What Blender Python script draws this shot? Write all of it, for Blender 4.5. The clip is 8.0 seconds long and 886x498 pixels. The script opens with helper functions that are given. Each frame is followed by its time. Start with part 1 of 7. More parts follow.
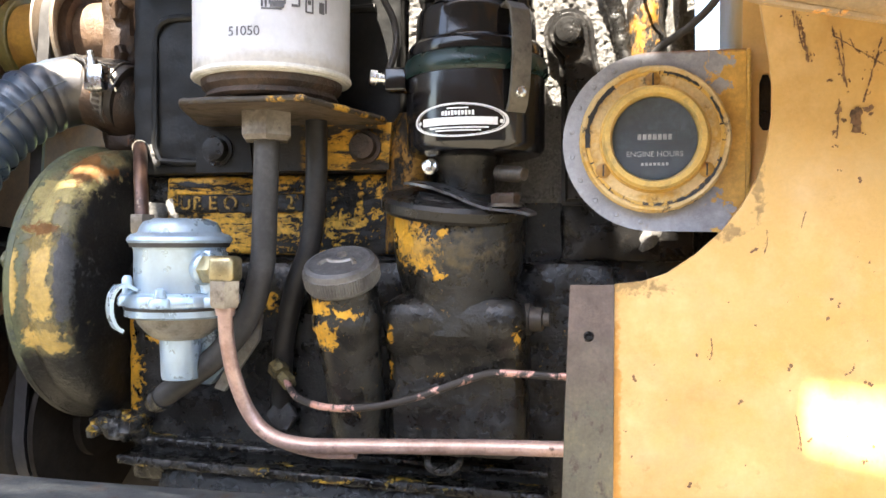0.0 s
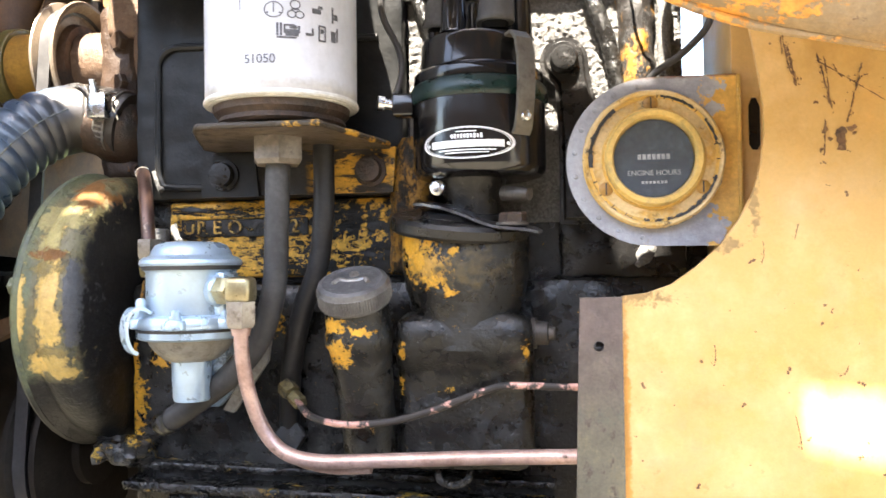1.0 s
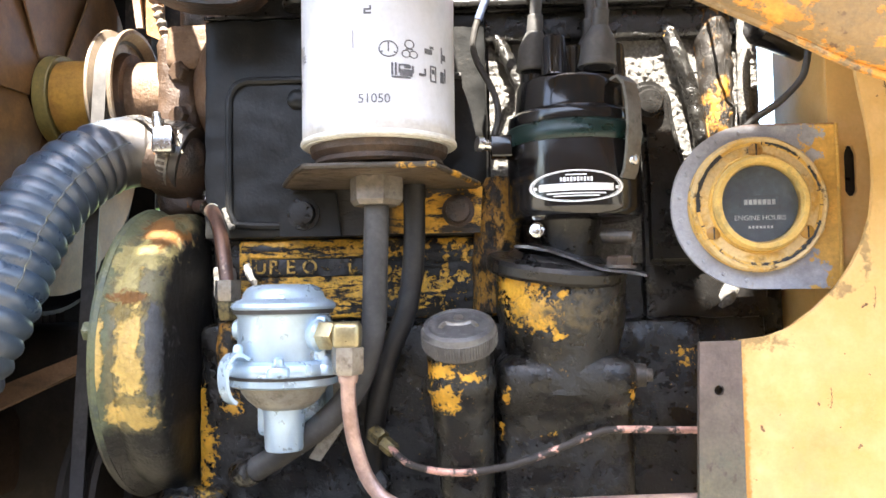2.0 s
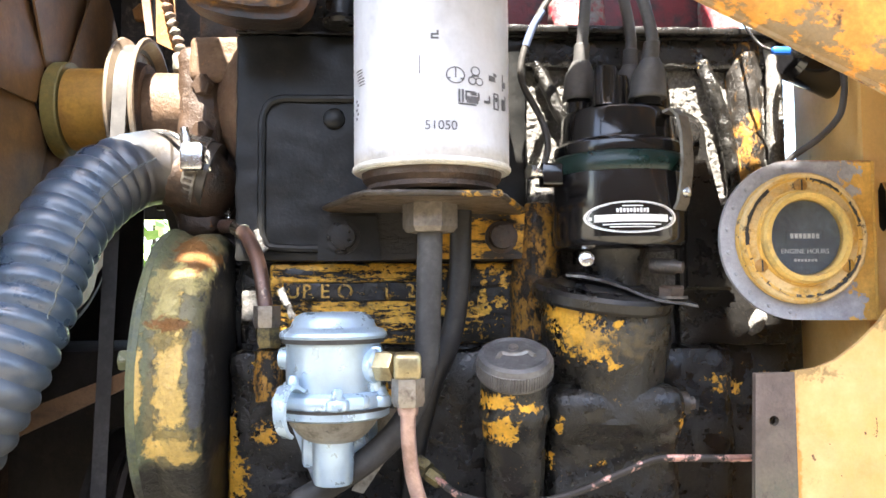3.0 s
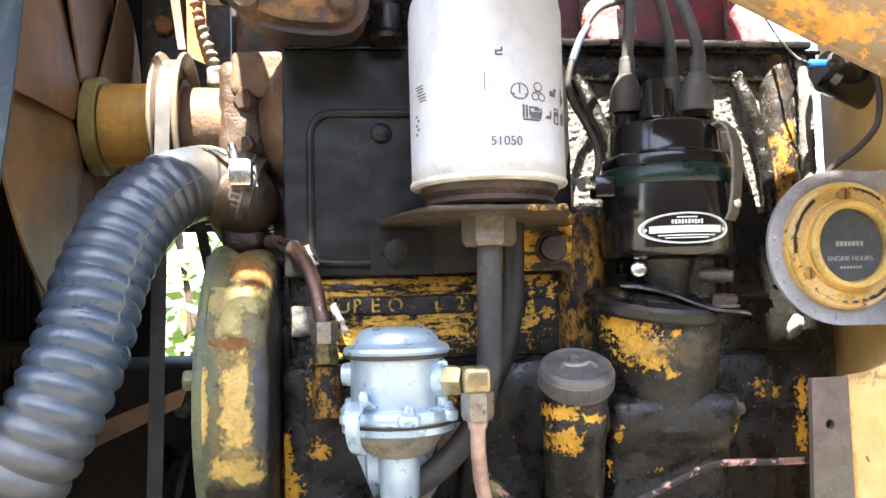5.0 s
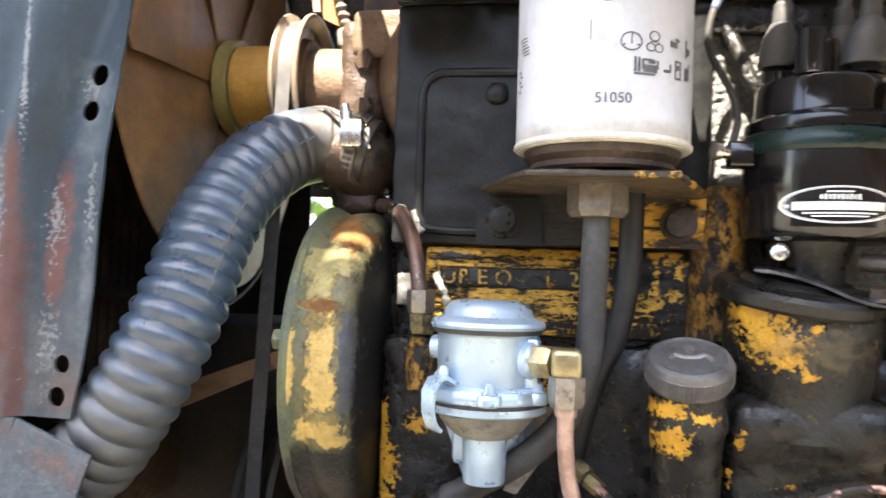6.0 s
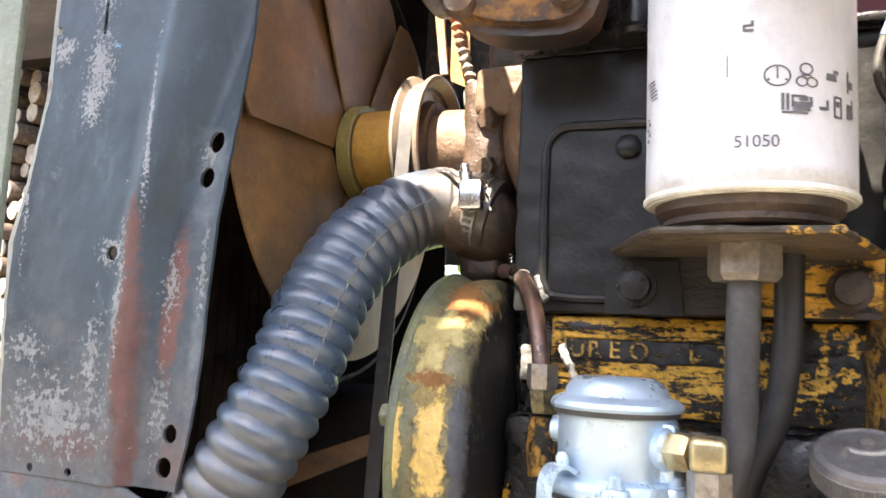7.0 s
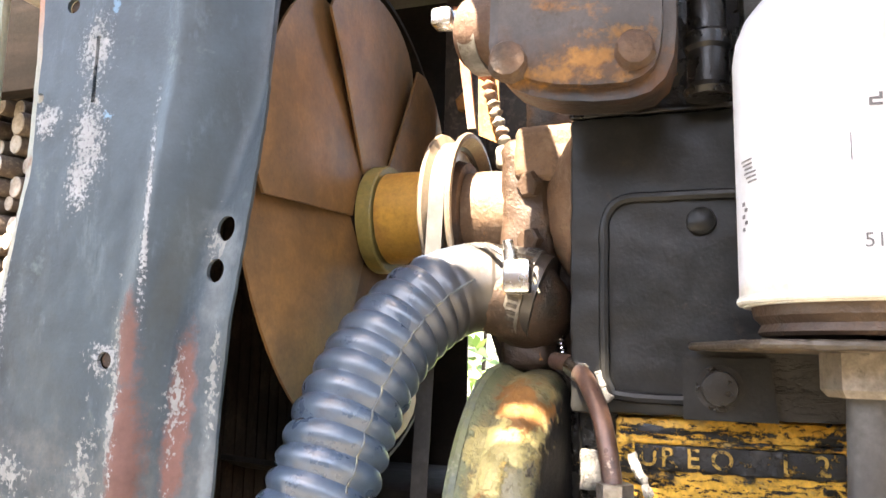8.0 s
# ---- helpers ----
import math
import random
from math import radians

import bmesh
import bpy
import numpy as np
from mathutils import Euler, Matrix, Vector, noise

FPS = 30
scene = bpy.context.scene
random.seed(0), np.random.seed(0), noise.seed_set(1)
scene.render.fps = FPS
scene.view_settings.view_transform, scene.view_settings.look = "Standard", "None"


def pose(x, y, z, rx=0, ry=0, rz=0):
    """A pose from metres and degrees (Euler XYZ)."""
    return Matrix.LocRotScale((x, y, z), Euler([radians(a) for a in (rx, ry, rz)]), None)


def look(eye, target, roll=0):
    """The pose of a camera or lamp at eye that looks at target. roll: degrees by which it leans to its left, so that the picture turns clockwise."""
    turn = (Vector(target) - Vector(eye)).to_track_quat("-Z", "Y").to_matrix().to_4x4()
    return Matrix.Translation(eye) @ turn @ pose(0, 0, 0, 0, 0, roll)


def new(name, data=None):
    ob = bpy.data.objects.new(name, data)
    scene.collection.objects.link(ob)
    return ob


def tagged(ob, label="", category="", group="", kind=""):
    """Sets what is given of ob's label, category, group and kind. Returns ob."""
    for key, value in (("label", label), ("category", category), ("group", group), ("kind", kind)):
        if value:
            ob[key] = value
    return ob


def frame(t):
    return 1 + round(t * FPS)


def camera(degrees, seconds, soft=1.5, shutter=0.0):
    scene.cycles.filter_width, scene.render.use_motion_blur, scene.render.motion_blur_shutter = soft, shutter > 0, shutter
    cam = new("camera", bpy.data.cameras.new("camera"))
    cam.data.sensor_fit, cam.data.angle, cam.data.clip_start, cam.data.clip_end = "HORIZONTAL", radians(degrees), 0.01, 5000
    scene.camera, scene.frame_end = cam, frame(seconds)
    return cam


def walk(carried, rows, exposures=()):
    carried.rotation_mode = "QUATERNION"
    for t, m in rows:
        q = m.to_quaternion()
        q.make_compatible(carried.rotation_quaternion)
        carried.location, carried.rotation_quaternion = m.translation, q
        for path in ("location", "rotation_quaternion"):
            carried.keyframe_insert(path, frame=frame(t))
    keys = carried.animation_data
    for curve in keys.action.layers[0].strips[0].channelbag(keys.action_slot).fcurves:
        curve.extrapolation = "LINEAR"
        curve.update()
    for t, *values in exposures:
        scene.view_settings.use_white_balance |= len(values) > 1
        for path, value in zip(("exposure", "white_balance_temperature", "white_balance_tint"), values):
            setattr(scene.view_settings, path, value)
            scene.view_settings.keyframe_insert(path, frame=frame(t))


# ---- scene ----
cam = camera(59.0, 8.0, 1.5, 0.3)
PATH = [
    (0, (0.086, 0.028, 1.069), (-0.292, 1.991, 1.043), 0.2),
    (0.5, (0.086, 0.024, 1.052), (-0.245, 1.993, 1.155), 0.2),
    (1, (0.058, 0.007, 1.062), (-0.209, 1.988, 1.113), -0.8),
    (1.5, (0.002, -0.001, 1.065), (-0.173, 1.989, 1.156), 0.2),
    (2.8, (-0.111, 0.012, 1.089), (-0.019, 2.006, 1.205), -1.5),
    (3, (-0.126, 0.01, 1.089), (0.006, 2.002, 1.21), -0.4),
    (3.5, (-0.159, 0.01, 1.099), (0.051, 1.994, 1.241), -1.3),
    (4, (-0.183, 0.01, 1.094), (0.06, 1.991, 1.228), -1.5),
    (5.5, (-0.182, 0.014, 1.097), (0.011, 2.002, 1.211), -1.5),
    (6, (-0.122, 0.044, 1.093), (-0.419, 2.021, 1.16), 1.9),
    (6.5, (-0.091, 0.065, 1.101), (-0.713, 1.963, 1.201), 2.5),
    (7, (-0.107, 0.086, 1.094), (-0.808, 1.945, 1.325), 2.6),
    (7.5, (-0.138, 0.124, 1.113), (-0.83, 1.979, 1.396), 2.1),
    (8, (-0.153, 0.127, 1.138), (-0.827, 1.989, 1.409), 1.3),
]
EXPOSURES = [(0.0, 3.11, 7000, 12), (1.5, 3.38, 6850, 12), (3.5, 3.24, 6800, 12), (5.5, 3.21, 7000, 11), (6.5, 3.18, 7200, 13), (7.5, 3.55, 7600, 15), (8.0, 3.81, 7800, 15)]
walk(cam, [(t, look(eye, target, roll)) for t, eye, target, roll in PATH], EXPOSURES)
# ---- light ----
SUN_EL, SUN_AZ = 59.1, 14.5
world = bpy.data.worlds.new("sky")
scene.world = world
world.use_nodes = True
wn = world.node_tree.nodes
sky = wn.new("ShaderNodeTexSky")
sky.sky_type, sky.sun_disc = "NISHITA", False
sky.sun_elevation, sky.sun_rotation = radians(SUN_EL), radians(180.0 + SUN_AZ)
sky.air_density, sky.dust_density, sky.ozone_density = 1.0, 1.6, 1.0
world.node_tree.links.new(sky.outputs["Color"], wn["Background"].inputs["Color"])
wn["Background"].inputs["Strength"].default_value = 0.11

sun_data = bpy.data.lights.new("sun", "SUN")
sun_data.energy, sun_data.angle, sun_data.color = 5.0, radians(0.5), (1.0, 0.95, 0.86)
sun = new("sun", sun_data)
az, el = radians(SUN_AZ), radians(SUN_EL)
sun.matrix_world = look((math.sin(az) * math.cos(el) * -20, -20 * math.cos(el) * math.cos(az), 20 * math.sin(el)), (0, 0, 0))


# ---- materials ----
def worn(name, base, layers=(), rough=0.6, metal=0.0, bump=0.25, bscale=500.0, groups=(), edges=(), spec=0.5, coat=0.0,
         vary=0.18, vscale=40.0, grain_depth=0.16, grain_scale=420.0):
    """Paint, metal or dirt: a base colour that varies, layers of wear laid over it by noise (colour, scale, cover,
    softness, roughness, metal, stretch) groups of spots (x, y, z, radius)
    of old paint or stain with ragged rims, and edges beyond which another coat or painted shade lies (axis, value,
    raggedness, softness, colour, roughness)."""
    m = bpy.data.materials.new(name)
    m.use_nodes = True
    nt = m.node_tree
    n, ln = nt.nodes, nt.links.new
    bsdf = n["Principled BSDF"]
    geo = n.new("ShaderNodeNewGeometry")
    pos = geo.outputs["Position"]
    seed = sum(map(ord, name)) % 97 * 0.37

    def shifted(k, stretch=(1, 1, 1)):
        mp = n.new("ShaderNodeMapping")
        mp.inputs["Location"].default_value = (seed + k, seed * 0.7 - k, k * 1.3)
        mp.inputs["Scale"].default_value = stretch
        ln(pos, mp.inputs["Vector"])
        return mp.outputs["Vector"]

    def noise_at(scale, k, detail=5.0, rgh=0.6, stretch=(1, 1, 1)):
        t = n.new("ShaderNodeTexNoise")
        t.inputs["Scale"].default_value = scale
        t.inputs["Detail"].default_value = detail
        t.inputs["Roughness"].default_value = rgh
        ln(shifted(k, stretch), t.inputs["Vector"])
        return t

    def math_node(op, a, b):
        t = n.new("ShaderNodeMath")
        t.operation = op
        for i, v in enumerate((a, b)):
            if isinstance(v, (int, float)):
                t.inputs[i].default_value = v
            else:
                ln(v, t.inputs[i])
        return t.outputs[0]

    def ranged(v, lo, hi, a=0.0, b=1.0):
        t = n.new("ShaderNodeMapRange")
        t.inputs["From Min"].default_value, t.inputs["From Max"].default_value = lo, hi
        t.inputs["To Min"].default_value, t.inputs["To Max"].default_value = a, b
        ln(v, t.inputs["Value"])
        return t.outputs["Result"]

    def mixed(f, a, b):
        t = n.new("ShaderNodeMix")
        t.data_type = "RGBA"
        ln(f, t.inputs["Factor"])
        for key, v in (("A", a), ("B", b)):
            sock = [s for s in t.inputs if s.name == key and s.type == "RGBA"][0]
            if isinstance(v, tuple):
                sock.default_value = (*v, 1)
            else:
                ln(v, sock)
        return [s for s in t.outputs if s.type == "RGBA"][0]

    def mixed_value(f, a, b):
        return math_node("ADD", math_node("MULTIPLY", f, b), math_node("MULTIPLY", math_node("SUBTRACT", 1.0, f), a))

    big = noise_at(vscale, 1.0)
    fac = ranged(big.outputs["Fac"], 0.3, 0.7)
    col = mixed(fac, tuple(c * (1 - vary) for c in base), tuple(min(c * (1 + vary), 1) for c in base))
    rgh, met = ranged(noise_at(vscale * 2.3, 2.0).outputs["Fac"], 0.3, 0.7, max(rough - 0.09, 0.03), min(rough + 0.09, 1)), None
    height = math_node("ADD", math_node("MULTIPLY", noise_at(bscale, 3.0, 3.0).outputs["Fac"], 0.35), math_node("MULTIPLY", noise_at(bscale * 0.22, 4.0, 4.0).outputs["Fac"], 0.6))
    for k, (c, scale, cover, soft, lr, lm, stretch) in enumerate(layers):
        rag = math_node("ADD", noise_at(scale, 5.0 + 3.1 * k, 7.0, 0.7, stretch).outputs["Fac"], math_node("MULTIPLY", math_node("SUBTRACT", noise_at(scale * 7.0, 6.0 + 2.3 * k, 3.0).outputs["Fac"], 0.5), 0.16))
        f = ranged(rag, 0.5 + (0.5 - cover) * 0.55 - soft, 0.5 + (0.5 - cover) * 0.55 + soft)
        tone = noise_at(scale * 3, 8.0 + k)
        lc = mixed(ranged(tone.outputs["Fac"], 0.3, 0.7), tuple(v * 0.72 for v in c), tuple(min(v * 1.22, 1) for v in c))
        col = mixed(f, col, lc)
        rgh = mixed_value(f, rgh, lr)
        if lm or met is not None:
            met = mixed_value(f, metal if met is None else met, lm)
        height = math_node("ADD", height, math_node("MULTIPLY", f, 0.35))
    for k, (axis, value, amp, soft, c, er) in enumerate(edges):
        sep = n.new("ShaderNodeSeparateXYZ")
        ln(pos, sep.inputs[0])
        wob = math_node("MULTIPLY", math_node("SUBTRACT", noise_at(55.0, 41.0 + k, 9.0, 0.75).outputs["Fac"], 0.5), amp)
        f = ranged(math_node("ADD", sep.outputs[abs(axis) - 1], wob), value - soft, value + soft, *((0.0, 1.0) if axis > 0 else (1.0, 0.0)))
        tone = noise_at(80.0, 45.0 + k)
        col = mixed(f, col, mixed(ranged(tone.outputs["Fac"], 0.3, 0.7), tuple(v * 0.7 for v in c), tuple(min(v * 1.25, 1) for v in c)))
        rgh = mixed_value(f, rgh, er)
    for k, (spots, c, sr, amp, scale, *soft) in enumerate(groups):
        wob = math_node("MULTIPLY", math_node("SUBTRACT", noise_at(scale, 21.0 + 2.7 * k, 9.0, 0.68).outputs["Fac"], 0.5), amp)
        mask = None
        for x, y, z, *r in spots:
            r = r if len(r) == 3 else [r[0]] * 3
            off = n.new("ShaderNodeVectorMath")
            off.operation = "SUBTRACT"
            ln(pos, off.inputs[0])
            off.inputs[1].default_value = (x, y, z)
            mul = n.new("ShaderNodeVectorMath")
            mul.operation = "MULTIPLY"
            ln(off.outputs[0], mul.inputs[0])
            mul.inputs[1].default_value = [1 / q for q in r]
            size = n.new("ShaderNodeVectorMath")
            size.operation = "LENGTH"
            ln(mul.outputs[0], size.inputs[0])
            f = ranged(math_node("ADD", size.outputs["Value"], wob), 1.0, 1.0 - (soft[0] if soft else 0.07))
            mask = f if mask is None else math_node("MAXIMUM", mask, f)
        tone = noise_at(70.0, 31.0 + k)
        col = mixed(mask, col, mixed(ranged(tone.outputs["Fac"], 0.3, 0.7), tuple(v * 0.72 for v in c), tuple(min(v * 1.22, 1) for v in c)))
        rgh = mixed_value(mask, rgh, sr)
        height = math_node("ADD", height, math_node("MULTIPLY", mask, 0.4))
    grain = ranged(noise_at(grain_scale, 61.0, 4.0, 0.75).outputs["Fac"], 0.3, 0.7, 1.0 - grain_depth, 1.0 + grain_depth)
    hsv = n.new("ShaderNodeHueSaturation")
    ln(grain, hsv.inputs["Value"])
    ln(col, hsv.inputs["Color"])
    ln(hsv.outputs["Color"], bsdf.inputs["Base Color"])
    ln(rgh, bsdf.inputs["Roughness"])
    if met is None:
        bsdf.inputs["Metallic"].default_value = metal
    else:
        ln(met, bsdf.inputs["Metallic"])
    bsdf.inputs["Specular IOR Level"].default_value = spec
    bsdf.inputs["Coat Weight"].default_value = coat
    b = n.new("ShaderNodeBump")
    b.inputs["Strength"].default_value = bump
    b.inputs["Distance"].default_value = 0.0012
    ln(height, b.inputs["Height"])
    ln(b.outputs["Normal"], bsdf.inputs["Normal"])
    return m


ONE = (1, 1, 1)
YEL, OCH, BLK = (0.68, 0.35, 0.035), (0.50, 0.24, 0.03), (0.0105, 0.0098, 0.009)
M = {}
# Grease tones and yellow flecks; the fine pale specks are painted glints.
GREASE_AND_GLINTS = [((0.022, 0.0215, 0.019), 45, 0.4, 0.08, 0.5, 0, ONE), ((0.032, 0.030, 0.024), 28, 0.25, 0.06, 0.55, 0, ONE), ((0.30, 0.29, 0.28), 560, 0.16, 0.02, 0.3, 0, ONE), ((0.54, 0.29, 0.038), 200, 0.16, 0.012, 0.5, 0, ONE)]
M["grime"] = worn("greasy_block", BLK, GREASE_AND_GLINTS, rough=0.26, bump=1.0,
                  groups=[([(-0.2265, 0.52, 0.996, 0.0040, 0.03, 0.016), (-0.2235, 0.52, 0.976, 0.0065, 0.03, 0.014), (-0.206, 0.52, 1.003, 0.006, 0.03, 0.006), (-0.224, 0.51, 0.958, 0.004, 0.03, 0.008),
                            (-0.207, 0.53, 1.043, 0.006, 0.02, 0.012), (-0.125, 0.514, 1.027, 0.006), (0.089, 0.535, 1.032, 0.008, 0.02, 0.006), (0.107, 0.535, 1.026, 0.003, 0.02, 0.004), (0.127, 0.535, 1.023, 0.004, 0.02, 0.012),
                            (0.125, 0.535, 0.996, 0.004, 0.02, 0.012)], YEL, 0.5, 6.0, 300)])
M["drive"] = worn("drive_housing_grease", BLK, GREASE_AND_GLINTS, rough=0.26, bump=1.0,
                  groups=[([(-0.030, 0.46, 1.077, 0.012, 0.02, 0.009), (-0.022, 0.456, 1.066, 0.008, 0.02, 0.010), (-0.013, 0.456, 1.077, 0.005), (-0.036, 0.47, 1.083, 0.008), (-0.010, 0.456, 1.057, 0.008, 0.02, 0.006), (0.001, 0.456, 1.050, 0.004),
                            (-0.029, 0.456, 1.013, 0.003, 0.01, 0.005), (-0.001, 0.452, 0.989, 0.006, 0.02, 0.003), (0.044, 0.456, 1.012, 0.002, 0.02, 0.006), (-0.032, 0.456, 0.994, 0.0025, 0.02, 0.007), (0.0, 0.452, 1.008, 0.002)], YEL, 0.5, 5.5, 260),
                          ([(-0.010, 0.455, 1.064, 0.012, 0.03, 0.007)], (0.46, 0.25, 0.04), 0.5, 7.0, 420), ([(0.014, 0.45, 1.060, 0.022, 0.03, 0.016)], (0.085, 0.064, 0.030), 0.35, 4.0, 140, 0.8), ([(-0.024, 0.46, 1.080, 0.010, 0.02, 0.008), (-0.018, 0.456, 1.066, 0.005, 0.02, 0.006), (0.004, 0.452, 1.072, 0.003, 0.02, 0.003)], (0.70, 0.36, 0.03), 0.45, 3.5, 170)])
M["filler"] = worn("filler_tube_grease", BLK, GREASE_AND_GLINTS, rough=0.26, bump=1.0,
                   groups=[([(-0.068, 0.452, 1.030, 0.010, 0.03, 0.004), (-0.050, 0.452, 1.026, 0.006, 0.03, 0.003), (-0.064, 0.455, 1.014, 0.009, 0.03, 0.007)], YEL, 0.5, 5.0, 280)])
M["label_strip"] = worn("casting_paint", BLK, [((0.68, 0.37, 0.045), 85, 0.66, 0.015, 0.5, 0, (0.42, 1, 1.25)), (BLK, 24, 0.34, 0.03, 0.35, 0, (0.6, 1, 1.6)), ((0.46, 0.30, 0.10), 130, 0.30, 0.04, 0.6, 0, (0.5, 1, 1)), (BLK, 110, 0.41, 0.012, 0.35, 0, (0.30, 1, 1.5)), (BLK, 300, 0.36, 0.015, 0.35, 0, (0.40, 1, 1.2)), ((0.60, 0.50, 0.34), 420, 0.12, 0.03, 0.6, 0, ONE)], rough=0.40, bump=1.0,
                         groups=[([(-0.072, 0.525, 1.094, 0.034, 0.05, 0.013), (-0.058, 0.525, 1.070, 0.026, 0.05, 0.015), (-0.098, 0.525, 1.066, 0.020, 0.05, 0.009), (-0.045, 0.525, 1.090, 0.010, 0.05, 0.020)], BLK, 0.35, 8.0, 150, 0.06)])
M["tappet"] = worn("tappet_cover", (0.011, 0.0115, 0.0115), [((0.022, 0.022, 0.021), 26, 0.38, 0.12, 0.40, 0, ONE), ((0.040, 0.030, 0.020), 34, 0.16, 0.06, 0.45, 0, ONE), ((0.13, 0.13, 0.12), 300, 0.02, 0.02, 0.4, 0, ONE), ((0.42, 0.23, 0.04), 130, 0.02, 0.015, 0.5, 0, ONE)], rough=0.40, bump=0.28, spec=0.28)
# Black right side: shade and grease in one colour. Also darker towards the bottom.
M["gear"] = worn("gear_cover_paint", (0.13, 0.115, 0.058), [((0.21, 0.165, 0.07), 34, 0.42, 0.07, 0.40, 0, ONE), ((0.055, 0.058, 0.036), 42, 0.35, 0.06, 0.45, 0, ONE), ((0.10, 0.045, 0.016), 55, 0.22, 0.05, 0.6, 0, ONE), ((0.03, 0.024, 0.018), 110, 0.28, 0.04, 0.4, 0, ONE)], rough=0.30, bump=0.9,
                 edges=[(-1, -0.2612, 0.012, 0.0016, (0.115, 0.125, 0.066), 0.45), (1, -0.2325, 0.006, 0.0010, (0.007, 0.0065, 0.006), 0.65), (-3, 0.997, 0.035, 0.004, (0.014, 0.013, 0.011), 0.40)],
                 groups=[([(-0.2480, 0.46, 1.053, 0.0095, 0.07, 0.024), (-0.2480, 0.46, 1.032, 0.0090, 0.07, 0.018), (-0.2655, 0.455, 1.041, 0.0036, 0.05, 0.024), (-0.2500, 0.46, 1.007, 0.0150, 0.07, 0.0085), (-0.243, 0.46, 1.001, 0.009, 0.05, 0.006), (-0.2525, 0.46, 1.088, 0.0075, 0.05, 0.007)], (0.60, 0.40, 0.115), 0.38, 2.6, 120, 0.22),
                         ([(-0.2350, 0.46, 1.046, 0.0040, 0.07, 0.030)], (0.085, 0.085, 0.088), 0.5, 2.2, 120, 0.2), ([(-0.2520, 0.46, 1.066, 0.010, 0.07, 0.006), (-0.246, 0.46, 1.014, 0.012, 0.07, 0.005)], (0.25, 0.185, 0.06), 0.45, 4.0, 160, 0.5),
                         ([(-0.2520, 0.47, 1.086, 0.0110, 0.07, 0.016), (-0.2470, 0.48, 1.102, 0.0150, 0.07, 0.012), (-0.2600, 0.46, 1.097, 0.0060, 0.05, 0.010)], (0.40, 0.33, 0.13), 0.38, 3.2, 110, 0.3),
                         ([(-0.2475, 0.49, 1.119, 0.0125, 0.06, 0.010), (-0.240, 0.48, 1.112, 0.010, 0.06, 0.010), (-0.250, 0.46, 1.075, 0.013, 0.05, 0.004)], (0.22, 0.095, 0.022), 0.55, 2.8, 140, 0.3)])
# The flange colour is darker below about z 0.986.
M["flange"] = worn("green_flange_paint", (0.115, 0.125, 0.06), [((0.075, 0.09, 0.07), 35, 0.4, 0.08, 0.6, 0, ONE), ((0.24, 0.24, 0.17), 90, 0.25, 0.06, 0.6, 0, ONE), ((0.06, 0.03, 0.015), 45, 0.2, 0.06, 0.7, 0, ONE)], rough=0.5, bump=0.6,
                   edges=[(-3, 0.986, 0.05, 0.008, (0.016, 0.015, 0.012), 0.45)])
M["rust"] = worn("rusty_casting", (0.075, 0.037, 0.02), [((0.13, 0.085, 0.055), 40, 0.42, 0.1, 0.75, 0, ONE), ((0.03, 0.022, 0.018), 30, 0.35, 0.08, 0.75, 0, ONE), ((0.34, 0.14, 0.03), 90, 0.08, 0.04, 0.8, 0, ONE), ((0.2, 0.16, 0.12), 300, 0.15, 0.05, 0.8, 0, ONE)], rough=0.7, bump=0.8)
M["pulley"] = worn("pulley_steel", (0.24, 0.19, 0.14), [((0.13, 0.08, 0.05), 50, 0.35, 0.1, 0.6, 0.2, ONE), ((0.30, 0.27, 0.24), 160, 0.25, 0.06, 0.4, 0.4, ONE)], rough=0.42, metal=0.35, bump=0.2)
M["fan"] = worn("fan_paint", (0.200, 0.105, 0.046), [((0.275, 0.142, 0.045), 12, 0.35, 0.2, 0.38, 0, ONE), ((0.080, 0.050, 0.030), 18, 0.38, 0.2, 0.42, 0, ONE)], rough=0.5, bump=0.12, spec=0.35)
# Near-black steel: the shade deep in the bay is put into the colour.
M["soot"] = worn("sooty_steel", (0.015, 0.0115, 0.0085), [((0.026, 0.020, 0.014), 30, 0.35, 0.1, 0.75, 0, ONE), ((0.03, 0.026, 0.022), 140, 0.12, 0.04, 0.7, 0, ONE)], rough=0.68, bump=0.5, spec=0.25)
M["collar"] = worn("olive_collar_paint", (0.20, 0.16, 0.05), [((0.30, 0.20, 0.05), 40, 0.3, 0.1, 0.45, 0, ONE)], rough=0.4, bump=0.2)
M["rust_orange"] = worn("orange_rust", (0.34, 0.17, 0.06), [((0.16, 0.075, 0.03), 60, 0.35, 0.08, 0.8, 0, ONE), ((0.44, 0.30, 0.17), 120, 0.2, 0.05, 0.8, 0, ONE)], rough=0.8, bump=0.6)
M["core"] = worn("radiator_core", (0.026, 0.016, 0.010), [((0.06, 0.036, 0.02), 40, 0.35, 0.1, 0.8, 0, ONE)], rough=0.85, bump=0.4, spec=0.2)
M["can"] = worn("filter_white_paint", (0.64, 0.65, 0.68), [((0.56, 0.57, 0.58), 26, 0.36, 0.15, 0.45, 0, (1, 1, 0.4)), ((0.40, 0.38, 0.35), 130, 0.05, 0.04, 0.6, 0, (1, 1, 0.5)), ((0.46, 0.44, 0.40), 420, 0.06, 0.04, 0.6, 0, ONE)], rough=0.36, bump=0.08, vary=0.04, grain_depth=0.03, edges=[(-3, 1.1690, 0.016, 0.003, (0.50, 0.47, 0.42), 0.5)])
M["canrim"] = worn("filter_rim", (0.68, 0.66, 0.60), [((0.22, 0.18, 0.13), 60, 0.14, 0.08, 0.6, 0, ONE)], rough=0.45, bump=0.2)
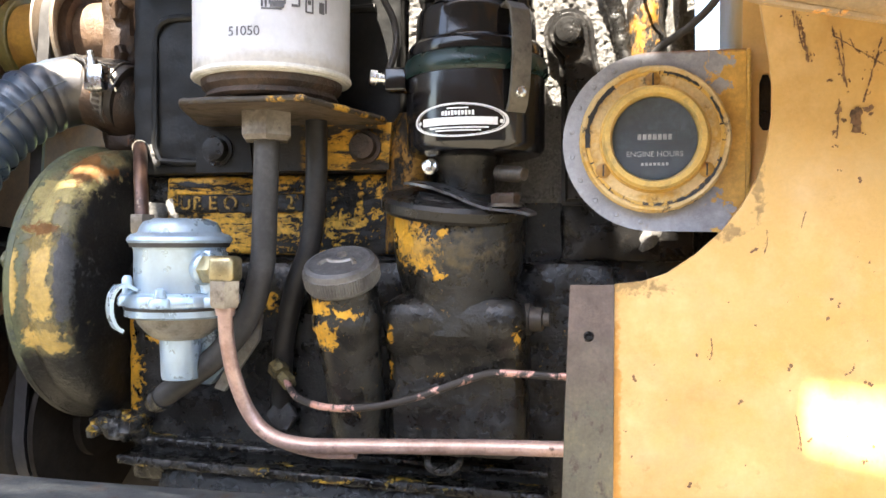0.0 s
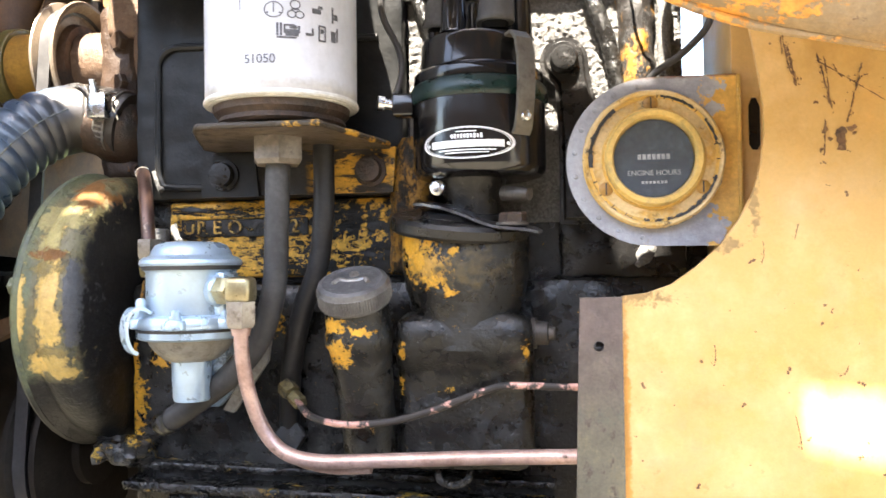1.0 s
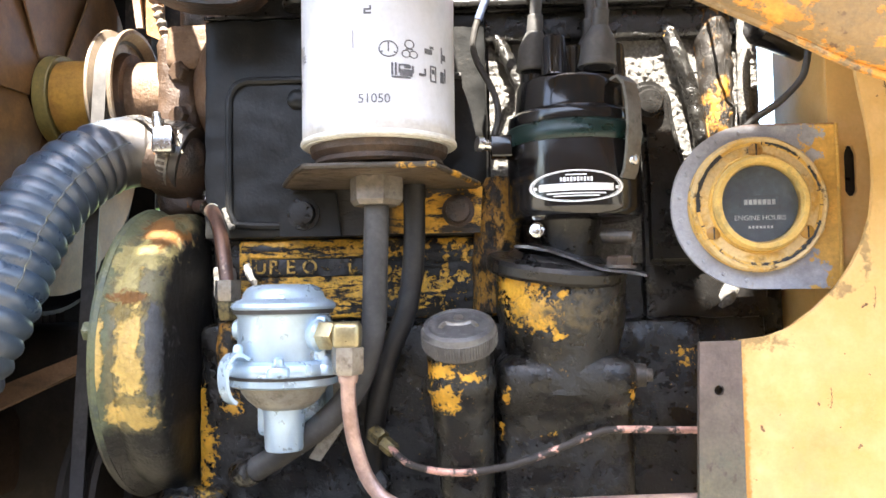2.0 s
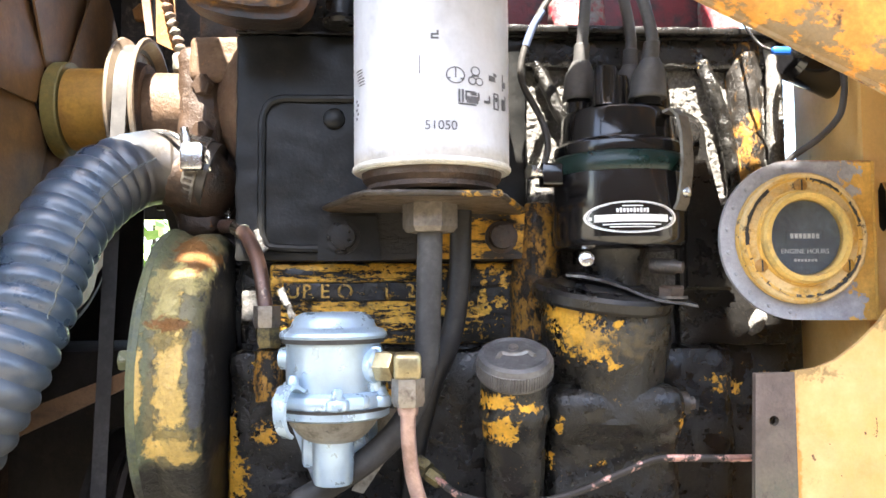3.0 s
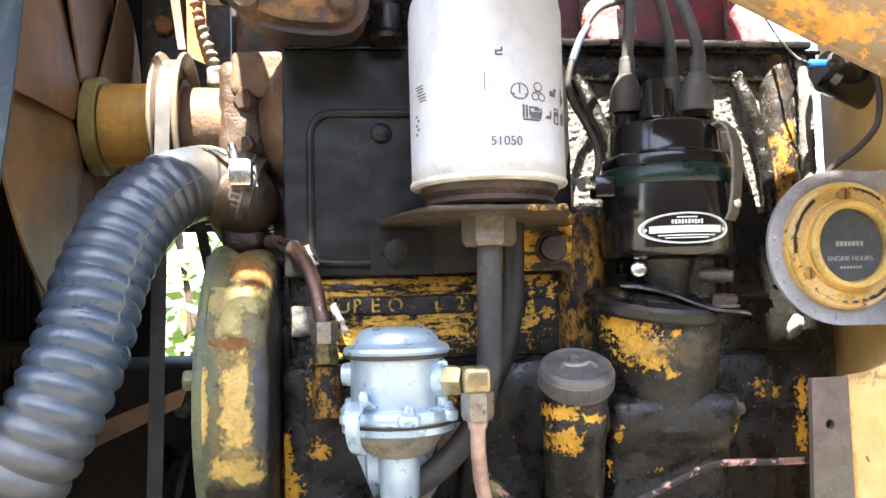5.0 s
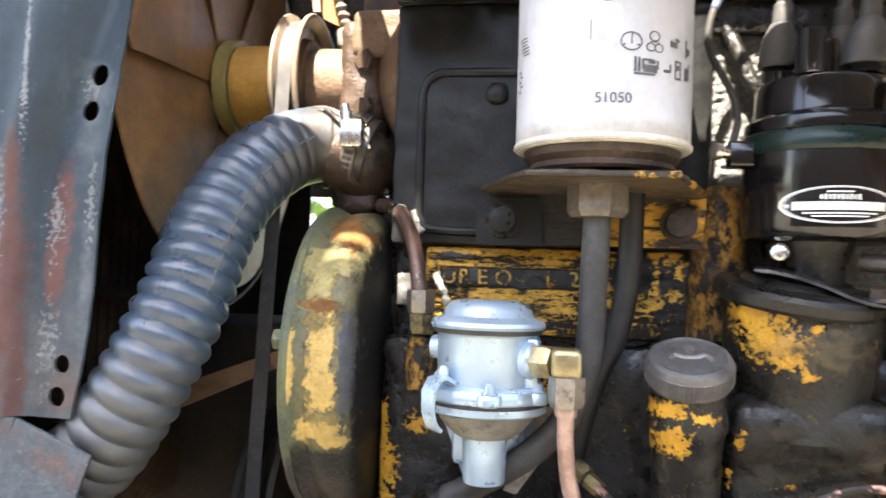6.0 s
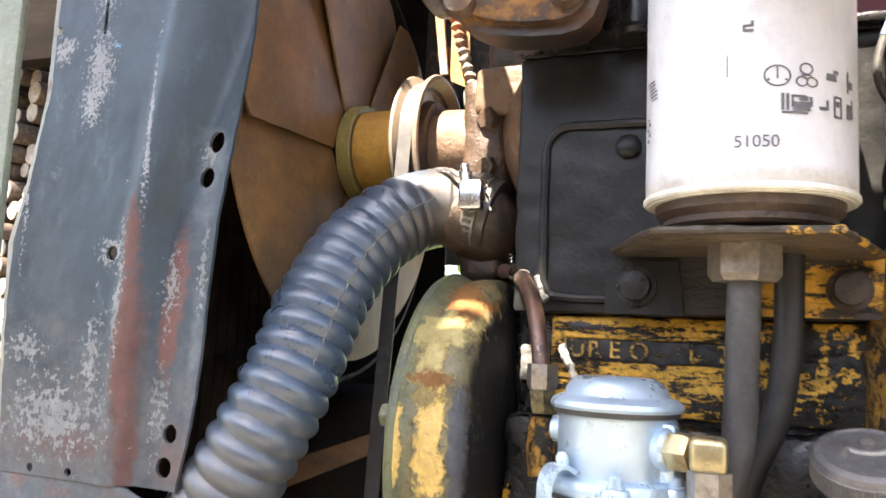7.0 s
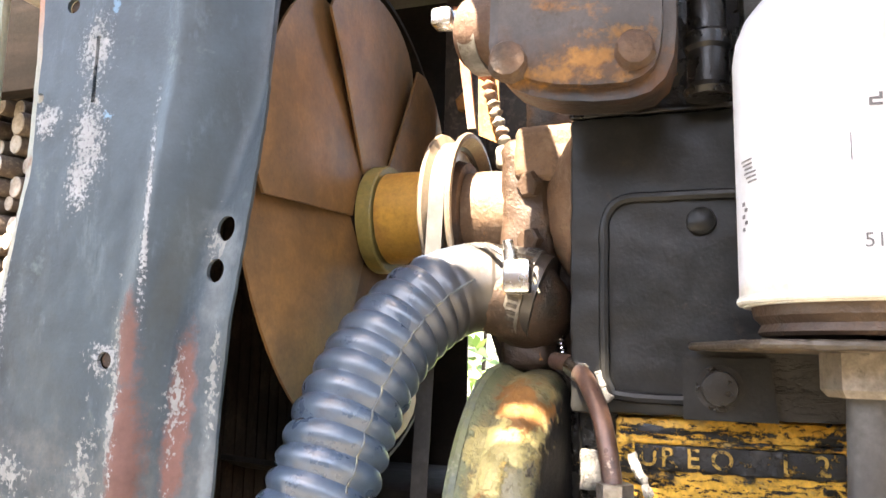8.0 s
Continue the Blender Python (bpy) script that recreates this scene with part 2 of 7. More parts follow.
M["brk"] = worn("bracket_plate", (0.095, 0.070, 0.049), [((0.17, 0.13, 0.088), 50, 0.35, 0.08, 0.45, 0.2, ONE), ((0.025, 0.019, 0.014), 70, 0.32, 0.06, 0.5, 0, ONE), ((0.55, 0.30, 0.04), 90, 0.08, 0.02, 0.5, 0, ONE)], rough=0.42, bump=0.6)
M["brk_y"] = worn("bracket_flange", (0.04, 0.03, 0.022), [((0.66, 0.34, 0.035), 60, 0.55, 0.02, 0.5, 0, (0.45, 1, 1)), ((0.014, 0.012, 0.010), 170, 0.40, 0.03, 0.5, 0, (0.3, 1, 1.4))], rough=0.5, bump=0.6, edges=[(-1, -0.095, 0.03, 0.006, (0.02, 0.017, 0.014), 0.5)])
M["steel"] = worn("dull_steel", (0.36, 0.33, 0.29), [((0.12, 0.09, 0.07), 80, 0.3, 0.1, 0.6, 0.4, ONE)], rough=0.4, metal=0.8, bump=0.2)
M["darksteel"] = worn("oily_bolt", (0.06, 0.052, 0.045), [((0.18, 0.15, 0.12), 150, 0.3, 0.1, 0.5, 0.3, ONE)], rough=0.45, metal=0.3, bump=0.3)
M["chrome"] = worn("bright_steel", (0.75, 0.75, 0.74), rough=0.25, metal=1.0, bump=0.1)
M["zinc"] = worn("zinc_casting", (0.47, 0.60, 0.71), [((0.41, 0.52, 0.62), 24, 0.30, 0.2, 0.34, 0.5, ONE), ((0.26, 0.25, 0.24), 190, 0.02, 0.03, 0.6, 0.2, ONE), ((0.58, 0.68, 0.76), 300, 0.10, 0.08, 0.35, 0.5, ONE)], rough=0.30, metal=0.5, bump=0.12, vary=0.05, grain_depth=0.04)
M["zinc_low"] = worn("zinc_bowl", (0.36, 0.335, 0.285), [((0.16, 0.14, 0.11), 80, 0.35, 0.1, 0.5, 0.4, ONE), ((0.05, 0.045, 0.04), 140, 0.15, 0.04, 0.5, 0.1, ONE)], rough=0.45, metal=0.45, bump=0.3)
M["brass"] = worn("brass_fitting", (0.50, 0.42, 0.24), [((0.32, 0.25, 0.13), 70, 0.35, 0.1, 0.4, 0.7, ONE), ((0.10, 0.08, 0.05), 140, 0.15, 0.05, 0.5, 0.4, ONE)], rough=0.34, metal=0.85, bump=0.25)
M["copper"] = worn("copper_tube", (0.53, 0.36, 0.30), [((0.34, 0.20, 0.155), 60, 0.28, 0.12, 0.4, 0.6, ONE), ((0.12, 0.075, 0.055), 110, 0.18, 0.05, 0.6, 0.2, ONE)], rough=0.36, metal=0.5, bump=0.2)
M["copper_dirty"] = worn("grimy_copper", (0.03, 0.025, 0.022), [((0.72, 0.42, 0.35), 55, 0.38, 0.02, 0.4, 0.7, ONE)], rough=0.5, bump=0.3)
M["oldpipe"] = worn("brown_pipe", (0.15, 0.085, 0.062), [((0.07, 0.05, 0.043), 60, 0.35, 0.1, 0.45, 0.3, ONE), ((0.45, 0.34, 0.25), 120, 0.15, 0.05, 0.4, 0.5, ONE)], rough=0.36, metal=0.5, bump=0.25)
M["rubber"] = worn("black_rubber", (0.034, 0.032, 0.031), [((0.068, 0.065, 0.062), 45, 0.35, 0.12, 0.7, 0, ONE)], rough=0.55, bump=0.15)
M["hose"] = worn("ribbed_hose_rubber", (0.046, 0.073, 0.113), [((0.070, 0.098, 0.135), 30, 0.36, 0.16, 0.4, 0, ONE), ((0.034, 0.044, 0.058), 60, 0.22, 0.10, 0.35, 0, ONE), ((0.24, 0.22, 0.15), 420, 0.10, 0.03, 0.8, 0, ONE)], rough=0.28, bump=0.25, spec=1.0, vary=0.1, grain_depth=0.07, edges=[(-3, 1.030, 0.05, 0.04, (0.085, 0.080, 0.070), 0.5), (1, -0.288, 0.012, 0.012, (0.034, 0.027, 0.021), 0.4)])
M["gloss"] = worn("black_gloss_paint", (0.008, 0.008, 0.009), rough=0.15, bump=0.04, spec=0.8, vary=0.05)
M["bakelite"] = worn("black_bakelite", (0.010, 0.010, 0.011), [((0.03, 0.026, 0.022), 300, 0.06, 0.03, 0.5, 0, ONE)], rough=0.14, bump=0.03, spec=0.6)
M["boot"] = worn("grey_rubber_boot", (0.062, 0.062, 0.063), [((0.10, 0.098, 0.096), 60, 0.3, 0.1, 0.6, 0, ONE)], rough=0.48, bump=0.12)
M["green"] = worn("dark_green_gasket", (0.006, 0.022, 0.020), rough=0.3, bump=0.05)
M["clip"] = worn("spring_clip_steel", (0.17, 0.155, 0.13), [((0.08, 0.07, 0.055), 90, 0.3, 0.1, 0.5, 0.4, ONE)], rough=0.40, metal=0.5, bump=0.1)
M["plate"] = worn("aluminium_plate", (0.82, 0.82, 0.80), rough=0.35, metal=0.2, bump=0.03, vary=0.05)
M["ink"] = worn("black_print", (0.02, 0.02, 0.02), rough=0.5, bump=0.05)
M["greyink"] = worn("grey_print", (0.11, 0.11, 0.12), [((0.30, 0.30, 0.31), 260, 0.25, 0.05, 0.5, 0, ONE)], rough=0.5, bump=0.05)
M["panel"] = worn("yellow_side_panel_paint", (0.65, 0.405, 0.14), [((0.60, 0.33, 0.085), 14, 0.32, 0.14, 0.5, 0, ONE), ((0.76, 0.53, 0.26), 9, 0.35, 0.12, 0.5, 0, ONE), ((0.50, 0.30, 0.11), 60, 0.14, 0.06, 0.55, 0, ONE), ((0.46, 0.34, 0.11), 130, 0.10, 0.04, 0.55, 0, ONE), ((0.30, 0.17, 0.08), 230, 0.02, 0.02, 0.7, 0, ONE), ((0.13, 0.08, 0.05), 55, -0.04, 0.02, 0.7, 0, ONE)],
                  rough=0.40, bump=0.14, vary=0.06, vscale=12, grain_depth=0.05,
                  groups=[([(0.105, 0.436, 1.045, 0.02, 0.02, 0.004), (0.165, 0.436, 1.098, 0.003, 0.02, 0.02), (0.150, 0.436, 1.073, 0.008, 0.02, 0.004)], (0.36, 0.23, 0.09), 0.6, 5.0, 240, 0.6), ([(0.20, 0.436, 0.915, 0.20, 0.02, 0.022), (0.30, 0.436, 1.10, 0.03, 0.02, 0.05)], (0.42, 0.32, 0.11), 0.55, 5.0, 130, 0.9), ([(0.0975, 0.436, 0.97, 0.0030, 0.02, 0.10)], (0.58, 0.28, 0.06), 0.55, 2.5, 200, 0.5)])
M["scratch"] = worn("bare_scratch", (0.19, 0.10, 0.05), [((0.32, 0.19, 0.09), 300, 0.4, 0.1, 0.8, 0, ONE), ((0.08, 0.045, 0.028), 60, 0.4, 0.08, 0.8, 0, ONE)], rough=0.8, bump=0.4)
M["bare"] = worn("worn_panel_edge", (0.13, 0.115, 0.08), [((0.20, 0.17, 0.10), 50, 0.35, 0.08, 0.6, 0, (1, 1, 0.5)), ((0.09, 0.11, 0.08), 40, 0.35, 0.08, 0.6, 0, ONE), ((0.07, 0.05, 0.04), 140, 0.3, 0.06, 0.7, 0, (1, 1, 0.6)), ((0.5, 0.45, 0.36), 420, 0.10, 0.03, 0.7, 0, ONE)], rough=0.55, bump=0.6, edges=[(3, 0.995, 0.08, 0.03, (0.135, 0.10, 0.085), 0.55)])
M["tank"] = worn("flaking_hood_paint", (0.34, 0.21, 0.09), [((0.27, 0.20, 0.12), 16, 0.5, 0.10, 0.5, 0, (0.5, 1, 1)), ((0.74, 0.33, 0.06), 30, 0.43, 0.015, 0.5, 0, (0.7, 1, 1)), ((0.48, 0.36, 0.20), 38, 0.25, 0.03, 0.6, 0, (0.5, 1, 1)), ((0.13, 0.065, 0.04), 50, 0.22, 0.03, 0.7, 0, ONE), ((0.10, 0.06, 0.04), 240, 0.16, 0.03, 0.7, 0, ONE)], rough=0.42, bump=0.7, vscale=14)
M["meter"] = worn("meter_yellow_paint", (0.64, 0.39, 0.095), [((0.48, 0.31, 0.11), 40, 0.3, 0.08, 0.5, 0, ONE), ((0.72, 0.52, 0.24), 50, 0.2, 0.06, 0.5, 0, ONE), ((0.06, 0.05, 0.04), 130, 0.07, 0.02, 0.6, 0, ONE)], rough=0.42, bump=0.4,
                 groups=[([(0.1460, 0.457, 1.0997, 0.0024, 0.02, 0.0024), (0.1421, 0.457, 1.0955, 0.0030, 0.02, 0.0030), (0.1374, 0.457, 1.0922, 0.0033, 0.02, 0.0033), (0.1319, 0.457, 1.0891, 0.0030, 0.02, 0.0030), (0.1260, 0.457, 1.0871, 0.0030, 0.02, 0.0030), (0.1197, 0.457, 1.0863, 0.0029, 0.02, 0.0029), (0.1128, 0.457, 1.0865, 0.0023, 0.02, 0.0023), (0.1036, 0.457, 1.0886, 0.0022, 0.02, 0.0022), (0.0947, 0.457, 1.0934, 0.0014, 0.02, 0.0014), (0.0813, 0.457, 1.1318, 0.0020, 0.02, 0.0020), (0.0797, 0.457, 1.1235, 0.0013, 0.02, 0.0013), (0.0852, 0.457, 1.1407, 0.0016, 0.02, 0.0016), (0.1033, 0.457, 1.1567, 0.0013, 0.02, 0.0013), (0.1120, 0.457, 1.1590, 0.0013, 0.02, 0.0013), (0.1249, 0.457, 1.1582, 0.0019, 0.02, 0.0019), (0.1322, 0.457, 1.1560, 0.0014, 0.02, 0.0014), (0.1401, 0.457, 1.1515, 0.0019, 0.02, 0.0019), (0.1529, 0.457, 1.1311, 0.0016, 0.02, 0.0016), (0.1539, 0.457, 1.1248, 0.0012, 0.02, 0.0012), (0.1524, 0.457, 1.1108, 0.0013, 0.02, 0.0013), (0.0837, 0.457, 1.1066, 0.0014, 0.02, 0.0014), (0.0897, 0.457, 1.0974, 0.0016, 0.02, 0.0016)], (0.03, 0.03, 0.034), 0.45, 4.2, 480)])
M["meter_grey"] = worn("meter_flange_primer", (0.30, 0.31, 0.34), [((0.40, 0.41, 0.44), 60, 0.3, 0.1, 0.5, 0, ONE), ((0.50, 0.38, 0.22), 70, 0.18, 0.05, 0.6, 0, ONE), ((0.68, 0.42, 0.11), 36, 0.20, 0.02, 0.5, 0, ONE), ((0.05, 0.04, 0.035), 130, 0.06, 0.02, 0.6, 0, ONE)], rough=0.5, bump=0.4, edges=[(1, 0.1475, 0.05, 0.0006, (0.64, 0.37, 0.085), 0.45), (3, 1.1685, 0.006, 0.0008, (0.20, 0.09, 0.05), 0.7)],
                      groups=[([(0.150, 0.4625, 1.163, 0.007, 0.02, 0.006), (0.151, 0.4625, 1.150, 0.005, 0.02, 0.004), (0.149, 0.4625, 1.082, 0.010, 0.02, 0.008)], (0.36, 0.36, 0.38), 0.5, 3.5, 130)])
# Grey-blue dial: the sky reflected in the glass is painted into the base.
M["face"] = worn("meter_dial", (0.100, 0.122, 0.145), [((0.165, 0.195, 0.225), 40, 0.4, 0.15, 0.5, 0, ONE), ((0.16, 0.16, 0.15), 330, 0.06, 0.04, 0.6, 0, ONE)], rough=0.5, bump=0.05)
M["white"] = worn("white_lettering", (0.75, 0.75, 0.72), rough=0.5, bump=0.05)
M["shroud"] = worn("blue_grey_shroud_paint", (0.031, 0.048, 0.062), [((0.017, 0.026, 0.036), 13, 0.4, 0.12, 0.5, 0, (1, 1, 0.5)), ((0.062, 0.088, 0.110), 46, 0.22, 0.08, 0.5, 0, (1.4, 1, 0.35)), ((0.25, 0.28, 0.30), 420, 0.085, 0.012, 0.7, 0, (1, 1, 0.6)), ((0.22, 0.24, 0.25), 170, 0.06, 0.012, 0.7, 0, (1, 1, 0.5)), ((0.070, 0.10, 0.10), 30, 0.18, 0.06, 0.5, 0, ONE)], rough=0.44, spec=0.45, bump=0.4, grain_depth=0.06,
                   edges=[(-3, 1.068, 0.26, 0.035, (0.082, 0.088, 0.092), 0.6)],
                   groups=[([(-0.442, 0.415, 1.238, 0.0085, 0.05, 0.022), (-0.446, 0.415, 1.218, 0.006, 0.05, 0.012), (-0.441, 0.415, 1.285, 0.008, 0.05, 0.014), (-0.470, 0.415, 1.250, 0.008, 0.05, 0.007),
                             (-0.421, 0.415, 1.133, 0.008, 0.05, 0.006), (-0.487, 0.415, 1.20, 0.002, 0.05, 0.06), (-0.402, 0.415, 1.20, 0.0018, 0.05, 0.04)], (0.25, 0.262, 0.28), 0.8, 6.0, 520, 0.5),
                           ([(-0.408, 0.415, 1.140, 0.0065, 0.05, 0.03), (-0.4060, 0.415, 1.085, 0.0092, 0.05, 0.062), (-0.3835, 0.415, 1.118, 0.0090, 0.05, 0.036), (-0.386, 0.415, 1.092, 0.0085, 0.05, 0.030), (-0.403, 0.415, 1.03, 0.006, 0.05, 0.03)], (0.110, 0.054, 0.047), 0.7, 1.6, 130, 0.45),
                           ([(-0.440, 0.415, 1.030, 0.045, 0.05, 0.016), (-0.376, 0.415, 1.028, 0.012, 0.05, 0.020)], (0.105, 0.076, 0.070), 0.75, 3.0, 90, 0.9),
                           ([(-0.366, 0.415, 1.085, 0.0060, 0.05, 0.045), (-0.370, 0.415, 1.165, 0.010, 0.05, 0.035), (-0.369, 0.415, 1.188, 0.015, 0.05, 0.018)], (0.100, 0.122, 0.140), 0.6, 2.0, 90, 0.8),
                           ([(-0.450, 0.415, 1.042, 0.022, 0.05, 0.013), (-0.428, 0.415, 1.075, 0.004, 0.05, 0.018), (-0.414, 0.415, 1.11, 0.0024, 0.05, 0.024), (-0.366, 0.415, 1.125, 0.002, 0.05, 0.014), (-0.372, 0.415, 1.188, 0.004, 0.05, 0.007), (-0.388, 0.415, 1.05, 0.004, 0.05, 0.014), (-0.387, 0.415, 1.115, 0.004, 0.05, 0.012), (-0.475, 0.415, 1.080, 0.008, 0.05, 0.006)], (0.19, 0.20, 0.20), 0.75, 11.0, 300, 0.4),
                           ([(-0.431, 0.415, 1.249, 0.003, 0.05, 0.0025), (-0.431, 0.415, 1.305, 0.002, 0.05, 0.005)], (0.13, 0.24, 0.36), 0.6, 5.0, 300, 0.5)])
M["shroud_low"] = worn("weathered_shroud", (0.075, 0.092, 0.105), [((0.12, 0.14, 0.155), 45, 0.4, 0.1, 0.7, 0, ONE), ((0.18, 0.10, 0.08), 50, 0.3, 0.1, 0.8, 0, ONE), ((0.34, 0.35, 0.35), 420, 0.18, 0.04, 0.8, 0, ONE)], rough=0.6, bump=0.6)
M["post"] = worn("green_grey_post", (0.24, 0.27, 0.22), [((0.4, 0.36, 0.29), 60, 0.2, 0.08, 0.7, 0, ONE)], rough=0.55, bump=0.3)
M["lip"] = worn("edge_lip_paint", (0.17, 0.175, 0.15), [((0.26, 0.24, 0.19), 60, 0.35, 0.08, 0.6, 0, (1, 1, 0.5)), ((0.16, 0.08, 0.05), 50, 0.25, 0.08, 0.7, 0, ONE)], rough=0.55, bump=0.4, edges=[(3, 1.30, 0.06, 0.02, (0.28, 0.11, 0.05), 0.6)])
M["red"] = worn("red_rocker_cover", (0.14, 0.007, 0.012), [((0.015, 0.009, 0.009), 30, 0.45, 0.08, 0.45, 0, ONE), ((0.20, 0.18, 0.17), 420, 0.10, 0.03, 0.85, 0, ONE)], rough=0.4, bump=0.5)
M["dust"] = worn("dusty_head_casting", (0.185, 0.18, 0.17), [((0.28, 0.27, 0.255), 520, 0.45, 0.05, 0.9, 0, ONE), ((0.03, 0.026, 0.023), 420, 0.24, 0.03, 0.7, 0, ONE), ((0.018, 0.016, 0.014), 60, 0.08, 0.02, 0.6, 0, ONE)], rough=0.9, bump=1.0, bscale=900)
M["ypipe"] = worn("yellow_boss_paint", (0.016, 0.013, 0.010), [((0.34, 0.165, 0.022), 42, 0.48, 0.03, 0.5, 0, (1, 1, 0.5)), ((0.014, 0.012, 0.010), 150, 0.40, 0.03, 0.5, 0, (1, 1, 0.6)), ((0.20, 0.19, 0.175), 200, 0.22, 0.04, 0.8, 0, ONE)], rough=0.5, bump=1.0)
M["blue"] = worn("blue_terminal", (0.02, 0.13, 0.55), rough=0.35, bump=0.05)
M["bark"] = worn("log_bark", (0.055, 0.037, 0.026), [((0.12, 0.09, 0.065), 60, 0.35, 0.08, 0.9, 0, ONE)], rough=0.9, bump=0.8, bscale=120)
M["cutwood"] = worn("cut_log_end", (0.34, 0.30, 0.26), [((0.20, 0.16, 0.13), 24, 0.4, 0.1, 0.8, 0, ONE)], rough=0.8, bump=0.4, bscale=120)
M["plank"] = worn("weathered_plank", (0.15, 0.08, 0.037), [((0.075, 0.043, 0.025), 40, 0.38, 0.1, 0.8, 0, (0.2, 1, 1)), ((0.24, 0.17, 0.11), 120, 0.14, 0.05, 0.8, 0, (0.15, 1, 1))], rough=0.75, bump=0.5)
M["frame"] = worn("chassis_rail", (0.055, 0.06, 0.062), [((0.16, 0.16, 0.14), 26, 0.4, 0.08, 0.7, 0, (0.4, 1, 1)), ((0.12, 0.08, 0.05), 60, 0.25, 0.08, 0.8, 0, ONE)], rough=0.55, bump=0.7)
M["ground"] = worn("dry_grass_ground", (0.11, 0.095, 0.07), [((0.075, 0.08, 0.035), 1.5, 0.35, 0.1, 0.9, 0, ONE), ((0.16, 0.14, 0.11), 5, 0.4, 0.1, 0.9, 0, ONE)], rough=0.9, bump=0.8, bscale=60, vscale=0.8)
M["leaf"] = worn("green_leaf", (0.16, 0.28, 0.07), [((0.30, 0.40, 0.14), 6, 0.45, 0.1, 0.5, 0, ONE)], rough=0.5, bump=0.1, vscale=3)
M["hood"] = worn("hood_sheet", (0.16, 0.14, 0.12), [((0.1, 0.08, 0.07), 9, 0.35, 0.1, 0.7, 0, ONE)], rough=0.5, bump=0.3, vscale=6)


def glass_material(name):
    m = bpy.data.materials.new(name)
    m.use_nodes = True
    b = m.node_tree.nodes["Principled BSDF"]
    b.inputs["Base Color"].default_value = (0.95, 0.97, 0.97, 1)
    b.inputs["Roughness"].default_value = 0.04
    b.inputs["Transmission Weight"].default_value = 1.0
    b.inputs["IOR"].default_value = 1.45
    return m


M["glass"] = glass_material("dial_glass")


# ---- mesh helpers ----
ORIGIN = {}


def finished(bm, name, material, sharp=32.0):
    bmesh.ops.recalc_face_normals(bm, faces=bm.faces)
    limit = radians(sharp)
    for f in bm.faces:
        f.smooth = True
    for e in bm.edges:
        e.smooth = len(e.link_faces) == 2 and e.calc_face_angle(0) < limit
    me = bpy.data.meshes.new(name)
    bm.to_mesh(me)
    bm.free()
    me.materials.append(material)
    return me


def thing(name, base, label, category, group="", kind=""):
    ob = tagged(new(name), label, category, group, kind)
    ob.location = base
    ORIGIN[ob] = Vector(base)
    return ob


def part(name, bm, material, parent, label=""):
    bmesh.ops.translate(bm, verts=bm.verts, vec=-ORIGIN[parent])
    ob = new(name, finished(bm, name, material))
    ob.parent = parent
    ORIGIN[ob] = ORIGIN[parent]
    return tagged(ob, label)


def solo(name, bm, material, label, category, group="", kind=""):
    ob = new(name, finished(bm, name, material))
    ORIGIN[ob] = Vector((0, 0, 0))
    return tagged(ob, label, category, group, kind)


def box(x0, y0, z0, x1, y1, z1, bev=0.0, bm=None, seg=2):
    bm = bm or bmesh.new()
    made = bmesh.ops.create_cube(bm, size=1.0)["verts"]
    for v in made:
        v.co = Vector((x0 + (v.co.x + 0.5) * (x1 - x0), y0 + (v.co.y + 0.5) * (y1 - y0), z0 + (v.co.z + 0.5) * (z1 - z0)))
    if bev:
        edges = list({e for v in made for e in v.link_edges})
        bmesh.ops.bevel(bm, geom=edges, offset=bev, segments=seg, affect="EDGES", profile=0.5)
    return bm


def basis(axis):
    w = Vector(axis).normalized()
    u = w.orthogonal().normalized() if abs(w.z) < 0.99 else Vector((1, 0, 0))
    return u, w.cross(u), w


def lathe(prof, at, axis=(0, 0, 1), seg=40, bm=None, a0=0.0, a1=360.0):
    """Turns a profile of (radius, way along the axis) about an axis."""
    bm = bm or bmesh.new()
    u, v, w = basis(axis)
    at = Vector(at)
    full = a1 - a0 >= 360
    n = seg if full else seg + 1
    rings = []
    for r, h in prof:
        if r < 1e-6:
            rings.append([bm.verts.new(at + w * h)])
        else:
            rings.append([bm.verts.new(at + w * h + (u * math.cos(a) + v * math.sin(a)) * r)
                          for a in (radians(a0 + (a1 - a0) * k / seg) for k in range(n))])
    for a, b in zip(rings, rings[1:]):
        for k in range(seg):
            j = (k + 1) % n
            if len(a) == 1 and len(b) == 1:
                continue
            if len(a) == 1:
                bm.faces.new((a[0], b[j], b[k]))
            elif len(b) == 1:
                bm.faces.new((a[k], a[j], b[0]))
            else:
                bm.faces.new((a[k], a[j], b[j], b[k]))
    if full:
        for ring in (rings[0], rings[-1]):
            if len(ring) > 1:
                bm.faces.new(ring)
    return bm


def curve_through(pts, per=8):
    p = [Vector(q) for q in pts]
    p = [p[0] * 2 - p[1], *p, p[-1] * 2 - p[-2]]
    out = []
    for i in range(1, len(p) - 2):
        for k in range(per):
            t = k / per
            a, b, c, d = p[i - 1:i + 3]
            out.append(0.5 * ((2 * b) + (c - a) * t + (2 * a - 5 * b + 4 * c - d) * t * t + (3 * b - a - 3 * c + d) * t ** 3))
    out.append(p[-2])
    return out


